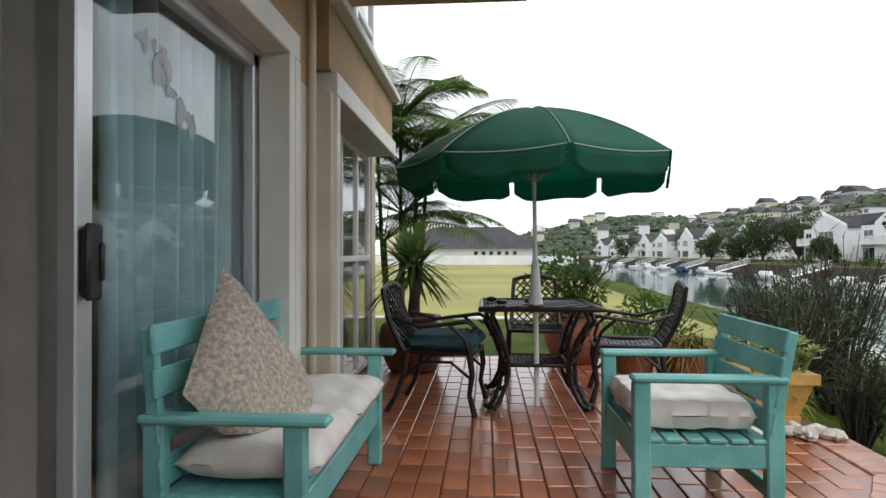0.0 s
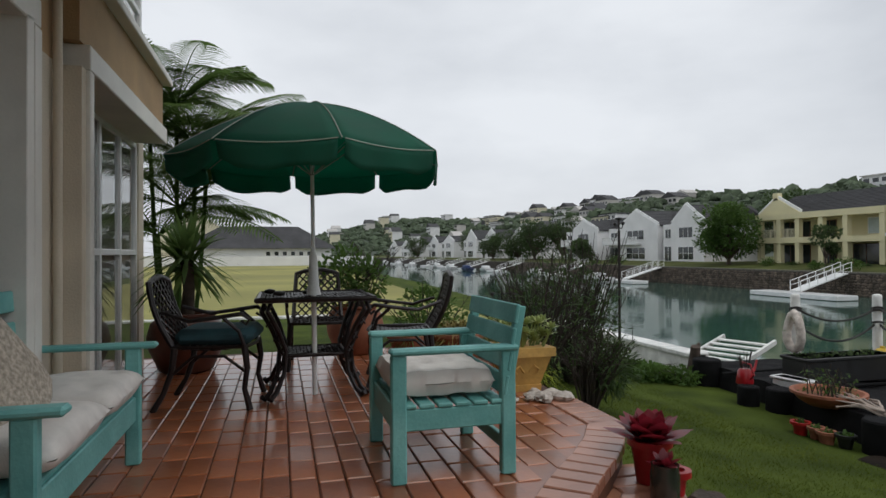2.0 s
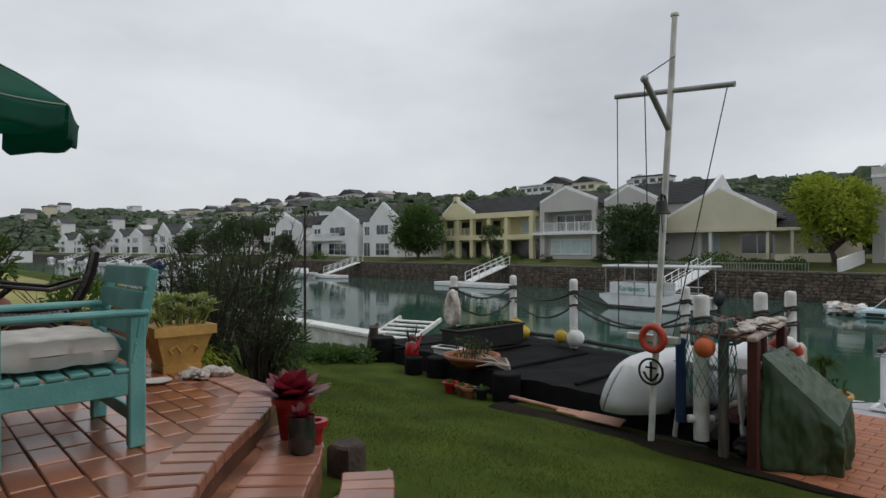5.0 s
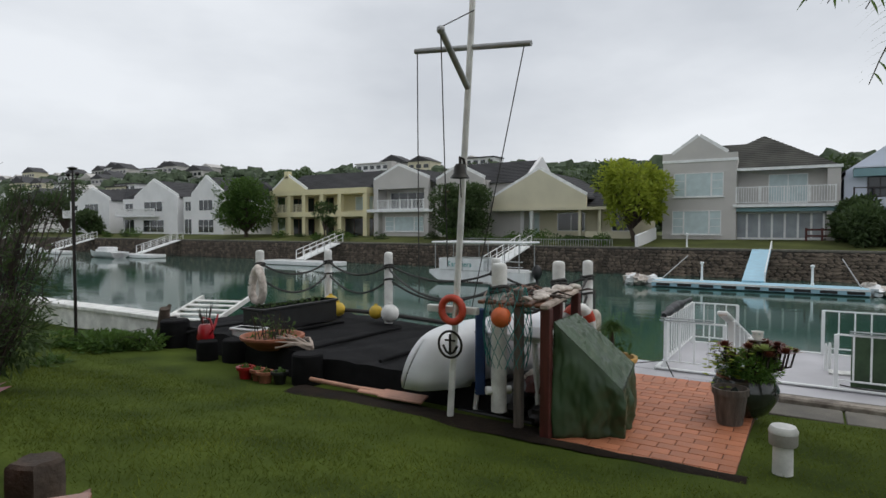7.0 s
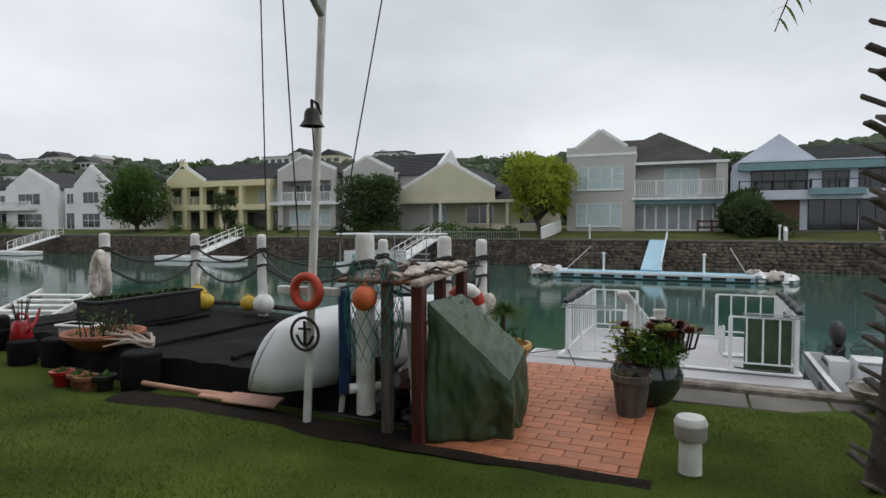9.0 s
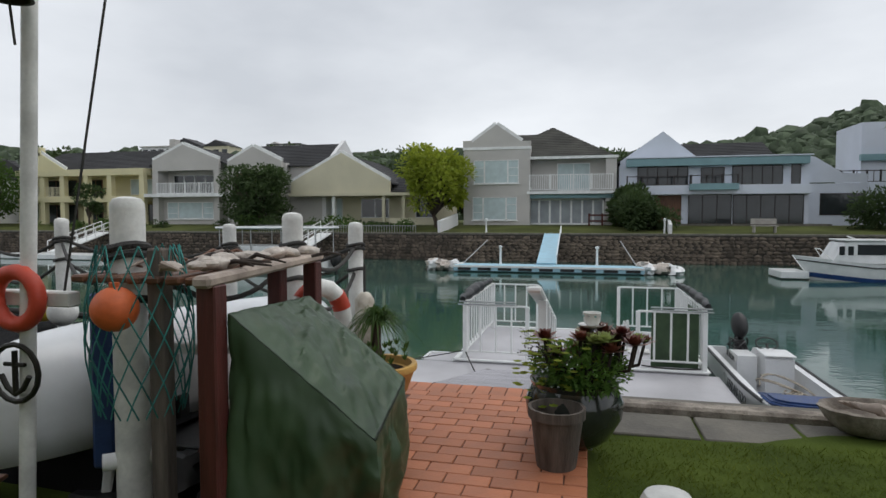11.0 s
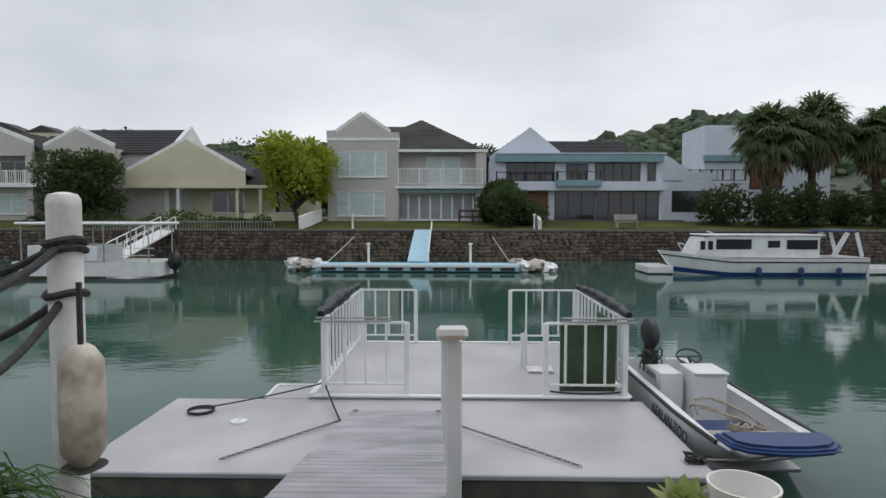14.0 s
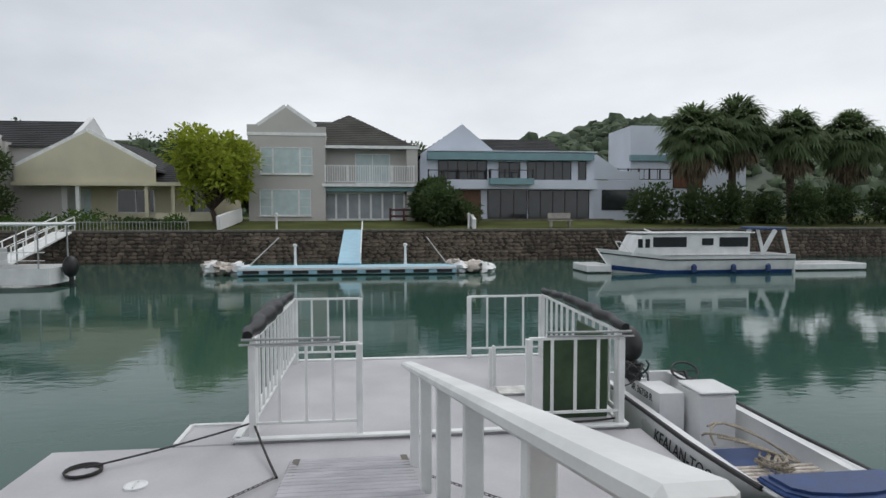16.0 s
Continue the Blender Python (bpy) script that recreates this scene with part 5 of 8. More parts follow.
part("plants", g, M_LEAFD, t)
t = thing("terracotta_bowl", "wide terracotta bowl with straggly succulents", "plant bowl", at=(6.02, 5.25, -0.68))
g = G(True)
g.lathe([(0.20, 0), (0.30, 0.06), (0.36, 0.13), (0.38, 0.13), (0.38, 0.16), (0.34, 0.16), (0.3, 0.11), (0.001, 0.10)], 26)
part("bowl", g, M_TERRA, t)
g = G()
for i in range(22):
    a, l = Rl.uniform(0, 6.28), Rl.uniform(0.12, 0.34)
    b = Vector((Rl.uniform(-0.2, 0.2), Rl.uniform(-0.2, 0.2), 0.11))
    e = b + Vector((0.1 * math.cos(a), 0.1 * math.sin(a), l))
    g.tube([b, b.lerp(e, 0.5) + Vector((0.02, 0, 0.01)), e], [0.008, 0.006, 0.004], 5)
part("stems", g, M_TWIG, t)
g = G()
for i in range(240):
    a = Rl.uniform(0, 6.28)
    r = Rl.uniform(0.02, 0.30)
    z = 0.12 + Rl.random() ** 2 * 0.30 * (1 - r)
    g.leaf((r * math.cos(a), r * math.sin(a), z), (Rl.uniform(-1, 1), Rl.uniform(-1, 1), Rl.uniform(0, 1)), (0, 0, 1), Rl.uniform(0.03, 0.08), 0.025, 0.2)
part("leaves", g, M_LEAFM, t)
t = thing("white_trough", "white plastic trough planter with dark plants", "planter", at=(6.35, 6.05, -0.68), rz=10)
g = G()
g.box(-0.10, -0.22, 0, 0.10, 0.22, 0.13, 0.02)
g.box(-0.12, -0.24, 0.10, 0.12, 0.24, 0.13, 0.008)
part("trough", g, M_HULL, t)
t = thing("red_watering_can", "bright red watering can with dried stems", "watering can", at=(5.95, 6.42, -0.68))
g = G(True)
g.lathe([(0.10, 0), (0.11, 0.02), (0.085, 0.17), (0.06, 0.20), (0.05, 0.2)], 16)
part("body", g, M_REDG, t)
g = G(True)
g.tube([(0.07, 0, 0.06), (0.17, 0.02, 0.18), (0.22, 0.03, 0.30)], [0.025, 0.018, 0.012], 8)
part("spout", g, M_REDG, t)
g = G(True)
g.tube([(0, -0.08, 0.06), (0, -0.16, 0.14), (0, -0.1, 0.27), (0, 0.05, 0.28), (0, 0.06, 0.19)], 0.012, 7)
part("handle", g, M_REDG, t)
g = G()
for i in range(14):
    a = Rl.uniform(0, 6.28)
    g.tube([(0.03 * math.cos(a), 0.03 * math.sin(a), 0.15), (0.09 * math.cos(a), 0.09 * math.sin(a), 0.42 + Rl.uniform(-0.08, 0.06))], [0.005, 0.003], 4)
part("dried_stems", g, M_TWIG, t)
g = G(True)
for i in range(14):
    a = Rl.uniform(-0.5, 0.9)
    g.tube([(0, 0, 0.03 * (i % 3)), (0.22 * math.cos(a), 0.22 * math.sin(a), 0.08 + 0.02 * (i % 4)), (0.42 * math.cos(a + 0.2), 0.42 * math.sin(a + 0.2), 0.05 + Rl.uniform(0, 0.14))], [0.016, 0.014, 0.005], 6)
solo("driftwood_pile", g, M_DRIFT, "heap of bleached driftwood branches on the platform", "driftwood", at=(6.05, 4.62, -0.66), rz=70)
g = G(True)
g.tube([(0, 0, 0), (0.05, 0.02, 0.25), (0.02, -0.05, 0.5)], [0.11, 0.09, 0.07], 10)
g.tube([(0.04, 0.02, 0.28), (0.2, 0.1, 0.52)], [0.06, 0.03], 8)
solo("tree_stump", g, M_BARK, "grey forked tree stump beside the low wall", "stump", at=(6.3, 7.9, -0.92))
for x, y, r, h, m, lab in ((5.50, 5.12, 0.085, 0.14, M_REDG, "small red glazed pot with sprigs"), (5.53, 4.95, 0.075, 0.13, M_TERRA, "small terracotta pot with sprigs"), (5.50, 4.80, 0.085, 0.13, M_TERRA, "small orange pot with sprigs"), (5.56, 4.64, 0.08, 0.14, M_BLACKP, "small dark pot with sprigs")):
    t = pot("small_pot", x, y, lawn_z(x, y), r, h, m, lab)
    g = G()
    for i in range(34):
        g.leaf((Rl.uniform(-0.05, 0.05), Rl.uniform(-0.05, 0.05), h - 0.04), (Rl.uniform(-1, 1), Rl.uniform(-1, 1), Rl.uniform(0.6, 2)), (0, 0, 1), Rl.uniform(0.06, 0.13), 0.03, 0.3)
    part("plant", g, M_LEAFM, t)

# ---------- jetty, ramp and pontoons ----------
def lettering(text, size, m, material, parent=None):
    c = bpy.data.curves.new("lettering", "FONT")
    c.body, c.size, c.extrude, c.align_x = text, size, 0.002, "CENTER"
    c.materials.append(material)
    ob = new("lettering", c)
    ob.matrix_basis = m
    if parent:
        ob.parent = parent
    return ob


ramp = thing("gangway", "grey planked gangway with a heavy white handrail", "gangway")
RA, RB = (7.93, -0.94), (13.35, -2.14)


def ramp_z(x):
    return RA[1] + (RB[1] - RA[1]) * (x - RA[0]) / (RB[0] - RA[0])


n = 44
for i in range(n):
    x = RA[0] + (RB[0] - RA[0]) * (i + 0.5) / n
    t = (i + 0.5) / n
    g = G()
    m = pose(x, 0, ramp_z(x), 0, math.degrees(math.atan2(RA[1] - RB[1], RB[0] - RA[0])), 0)
    g.box(-0.056, 0.53 + 0.16 * t, -0.03, 0.056, 1.46 + 0.36 * t, 0.0, 0.008, m)
    part("plank", g, M_PLANK, ramp)
g = G()
for s in (0, 1):
    a = 0.58 if s == 0 else 1.40
    b = 0.74 if s == 0 else 1.76
    g.beam((RA[0] + 0.05, a, RA[1] - 0.1), (RB[0], b, RB[1] - 0.06), 0.07, 0.12)
part("bearer", g, M_CONCD, ramp)
TA, TB = Vector((8.30, 0.565, -0.182)), Vector((13.3, 0.70, -1.235))
g = G()
d = (TB - TA).normalized()
g.beam(TA, TB, 0.122, 0.055, 0.016)
part("handrail", g, M_WHITE, ramp, "thick white handrail")
for i, t in enumerate((0.16, 0.346, 0.532, 0.72, 0.91)):
    p = TA.lerp(TB, t)
    g = G()
    g.box(p.x - 0.04, p.y - 0.070, ramp_z(p.x) - 0.02, p.x + 0.04, p.y + 0.010, p.z - 0.02, 0.006)
    part("rail_post", g, M_WHITE, ramp)

pont = thing("pontoon", "pale grey floating pontoon deck", "pontoon")
g = G()
g.box(11.63, -1.96, -2.26, 13.96, 4.28, -2.20, 0.012)
part("deck", g, M_DECK, pont)
g = G()
g.box(11.66, -1.92, -2.62, 13.94, 4.25, -2.26)
part("float_tank", g, M_CONCD, pont, "dark float under the deck")
g = G()
g.box(13.96, 2.5, -2.26, 14.55, 3.08, -2.19, 0.01)
part("side_step", g, M_DECK, pont)
g = G()
for a, b in (((13.97, 2.5), (14.55, 2.5)), ((14.55, 2.5), (14.55, 3.08)), ((14.55, 3.08), (13.97, 3.08))):
    g.beam((*a, -2.18), (*b, -2.18), 0.05, 0.03)
part("edge_strip", g, M_WHITE, pont)
pont2 = thing("railed_pontoon", "floating pontoon with white railings on both sides", "pontoon")
g = G()
g.box(13.97, -1.80, -2.24, 17.45, 2.48, -2.165, 0.012)
part("deck", g, M_DECK, pont2)
g = G()
g.box(14.0, -1.78, -2.62, 17.42, 2.45, -2.24)
part("float_tank", g, M_HULL, pont2)
g = G()
for a, b in (((13.98, -1.8), (13.98, 2.48)), ((17.44, -1.8), (17.44, 2.48)), ((13.98, -1.79), (17.44, -1.79)), ((13.98, 2.47), (17.44, 2.47))):
    g.beam((*a, -2.155), (*b, -2.155), 0.09, 0.03, 0.006)
part("edge_strip", g, M_WHITE, pont2, "white edge strip")


def railing(a, b, z0, z1, n, name="railing"):
    a, b = Vector((*a, 0)), Vector((*b, 0))
    r = part(name, G().beam(a + Vector((0, 0, z1)), b + Vector((0, 0, z1)), 0.035, 0.035), M_WHITE, pont2)
    part("lower_rail", G().beam(a + Vector((0, 0, z0 + 0.16)), b + Vector((0, 0, z0 + 0.16)), 0.03, 0.03), M_WHITE, r)
    for i in range(n + 1):
        p = a.lerp(b, i / n)
        w = 0.035 if i in (0, n) else 0.016
        g = G()
        g.box(p.x - w, p.y - w, z0 if i in (0, n) else z0 + 0.16, p.x + w, p.y + w, z1, 0.004)
        part("baluster" if 0 < i < n else "post", g, M_WHITE, r)
    return r


ZD = -2.165
for s, ys, yo, yr in ((1, 1.18, 2.30, 1.27), (-1, -0.68, -1.74, -0.52)):
    railing((14.02, ys), (14.02, yo), ZD, -1.17, 4)
    railing((17.36, yr), (17.36, yo), ZD, -1.14, 4)
    railing((14.11, yo), (17.27, yo), ZD, -1.12, 12)
    g = G(True)
    g.tube([(13.98, yo + 0.1 * s, -1.10), (14.0, ys + 0.2 * s, -1.10)], 0.014, 8)
    g.tube([(13.96, yo + 0.12 * s, -1.15), (14.0, ys + 0.2 * s, -1.14)], 0.012, 8)
    part("conduit", g, M_GALV, pont2)
for s, y in ((1, 2.34), (-1, -1.78)):
    g = G(True)
    g.tube([(14.0 + 3.3 * i / 20, y + 0.03 * math.sin(i * 1.7), -1.06 + 0.05 * math.sin(math.pi * i / 20) + 0.012 * math.sin(i * 2.3)) for i in range(21)], [0.05 + 0.055 * math.sin(math.pi * min(1, i / 14)) * (1 if s > 0 else 0.35) for i in range(21)], 12)
    solo("rolled_cover", g, M_BLACKP, "rolled black boat cover lashed along the railing", "boat cover")
g = G()
g.box(14.3, -1.69, ZD, 15.3, -1.655, -1.2, 0.006)
g.box(14.28, -1.69, ZD, 14.31, -0.92, -1.22, 0.006)
solo("green_screen", g, M_TARP, "dark green canvas screen behind the white railing", "screen")
g = G()
for i in range(5):
    g.box(15.2 + i * 0.07, -1.0, ZD + 0.02, 15.25 + i * 0.07, -0.6, ZD + 0.04, 0.004)
g.box(15.2, -1.0, ZD, 15.55, -0.96, ZD + 0.02)
g.box(15.2, -0.64, ZD, 15.55, -0.6, ZD + 0.02)
solo("slatted_mat", g, M_WPOST, "small slatted step lying on the pontoon", "step")
for i, (x, y) in enumerate(((15.6, -0.55), (15.75, -0.62))):
    g = G(True)
    g.lathe([(0.035, 0), (0.03, 0.5), (0.02, 0.55), (0.0005, 0.56)], 12)
    solo("mooring_peg", g, M_WHITE, "white upright mooring peg", "peg", at=(x, y, ZD))
g = G(True)
g.lathe([(0.10, 0), (0.10, 0.018), (0.085, 0.022), (0.075, 0.012), (0.0005, 0.012)], 24)
g.tube([(-0.07, 0, 0.02), (0, 0, 0.045), (0.07, 0, 0.02)], 0.008, 6)
solo("deck_hatch", g, M_HULL, "round white inspection hatch in the deck", "hatch", at=(13.05, 3.12, -2.20))
g = G(True)
for k in range(3):
    g.tube([(0.13 * math.cos(i * 0.4) * (1 + 0.1 * k), 0.16 * math.sin(i * 0.4), 0.01 + 0.012 * k) for i in range(17)], 0.009, 6)
solo("rope_coil", g, M_ROPE, "coiled mooring rope on the pontoon", "rope", at=(13.4, 3.72, -2.20))
near_rope("mooring_line", (13.4, 3.7, -2.15), (14.05, 2.3, -2.0), 0.02, 0.010, M_ROPE, "thin mooring line along the deck")
near_rope("mooring_line", (14.0, 2.28, -2.02), (13.05, 1.9, -2.18), 0.02, 0.012, M_ROPE, "dark mooring line on the deck")


def chain(name, a, c, sag, label):
    a, c = Vector(a), Vector(c)
    g = G(True)
    n = max(8, int((c - a).length / 0.05))
    for i in range(n):
        t0, t1 = i / n, (i + 1.15) / n
        def f(t):
            return a.lerp(c, t) - Vector((0, 0, sag * 4 * t * (1 - t)))
        p, q = f(t0), f(min(1, t1))
        dd = (q - p)
        side = dd.cross(Vector((0, 0, 1) if i % 2 else (1, 0, 0.3))).normalized() * 0.013
        g.tube([p + side, q + side, q - side, p - side, p + side], 0.004, 4)
    return solo(name, g, M_ROPE, label, "chain")


chain("mooring_chain", (13.05, 1.9, -2.17), (11.9, 2.9, -2.18), 0.0, "dark mooring chain lying across the deck")
chain("mooring_chain", (12.9, 0.55, -2.15), (11.8, -0.7, -2.18), 0.0, "dark mooring chain lying across the deck")
near_rope("mooring_line", (14.05, -0.75, -2.1), (14.1, -1.75, -2.12), 0.03, 0.012, M_ROPE, "dark line tied to the railing")

# small motor boat
boat = thing("motor_boat", "small white open motor boat with a blue bow cushion", "boat", at=(11.78, -2.66, WATER_Z - 0.10))
BL, BW = 4.0, 0.61


def boat_side(u, v):
    """u from the blunt bow to the stern, v from one gunwale under the keel to the other."""
    bow = max(0.0, 1 - u / 0.34)
    a = (v - 0.5) * 2
    k = abs(a)
    w = BW * (1 - 0.10 * bow * bow)
    wc = w * (0.90 - 0.55 * bow * bow)
    keel, chine, gun = -0.14 + 0.42 * bow ** 1.6, 0.08 + 0.26 * bow ** 1.4, 0.50 + 0.04 * bow
    if k < 0.55:
        q = k / 0.55
        y, z = wc * q, keel + (chine - keel) * q
    else:
        q = (k - 0.55) / 0.45
        y, z = wc + (w - wc) * q ** 0.8, chine + (gun - chine) * q
    x = BL * u + 0.42 * bow * (gun - z) / (gun - keel + 0.01)
    return (x, y * (1 if a > 0 else -1), z)


g = G(True)
g.sheet(boat_side, 30, 36)
p = part("hull", g, M_HULL, boat)
p.modifiers.new("shell", "SOLIDIFY").thickness = 0.03
g = G()
g.prism([(-BW, 0.50), (-BW * 0.9, 0.08), (0, -0.14), (BW * 0.9, 0.08), (BW, 0.50), (0.24, 0.50), (0.20, 0.40), (-0.20, 0.40), (-0.24, 0.50)], BL - 0.03, BL + 0.02, "x")
part("transom", g, M_HULL, boat)
for s in (0, 1):
    g = G(True)
    g.tube([Vector(boat_side(0.06 + 0.94 * i / 20, s)) + Vector((0, 0, 0.005)) for i in range(21)], 0.026, 8)
    part("rub_rail", g, M_BLACKP, boat, "dark rubbing strake")
    g = G()
    q = -1 if s == 0 else 1
    g.beam((0.40, q * (BW - 0.075), 0.500), (BL - 0.05, q * (BW - 0.075), 0.495), 0.10, 0.012, 0.003)
    part("side_deck", g, M_HULL, boat)
g = G()
g.box(0.60, -0.50, 0.10, BL - 0.05, 0.50, 0.12)
part("sole", g, M_DECK, boat, "grey floor boards")
g = G()
g.prism([(0.30, -0.55), (0.30, 0.55), (0.02, 0.52), (-0.10, 0.40), (-0.16, 0.14), (-0.16, -0.14), (-0.10, -0.40), (0.02, -0.52)], 0.555, 0.615)
g.prism([(0.26, -0.50), (0.26, 0.50), (0.03, 0.47), (-0.06, 0.36), (-0.11, 0.12), (-0.11, -0.12), (-0.06, -0.36), (0.03, -0.47)], 0.615, 0.640)
cush = part("bow_cushion", g, M_BLUEC, boat, "blue vinyl bow cushion")
g = G(True)
g.tube([(0.31, -0.555, 0.585), (0.02, -0.525, 0.585), (-0.105, -0.405, 0.585), (-0.165, -0.14, 0.585), (-0.165, 0.14, 0.585), (-0.105, 0.405, 0.585), (0.02, 0.525, 0.585), (0.31, 0.555, 0.585)], 0.014, 6)
part("piping", g, M_BLUE, cush)
g = G()
g.box(0.30, -0.50, 0.44, 0.42, 0.50, 0.50, 0.012)
part("fore_deck", g, M_HULL, boat)
for y0 in (-0.47, 0.03):
    g = G()
    g.box(0.58, y0, 0.34, 1.02, y0 + 0.44, 0.375, 0.012)
    st = part("slatted_seat", g, M_HULL, boat, "cream slatted seat board")
    for i in range(6):
        g = G()
        g.box(0.60 + i * 0.07, y0 + 0.02, 0.375, 0.645 + i * 0.07, y0 + 0.42, 0.392, 0.006)
        part("slat", g, M_SHELL, st)
g = G()
g.box(1.12, -0.46, 0.12, 1.75, 0.46, 0.26, 0.03)
part("seat", g, M_BLUEC, boat, "dark blue seat box")
con = part("console", G().prism([(2.10, 0.12), (2.72, 0.12), (2.80, 0.40), (2.62, 0.70), (2.16, 0.74), (2.10, 0.68)], -0.38, 0.04, "y"), M_HULL, boat, "white steering console")
part("console_lip", G().box(2.07, -0.40, 0.735, 2.60, 0.06, 0.765, 0.012), M_HULL, con)
part("side_box", G().prism([(2.35, 0.12), (3.30, 0.12), (3.30, 0.50), (2.95, 0.66), (2.35, 0.68)], 0.10, 0.40, "y"), M_HULL, boat, "white side locker")
part("filler_cap", G(True).ball((2.55, 0.405, 0.34), (0.045, 0.012, 0.045), 12, 8), M_BLACKP, boat)
g = G(True)
cx, cz = 2.86, 0.80
g.tube([(cx + 0.09 * math.sin(i * 0.3925), -0.17 + 0.17 * math.cos(i * 0.3925), cz + 0.09 * math.sin(i * 0.3925)) for i in range(17)], 0.014, 8)
g.tube([(cx, -0.33, cz), (cx, -0.01, cz)], 0.01, 6)
g.tube([(cx, -0.17, cz), (cx - 0.14, -0.17, cz - 0.14)], 0.022, 6)
part("steering_wheel", g, M_BLACKP, boat)
lettering("SR 36758 R", 0.125, Matrix.Translation((2.83, 0.404, 0.53)) @ Euler((radians(90), 0, radians(180))).to_matrix().to_4x4(), M_INK, boat)
lettering("KEALAN-TOO", 0.185, Matrix.Translation((1.45, 0.622, 0.27)) @ Euler((radians(84), 0, radians(180))).to_matrix().to_4x4(), M_INK, boat)
m = Matrix.Translation((BL + 0.10, -0.02, 0.78)) @ Euler((0, radians(32), 0)).to_matrix().to_4x4()
motor = part("outboard", G(True).ball((0, 0, 0.10), (0.17, 0.15, 0.26), 18, 12, m=m.to_3x3().to_4x4()), M_BLACKP, boat, "dark outboard motor tilted up")
motor.matrix_basis = Matrix.Translation((BL + 0.10, -0.02, 0.80))
part("outboard_leg", G(True).tube([(0, 0, -0.1), (0.16, 0, -0.42), (0.36, 0, -0.62)], [0.09, 0.07, 0.05], 10), M_BLACKP, motor)
part("outboard_bracket", G().box(-0.16, -0.09, -0.42, 0.02, 0.11, -0.16, 0.015), M_BLACKP, motor)
g = G(True)
for k in range(6):
    g.tube([(BL - 0.30 + 0.12 * math.sin(i * 0.6 + k), 0.10 + 0.16 * math.cos(i * 0.5 + k * 2), 0.40 + 0.32 * i / 8 + 0.05 * math.sin(i + k)) for i in range(9)], 0.013, 5)
part("cable_bundle", g, M_BLACKP, boat)
for k in range(3):
    g = G(True)
    g.tube([(1.35 + 0.34 * math.sin(i * 0.35 + k), -0.05 + 0.36 * math.cos(i * 0.35 + k * 0.7), 0.46 + 0.10 * math.sin(i * 0.5 + k)) for i in range(16)], 0.013, 6)
    part("hose", g, M_ROPEL, boat, "pale looped hose")
g = G(True)
for k in range(16):
    g.tube([(0.92 + 0.13 * math.sin(k * 2.3 + i * 0.9), -0.02 + 0.12 * math.cos(k * 1.9 + i * 0.8), 0.40 + 0.006 * k) for i in range(6)], 0.010, 5)
part("rope_heap", g, M_ROPEL, boat, "tangled pale rope")
near_rope("bow_line", (11.72, -2.9, -1.93), (11.95, -1.88, -2.15), 0.06, 0.012, M_ROPEL, "pale bow line to the pontoon", n=10)
g = G(True)
for k in range(9):
    g.tube([(0.07 * math.sin(i * 0.8 + k * 1.3), 0.09 * math.cos(i * 0.7 + k * 1.9), 0.012 + 0.008 * k + 0.01 * math.sin(i + k)) for i in range(9)], 0.009, 5)
solo("rope_coil", g, M_ROPE, "knotted bow rope on the pontoon's corner", "rope", at=(11.98, -1.86, -2.20))


# ---------- craft and landing stages across the water ----------
def landing(y, w=6.0, x=38.5, blue=False):
    """A floating stage with a railed gangway up to the quay."""
    t = thing("landing_stage", "white floating landing stage with railed gangway", "landing stage", "landing stages on the far bank", (x, y, WATER_Z))
    g = G()
    g.box(-1.0, -w / 2, 0.02, 1.0, w / 2, 0.38, 0.04)
    part("float_deck", g, M_HULL, t)
    top = FAR_X + 0.3 - x
    g = G()
    g.beam((0.2, 0.6, 0.45), (top, 0.6, 1.86), 1.0, 0.10)
    gw = part("gangway", g, M_WHITE, t)
    for s in (0.12, 1.08):
        g = G()
        g.beam((0.2, s, 1.25), (top, s, 2.66), 0.05, 0.05)
        g.beam((0.2, s, 0.88), (top, s, 2.28), 0.035, 0.035)
        for i in range(7):
            q = i / 6
            g.box(0.2 + (top - 0.2) * q - 0.025, s - 0.025, 0.42 + 1.41 * q, 0.2 + (top - 0.2) * q + 0.025, s + 0.025, 1.27 + 1.41 * q)
        part("rail", g, M_WHITE, gw)
    return t


landing(37.0, 8.0)
landing(61.0, 6.0)
landing(79.0, 6.0)
for y in (103, 122, 139, 158, 180, 205):
    landing(y, 7.0)
for i, (y, c) in enumerate(((64, M_HULL), (84, M_HULL), (110, M_HULL), (116, M_BLUEC), (131, M_HULL), (147, M_HULL), (168, M_HULL), (193, M_HULL), (225, M_HULL))):
    t = thing("moored_boat", "small moored boat under the far quay", "boat", "moored boats", (36.5 + (i % 3), y, WATER_Z))
    g = G(True)
    g.sheet(lambda u, v: (1.0 * (abs(2 * v - 1) ** 0.6) * (1 if v > 0.5 else -1) * (1 - 0.7 * max(0, u - 0.6) / 0.4), -2.6 + 5.2 * u, -0.1 + 0.75 * abs(2 * v - 1) ** 2 + 0.2 * u * u), 12, 10)
    g.add([(-0.9, -2.5, 0.6), (0.9, -2.5, 0.6), (0.7, 1.6, 0.65), (-0.7, 1.6, 0.65)], [(0, 1, 2, 3)])
    part("hull", g, c, t)
    g = G()
    g.box(-0.6, -1.2, 0.6, 0.6, 0.6, 1.15, 0.08)
    part("cabin", g, c, t)

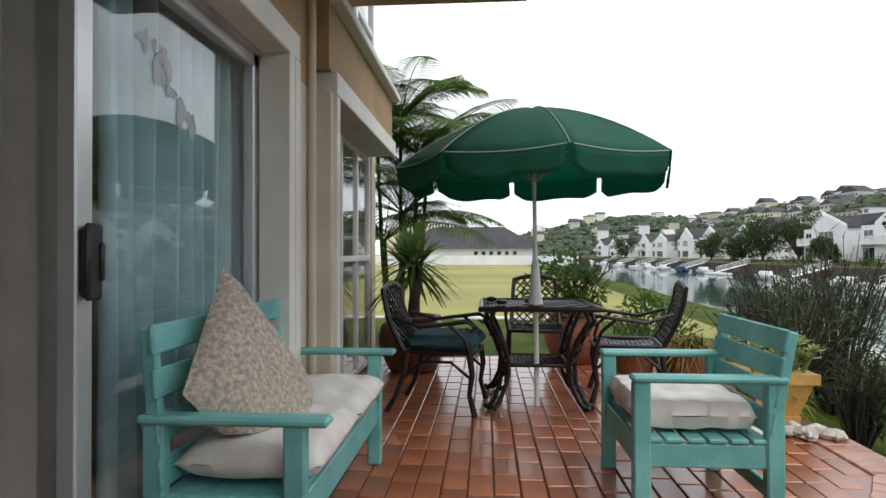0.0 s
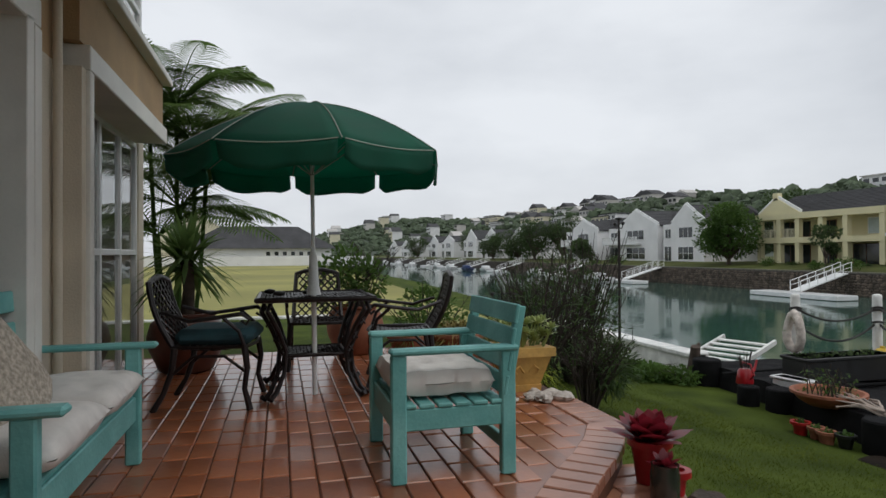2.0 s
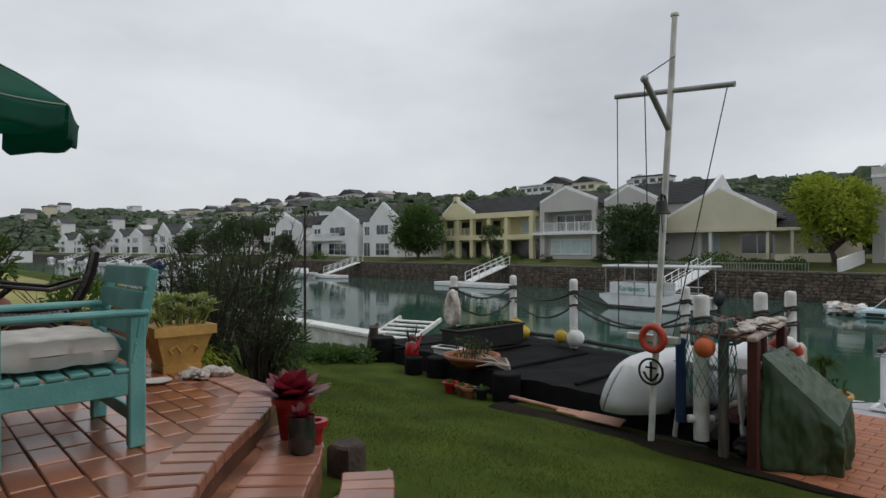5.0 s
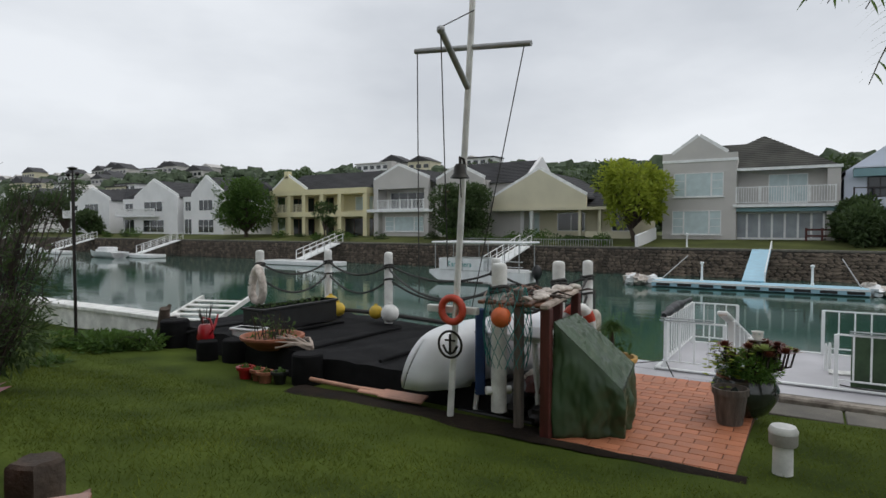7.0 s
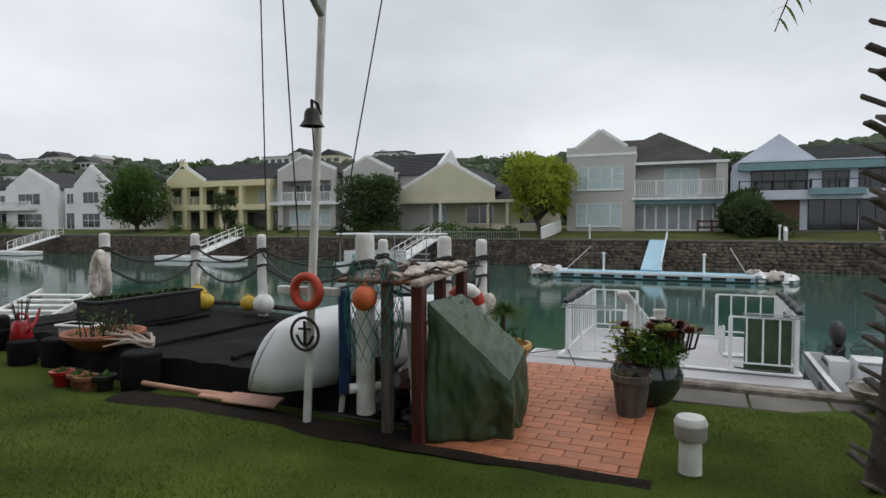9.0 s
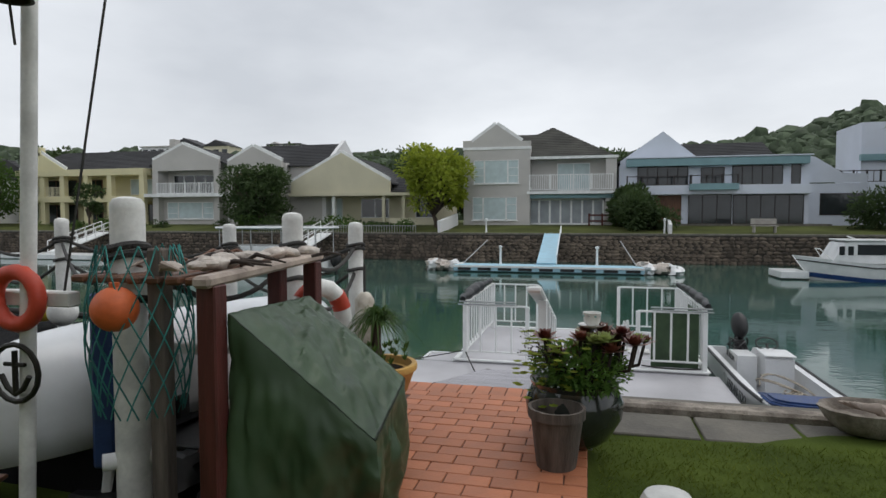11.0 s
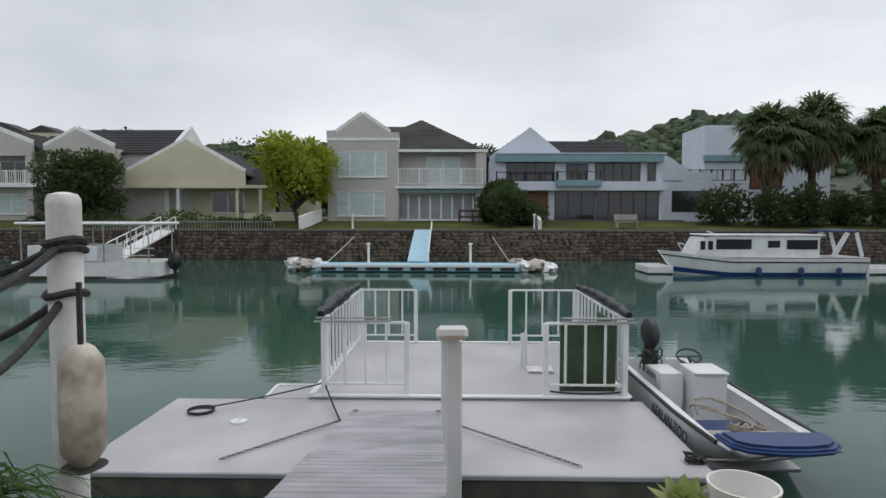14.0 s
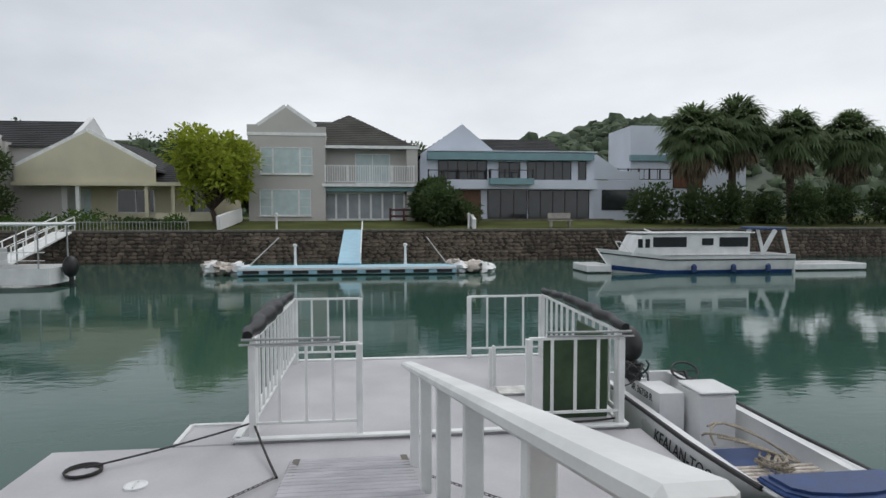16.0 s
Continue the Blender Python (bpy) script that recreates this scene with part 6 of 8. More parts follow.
# dock of the grey house
dock = thing("blue_dock", "pale blue floating dock with white posts", "dock", at=(35.6, 2.3, WATER_Z))
g = G()
g.box(-0.8, -4.9, 0.05, 0.8, 4.9, 0.36, 0.03)
part("deck", g, M_PALEBLUE, dock)
g = G()
for i in range(9):
    g.box(-0.83, -4.7 + i * 1.08, 0.10, -0.79, -4.0 + i * 1.08, 0.24)
part("fender_strip", g, M_BLACKP, dock)
g = G()
g.box(-0.86, -4.9, 0.26, -0.80, 4.9, 0.36)
part("edge", g, M_WHITE, dock)
g = G()
g.beam((0.5, 0.05, 0.42), (7.9, 0.15, 1.86), 1.05, 0.08)
part("gangway", g, M_PALEBLUE, dock)
g = G()
g.beam((0.5, -0.5, 0.9), (7.9, -0.4, 2.4), 0.06, 0.06)
g.box(0.47, -0.53, 0.4, 0.53, -0.47, 0.92)
g.box(7.87, -0.43, 1.86, 7.93, -0.37, 2.42)
part("handrail", g, M_WHITE, dock)
for y in (-2.6, 2.5):
    g = G(True)
    g.lathe([(0.09, 0.36), (0.06, 0.5), (0.055, 1.25), (0.10, 1.28), (0.10, 1.36), (0.0005, 1.4)], 12, (0.3, y, 0))
    part("lamp_post", g, M_WHITE, dock)
for y in (-4.6, 4.6):
    g = G(True)
    g.tube([(0.3, y, 0.36), (5.0, y * 0.87, 1.5)], 0.035, 6)
    part("stay", g, M_GALV, dock)
for y in (7.95, -3.4):
    for k in range(7):
        g = G(True)
        g.ball((0, 0, 0), (0.5, 0.42, 0.28), 12, 8, lump=0.8, seed=k + y)
        solo("dock_float", g, M_HULL if k % 3 else M_SHELL, "grubby white float tied to the dock end", "float", "floats at the dock ends", at=(35.4 + 0.15 * k, y + 0.7 * math.sin(k * 2.4), WATER_Z + 0.22 + 0.1 * math.cos(k)))
for y in (-4.6, 7.0):
    t = thing("bank_light", "white post light on the far lawn edge", "post light", "post lights on the quay", (FAR_X + 0.9, y, -0.62))
    g = G(True)
    g.lathe([(0.12, 0), (0.06, 0.12), (0.055, 0.85), (0.09, 0.9), (0.09, 1.0), (0.0005, 1.06)], 12)
    part("post", g, M_WHITE, t)

# cabin cruiser
cr = thing("cabin_cruiser", "white cabin cruiser with dark windows and blue waterline", "cabin cruiser", at=(34.6, -14.2, WATER_Z))


def cruiser(u, v):
    y = 4.1 - 8.2 * u
    bow = max(0, 1 - u / 0.25)
    w = 1.15 * (1 - bow ** 2 * 0.92)
    a = (v - 0.5) * 2
    return (w * (abs(a) ** 0.4) * (1 if a > 0 else -1), y + 0.95 * bow * abs(a) ** 2.2, -0.3 + 1.12 * abs(a) ** 2.4 + 0.32 * bow * abs(a))


g = G(True)
g.sheet(cruiser, 24, 16)
g.add([(-1.1, 2.4, 0.86), (1.1, 2.4, 0.86), (1.1, -4.1, 0.84), (-1.1, -4.1, 0.84)], [(0, 1, 2, 3)])
g.box(-1.12, -4.14, 0.0, 1.12, -4.08, 0.86)
part("hull", g, M_HULL, cr)
g = G(True)
g.sheet(lambda u, v: tuple(Vector(cruiser(u, 0.225 - 0.07 * v)) + Vector((-0.025, 0, 0))), 24, 2)
part("boot_stripe", g, M_BLUE, cr, "blue waterline stripe")
g = G(True)
g.tube([Vector(cruiser(i / 24, 0.035)) + Vector((-0.02, 0, 0)) for i in range(25)], 0.03, 6)
part("rub_strake", g, M_BLACKP, cr, "dark rubbing strake")
g = G()
g.prism([(-2.0, 0.84), (3.7, 0.84), (3.2, 1.75), (2.9, 1.82), (-2.0, 1.86)], -0.9, 0.9, "x")
cab = part("cabin", g, M_HULL, cr)
g = G()
g.box(-1.0, -2.2, 1.84, 1.0, 3.2, 1.90, 0.02)
part("cabin_roof", g, M_HULL, cab)
for a, b, z0, z1 in ((1.1, 2.7, 1.22, 1.68), (-0.2, 0.35, 1.3, 1.62), (-1.9, -0.5, 1.22, 1.66)):
    g = G()
    g.box(-0.93, a, z0, -0.89, b, z1, 0.01)
    part("cabin_window", g, M_PANE, cab)
for a in (2.85, 3.2):
    g = G()
    g.box(-0.92, a, 1.2, -0.88, a + 0.22, 1.6, 0.01)
    part("cabin_window", g, M_PANE, cab)
g = G()
g.beam((-0.95, -2.6, 0.9), (-0.95, -3.2, 2.0), 0.06, 0.22)
g.beam((0.95, -2.6, 0.9), (0.95, -3.2, 2.0), 0.06, 0.22)
g.beam((-0.95, -3.9, 0.9), (-0.95, -3.6, 2.0), 0.06, 0.16)
g.beam((0.95, -3.9, 0.9), (0.95, -3.6, 2.0), 0.06, 0.16)
part("arch", g, M_HULL, cr, "white radar arch")
g = G()
g.box(-1.0, -3.8, 2.0, 1.0, -2.7, 2.12, 0.04)
part("bimini", g, M_BLUEC, cr, "blue bimini top")
g = G(True)
g.tube([(-0.6, 3.6, 0.95), (-0.3, 4.0, 1.45), (0.3, 4.0, 1.45), (0.6, 3.6, 0.95)], 0.025, 6)
g.tube([(-0.8, 2.6, 1.86), (-0.8, 3.1, 2.05)], 0.03, 6)
part("bow_rail", g, M_WHITE, cr)
for y in (0.9, -1.0, -2.7):
    g = G(True)
    g.lathe([(0.03, 0), (0.12, 0.08), (0.12, 0.36), (0.03, 0.44)], 10, (-1.25, y, 0.02))
    part("fender", g, M_BLUEC, cr)
g = G()
g.box(-1.0, 4.4, 0.05, 1.0, 5.6, 0.38, 0.03)
g.box(-1.0, -8.5, 0.05, 1.0, -4.6, 0.34, 0.03)
ob = solo("grey_float", g, M_HULL, "white floating stage behind the cruiser", "landing stage", at=(35.3, -14.2, WATER_Z))

# canopied white boat
kb = thing("canopy_boat", "white pontoon boat with flat canopy and teal lettering", "pontoon boat", at=(31.9, 15.9, WATER_Z))
g = G()
g.prism([(-2.9, 0.15), (2.7, 0.15), (3.3, 0.55), (3.3, 0.75), (-2.9, 0.75)], -0.95, 0.95, "x")
part("hull", g, M_HULL, kb)
g = G()
g.box(-1.0, -0.4, 0.75, 1.0, 2.6, 1.45, 0.04)
part("deckhouse", g, M_HULL, kb)
g = G()
g.box(-1.2, -2.9, 2.32, 1.2, 3.0, 2.44, 0.05)
part("canopy", g, M_HULL, kb, "flat white canopy")
for y in (-2.6, -0.7, 1.0, 2.8):
    for x in (-1.05, 1.05):
        g = G(True)
        g.tube([(x, y, 0.75), (x, y, 2.34)], 0.03, 7)
        part("stanchion", g, M_GALV, kb)
g = G()
g.beam((-1.0, -2.8, 1.35), (-1.0, -0.4, 1.35), 0.04, 0.04)
g.beam((-1.0, -2.8, 1.05), (-1.0, -0.4, 1.05), 0.03, 0.03)
part("rail", g, M_WHITE, kb)
g = G(True)
g.ball((0, -3.2, 0.75), (0.3, 0.28, 0.42), 12, 8)
g.tube([(0, -3.2, 0.6), (0, -3.25, -0.3)], 0.09, 8)
part("outboard", g, M_BLACKP, kb)
lettering("Karibeera", 0.42, Matrix.Translation((-1.03, 1.2, 0.98)) @ Euler((radians(90), 0, radians(-90))).to_matrix().to_4x4(), M_TEALINK, kb)
landing(18.0, 4.0, 37.5)

# ---------- houses across the canal ----------
HX = 50.0


def opening(parent, y0, y1, z0, z1, x=HX, cols=2, rows=1, glass=M_PANE, frame_m=M_WHITE, name="window", bar=0.06):
    """A framed opening on a wall that faces -x."""
    y0, y1, z0, z1 = min(y0, y1), max(y0, y1), min(z0, z1), max(z0, z1)
    g = G()
    g.box(x - 0.05, y0, z0, x + 0.03, y0 + bar, z1)
    g.box(x - 0.05, y1 - bar, z0, x + 0.03, y1, z1)
    g.box(x - 0.05, y0, z0, x + 0.03, y1, z0 + bar)
    g.box(x - 0.05, y0, z1 - bar, x + 0.03, y1, z1)
    for i in range(1, cols):
        y = y0 + (y1 - y0) * i / cols
        g.box(x - 0.045, y - bar / 2, z0, x + 0.03, y + bar / 2, z1)
    for i in range(1, rows):
        z = z0 + (z1 - z0) * i / rows
        g.box(x - 0.04, y0, z - bar / 3, x + 0.03, y1, z + bar / 3)
    f = part(name, g, frame_m, parent)
    g = G()
    g.box(x - 0.02, y0 + 0.02, z0 + 0.02, x - 0.012, y1 - 0.02, z1 - 0.02)
    part("pane", g, glass, f)
    return f


def casement(parent, y0, y1, z0, z1, x=HX):
    """A blind-covered middle light between two narrow three-part lights."""
    y0, y1, z0, z1 = min(y0, y1), max(y0, y1), min(z0, z1), max(z0, z1)
    w = (y1 - y0) * 0.24
    opening(parent, y0 + w, y1 - w, z0, z1, x, 1, 1, M_BLIND)
    opening(parent, y0, y0 + w, z0, z1, x, 1, 3, M_BLIND)
    opening(parent, y1 - w, y1, z0, z1, x, 1, 3, M_BLIND)
    g = G()
    g.box(x - 0.12, y0 - 0.08, z0 - 0.09, x + 0.02, y1 + 0.08, z0 - 0.005, 0.01)
    part("sill", g, M_WHITE, parent)


def balustrade(parent, y0, y1, z0, z1, x, material=M_WHITE, step=0.16, r=0.022, posts=4):
    y0, y1, z0, z1 = min(y0, y1), max(y0, y1), min(z0, z1), max(z0, z1)
    g = G()
    g.box(x - 0.03, y0, z1 - 0.06, x + 0.03, y1, z1)
    g.box(x - 0.02, y0, z0, x + 0.02, y1, z0 + 0.05)
    n = max(2, int((y1 - y0) / step))
    for i in range(n + 1):
        y = y0 + (y1 - y0) * i / n
        g.box(x - r, y - r, z0, x + r, y + r, z1 - 0.02)
    for i in range(posts + 1):
        y = y0 + (y1 - y0) * i / posts
        g.box(x - 0.05, y - 0.05, z0, x + 0.05, y + 0.05, z1 + 0.03)
    return part("balustrade", g, material, parent)


def gable_wall(parent, y0, y1, z0, z1, ya, za, material, x=HX, th=0.35, coping=M_WHITE):
    """A front wall with a gable over it, coped along the slopes."""
    g = G()
    g.prism([(y0, z0), (y1, z0), (y1, z1), (ya, za), (y0, z1)], x, x + th, "x")
    w = part("wall", g, material, parent)
    if coping:
        g = G()
        for a, b in (((y0, z1), (ya, za)), ((ya, za), (y1, z1))):
            g.beam((x + th / 2, a[0], a[1] + 0.04), (x + th / 2, b[0], b[1] + 0.04), th + 0.12, 0.14, 0.01, (1, 0, 0))
        part("coping", g, coping, parent)
    return w


def gable_roof(parent, y0, y1, z1, ya, za, x0, x1, material=M_ROOF, over=0.25):
    g = G()
    sl = [(y0 - over, z1 - 0.12), (ya, za - 0.02), (y1 + over, z1 - 0.12), (y1 + over, z1 - 0.28), (ya, za - 0.2), (y0 - over, z1 - 0.28)]
    g.prism(sl, x0, x1, "x")
    n = 9
    for i in range(n):
        for s in (0, 1):
            t = (i + 0.5) / n
            ye = (y0 - over) if s == 0 else (y1 + over)
            y, z = ye + (ya - ye) * t, z1 - 0.12 + (za - 0.02 - z1 + 0.12) * t
            g.box(x0, y - 0.03, z, x1, y + 0.03, z + 0.045)
    return part("roof", g, material, parent)


def ridge_roof(parent, y0, y1, z1, zr, x0, x1, material=M_ROOF, hip=0.0):
    """A roof whose ridge runs along y, with courses."""
    g = G()
    xm = (x0 + x1) / 2
    g.add([(x0, y0, z1), (x0, y1, z1), (x1, y1, z1), (x1, y0, z1), (xm, y0 + hip, zr), (xm, y1 - hip, zr)],
          [(0, 1, 5, 4), (2, 3, 4, 5), (0, 4, 3), (1, 2, 5), (0, 3, 2, 1)])
    n = max(5, int((zr - z1) / 0.16))
    for i in range(n):
        t = (i + 0.3) / n
        g.box(x0 + (xm - x0) * t - 0.03, y0 + hip * t, z1 + (zr - z1) * t, x0 + (xm - x0) * t + 0.05, y1 - hip * t, z1 + (zr - z1) * t + 0.05)
    return part("roof", g, material, parent)


def block(parent, y0, y1, z0, z1, x0, x1, material, name="wall"):
    g = G()
    g.box(x0, min(y0, y1), z0, x1, max(y0, y1), z1)
    return part(name, g, material, parent)


# grey house with the bifold doors
h = thing("house_bifold", "pale grey two-storey house with white balcony and folding doors", "house")
block(h, 9.78, 4.58, -0.4, 5.85, HX + 0.3, 58, M_HGREY)
gable_wall(h, 5.24, 9.13, 5.85, 6.34, 7.20, 7.69, M_HGREY, HX + 0.02, 0.3)
block(h, 9.78, 4.58, -0.4, 5.85, HX, HX + 0.3, M_HGREY)
block(h, 9.83, 4.50, 5.76, 5.97, HX - 0.05, HX + 0.35, M_WHITE, "band")
block(h, 9.83, 9.13, 5.97, 6.50, HX, HX + 0.4, M_HGREY, "parapet")
block(h, 5.28, 4.54, 5.97, 6.38, HX, HX + 0.4, M_HGREY, "parapet")
casement(h, 8.96, 5.44, 3.14, 4.95)
casement(h, 9.05, 5.57, 0.28, 2.08)
block(h, 4.58, -1.85, -0.4, 5.03, HX + 1.3, 58, M_HGREY)
block(h, -1.07, -1.85, -0.4, 5.03, HX + 0.2, HX + 1.3, M_HGREY)
ridge_roof(h, -1.97, 8.30, 5.03, 8.05, HX + 0.3, 60, M_ROOFB, 5.1)
ridge_roof(h, 2.40, 9.00, 5.01, 7.52, HX + 0.35, 59.9, M_ROOFB, 1.6)
block(h, 4.58, -1.97, 4.95, 5.15, HX + 0.1, HX + 0.35, M_WHITE, "gutter")
block(h, 4.79, -1.81, 2.28, 2.49, HX - 0.2, HX + 1.4, M_WHITE, "balcony_slab")
block(h, 4.58, -1.77, 1.96, 2.24, HX + 0.1, HX + 0.4, M_HTEAL, "awning_box")
balustrade(h, 4.58, -1.56, 2.61, 3.76, HX)
opening(h, 2.58, 0.08, 2.57, 4.70, HX + 1.3, 2, 1, M_BLIND)
opening(h, 4.75, -0.99, -0.08, 1.96, HX + 0.95, 7, 1, M_GREYCUR, M_WHITE, "folding_door", 0.14)
g = G()
g.beam((HX - 0.6, 0.16, 0.65), (HX - 0.6, -1.85, 0.65), 0.1, 0.13)
g.beam((HX - 0.6, 0.16, 0.22), (HX - 0.6, -1.85, 0.22), 0.1, 0.13)
for yy in (0.12, -0.82, -1.81):
    g.box(HX - 0.67, yy - 0.07, -0.3, HX - 0.53, yy + 0.07, 0.78)
solo("garden_fence", g, M_REDW, "short dark red timber fence on the far lawn", "fence")

# blue-white modern house
h = thing("house_modern", "bluish white modern house with teal fascia and glass balconies", "house")
block(h, -2.05, -14.96, -0.3, 4.33, HX + 0.8, 60, M_HBLUE)
gable_wall(h, -7.83, -2.14, 4.33, 4.74, -5.17, 6.91, M_HBLUE, HX + 1.2, 0.4, None)
gable_roof(h, -7.83, -2.14, 4.78, -5.17, 6.87, HX + 1.6, 60, M_ROOF)
ridge_roof(h, -13.36, -6.56, 4.78, 6.55, HX + 2.5, 61, M_ROOF)
block(h, -14.75, -2.54, 4.25, 4.78, HX + 0.1, HX + 0.9, M_HTEAL, "fascia")
block(h, -14.96, -2.54, 4.82, 4.90, HX + 0.05, HX + 1.0, M_HBLUE, "fascia_cap")
opening(h, -3.36, -6.93, 2.86, 4.25, HX + 0.79, 5, 1, M_PANE, M_IRON)
opening(h, -7.79, -9.39, 2.86, 4.13, HX + 0.79, 2, 1, M_PANE, M_IRON)
opening(h, -9.92, -13.24, 2.82, 4.21, HX + 0.79, 5, 1, M_PANE, M_IRON)
opening(h, -13.77, -14.38, 2.69, 4.29, HX + 0.79, 1, 1, M_PANE, M_IRON)
block(h, -2.54, -14.96, 2.16, 2.82, HX + 0.0, HX + 0.85, M_HBLUE, "floor_band")
balustrade(h, -2.59, -6.97, 2.82, 3.51, HX + 0.05, M_IRON, 1.0, 0.02, 4)
balustrade(h, -6.97, -10.04, 2.82, 3.51, HX - 0.4, M_IRON, 1.0, 0.02, 3)
block(h, -6.89, -10.12, 2.45, 2.90, HX - 0.5, HX + 0.1, M_HTEAL, "canopy_beam")
opening(h, -4.59, -6.48, 0.0, 2.12, HX + 0.79, 3, 1, M_WOODD, M_WOODD, "timber_door")
opening(h, -6.97, -9.92, 0.0, 2.45, HX + 0.79, 3, 1, M_PANE, M_IRON, "glass_door")
opening(h, -10.00, -14.63, 0.0, 2.12, HX + 0.79, 5, 1, M_PANE, M_IRON, "glass_door")
block(h, -4.10, -15.98, -0.3, 0.02, HX - 0.6, HX + 0.8, M_CONCD, "terrace")
block(h, -14.96, -19.05, -0.3, 2.90, HX + 1.6, 60, M_HBLUE, "wing_wall")
g = G()
g.prism([(-18.85, 2.98), (-14.96, 2.98), (-14.96, 4.95), (-15.57, 4.78), (-17.29, 3.63), (-18.85, 3.55)], HX + 1.55, HX + 1.9, "x")
part("wing_gable", g, M_HBLUE, h)
g = G()
g.add([(HX + 1.8, -15.24, 4.82), (HX + 1.8, -17.37, 3.72), (HX + 7, -19.46, 3.80), (HX + 7, -18.03, 4.82)], [(0, 1, 2, 3)])
part("wing_roof", g, M_ROOF, h)
opening(h, -15.90, -18.77, 0.64, 2.20, HX + 1.59, 1, 1, M_PANE, M_IRON)
balustrade(h, -17.17, -21.39, 2.98, 3.80, HX + 1.7, M_IRON, 1.0, 0.02, 5)
block(h, -20.5, -31.0, -0.3, 7.9, HX + 7, 62, M_HBLUE, "tower_wall")
block(h, -20.4, -31.0, 4.9, 5.4, HX + 6.7, HX + 7.1, M_HTEAL, "fascia")
opening(h, -24.3, -27.0, 2.6, 4.9, HX + 6.98, 2, 1, M_WOODD, M_IRON)

# low cream house
h = thing("house_low", "low cream house with a wide gable over a porch", "house")
block(h, 24.73, 12.49, -0.3, 2.73, HX + 2.2, 60, M_HCREAM)
gable_wall(h, 15.93, 24.73, 2.45, 3.47, 20.15, 5.85, M_HCREAM, HX, 0.3)
gable_roof(h, 15.93, 24.73, 3.51, 20.15, 5.81, HX + 0.3, 60, M_ROOF, 0.1)
ridge_roof(h, 12.28, 17.20, 2.61, 5.19, HX + 0.6, 62, M_ROOF, 2.0)
block(h, 24.86, 12.49, 2.28, 2.53, HX - 0.25, HX + 2.3, M_HCREAM, "porch_roof")
for yy in (20.84, 16.46, 14.74):
    g = G()
    g.box(HX - 0.05, yy - 0.12, -0.2, HX + 0.18, yy + 0.12, 2.32)
    part("porch_post", g, M_HCREAM if yy != 20.84 else M_WHITE, h)
opening(h, 23.14, 20.97, -0.1, 2.16, HX + 2.19, 4, 1, M_BLIND, M_ALU, "glass_door")
opening(h, 19.25, 16.71, 0.48, 2.12, HX + 2.19, 2, 1, M_PANE, M_ALU)
opening(h, 14.37, 12.69, 0.48, 2.16, HX + 2.19, 1, 1, M_PANE, M_ALU)
block(h, 15.97, 12.28, -0.3, 0.48, HX - 0.02, HX + 0.2, M_HCREAM, "porch_wall")

# grey gabled house behind the dark tree
h = thing("house_grey_gable", "grey two-storey house with stepped gable and slate roof", "house")
block(h, 25.4, 31.0, -0.3, 5.2, HX + 0.35, 58, M_HGREY)
gable_wall(h, 25.6, 30.8, -0.3, 5.3, 28.3, 6.6, M_HGREY, HX)
opening(h, 26.5, 30.0, 3.0, 4.4, HX, 1, 1, M_WOODD, M_WHITE)
ridge_roof(h, 22.3, 31.6, 4.9, 7.3, HX + 0.6, 60, M_ROOF)
g = G()
g.prism([(HX + 1.0, -0.3), (HX + 9.6, -0.3), (HX + 9.6, 4.9), (HX + 5.3, 7.6), (HX + 1.0, 4.9)], 22.0, 22.35, "y")
part("end_wall", g, M_HWHITE, h)
opening(h, 23.4, 24.8, 2.2, 4.0, HX + 0.98, 1, 1, M_PANE, M_WHITE)
block(h, 22.35, 25.4, -0.3, 4.9, HX + 1.0, 58, M_HGREY)

# grey house with the white balcony
h = thing("house_white_balcony", "grey gabled house with a white railed balcony", "house")
block(h, 31.2, 39.0, -0.3, 5.4, HX + 1.6, 60, M_HGREY)
gable_wall(h, 31.8, 38.6, 4.7, 5.6, 35.4, 7.0, M_HGREY, HX + 0.2)
block(h, 31.8, 32.3, -0.3, 4.7, HX + 0.2, HX + 1.6, M_HGREY)
block(h, 38.0, 38.6, -0.3, 4.7, HX + 0.2, HX + 1.6, M_HGREY)
block(h, 31.0, 39.2, 2.35, 2.65, HX - 0.2, HX + 1.8, M_WHITE, "balcony_slab")
balustrade(h, 32.3, 38.0, 2.65, 3.6, HX + 0.1)
opening(h, 33.0, 37.4, 2.7, 4.4, HX + 1.59, 4, 1, M_PANE)
casement(h, 32.8, 37.6, 0.4, 1.9, HX + 0.9)
block(h, 32.3, 38.0, -0.3, 2.35, HX + 0.9, HX + 1.2, M_HGREY)
gable_roof(h, 31.4, 39.0, 5.4, 35.4, 7.0, HX + 0.5, 60, M_ROOF)
block(h, 38.7, 39.3, 5.0, 8.0, 53.5, 54.3, M_HGREY, "chimney")

# yellow house
h = thing("house_yellow", "pale yellow house with pillared porches on two floors", "house")
block(h, 39.4, 54.0, -0.3, 5.0, HX + 2.6, 61, M_HYELL)
gable_wall(h, 48.2, 53.6, 4.5, 5.0, 51.2, 6.7, M_HYELL, HX + 0.2)
for yy in (39.7, 43.2, 45.8, 48.5, 50.8, 53.4):
    g = G()
    g.box(HX + 0.1, yy - 0.25, -0.4, HX + 0.6, yy + 0.25, 4.7)
    part("pillar", g, M_HYELL, h)
block(h, 39.4, 53.8, 4.4, 5.0, HX, HX + 2.8, M_HYELL, "porch_beam")
block(h, 39.4, 53.8, 1.95, 2.5, HX + 0.05, HX + 2.8, M_HYELL, "balcony_slab")
balustrade(h, 48.7, 53.2, 2.5, 3.4, HX + 0.3, M_HCREAM)
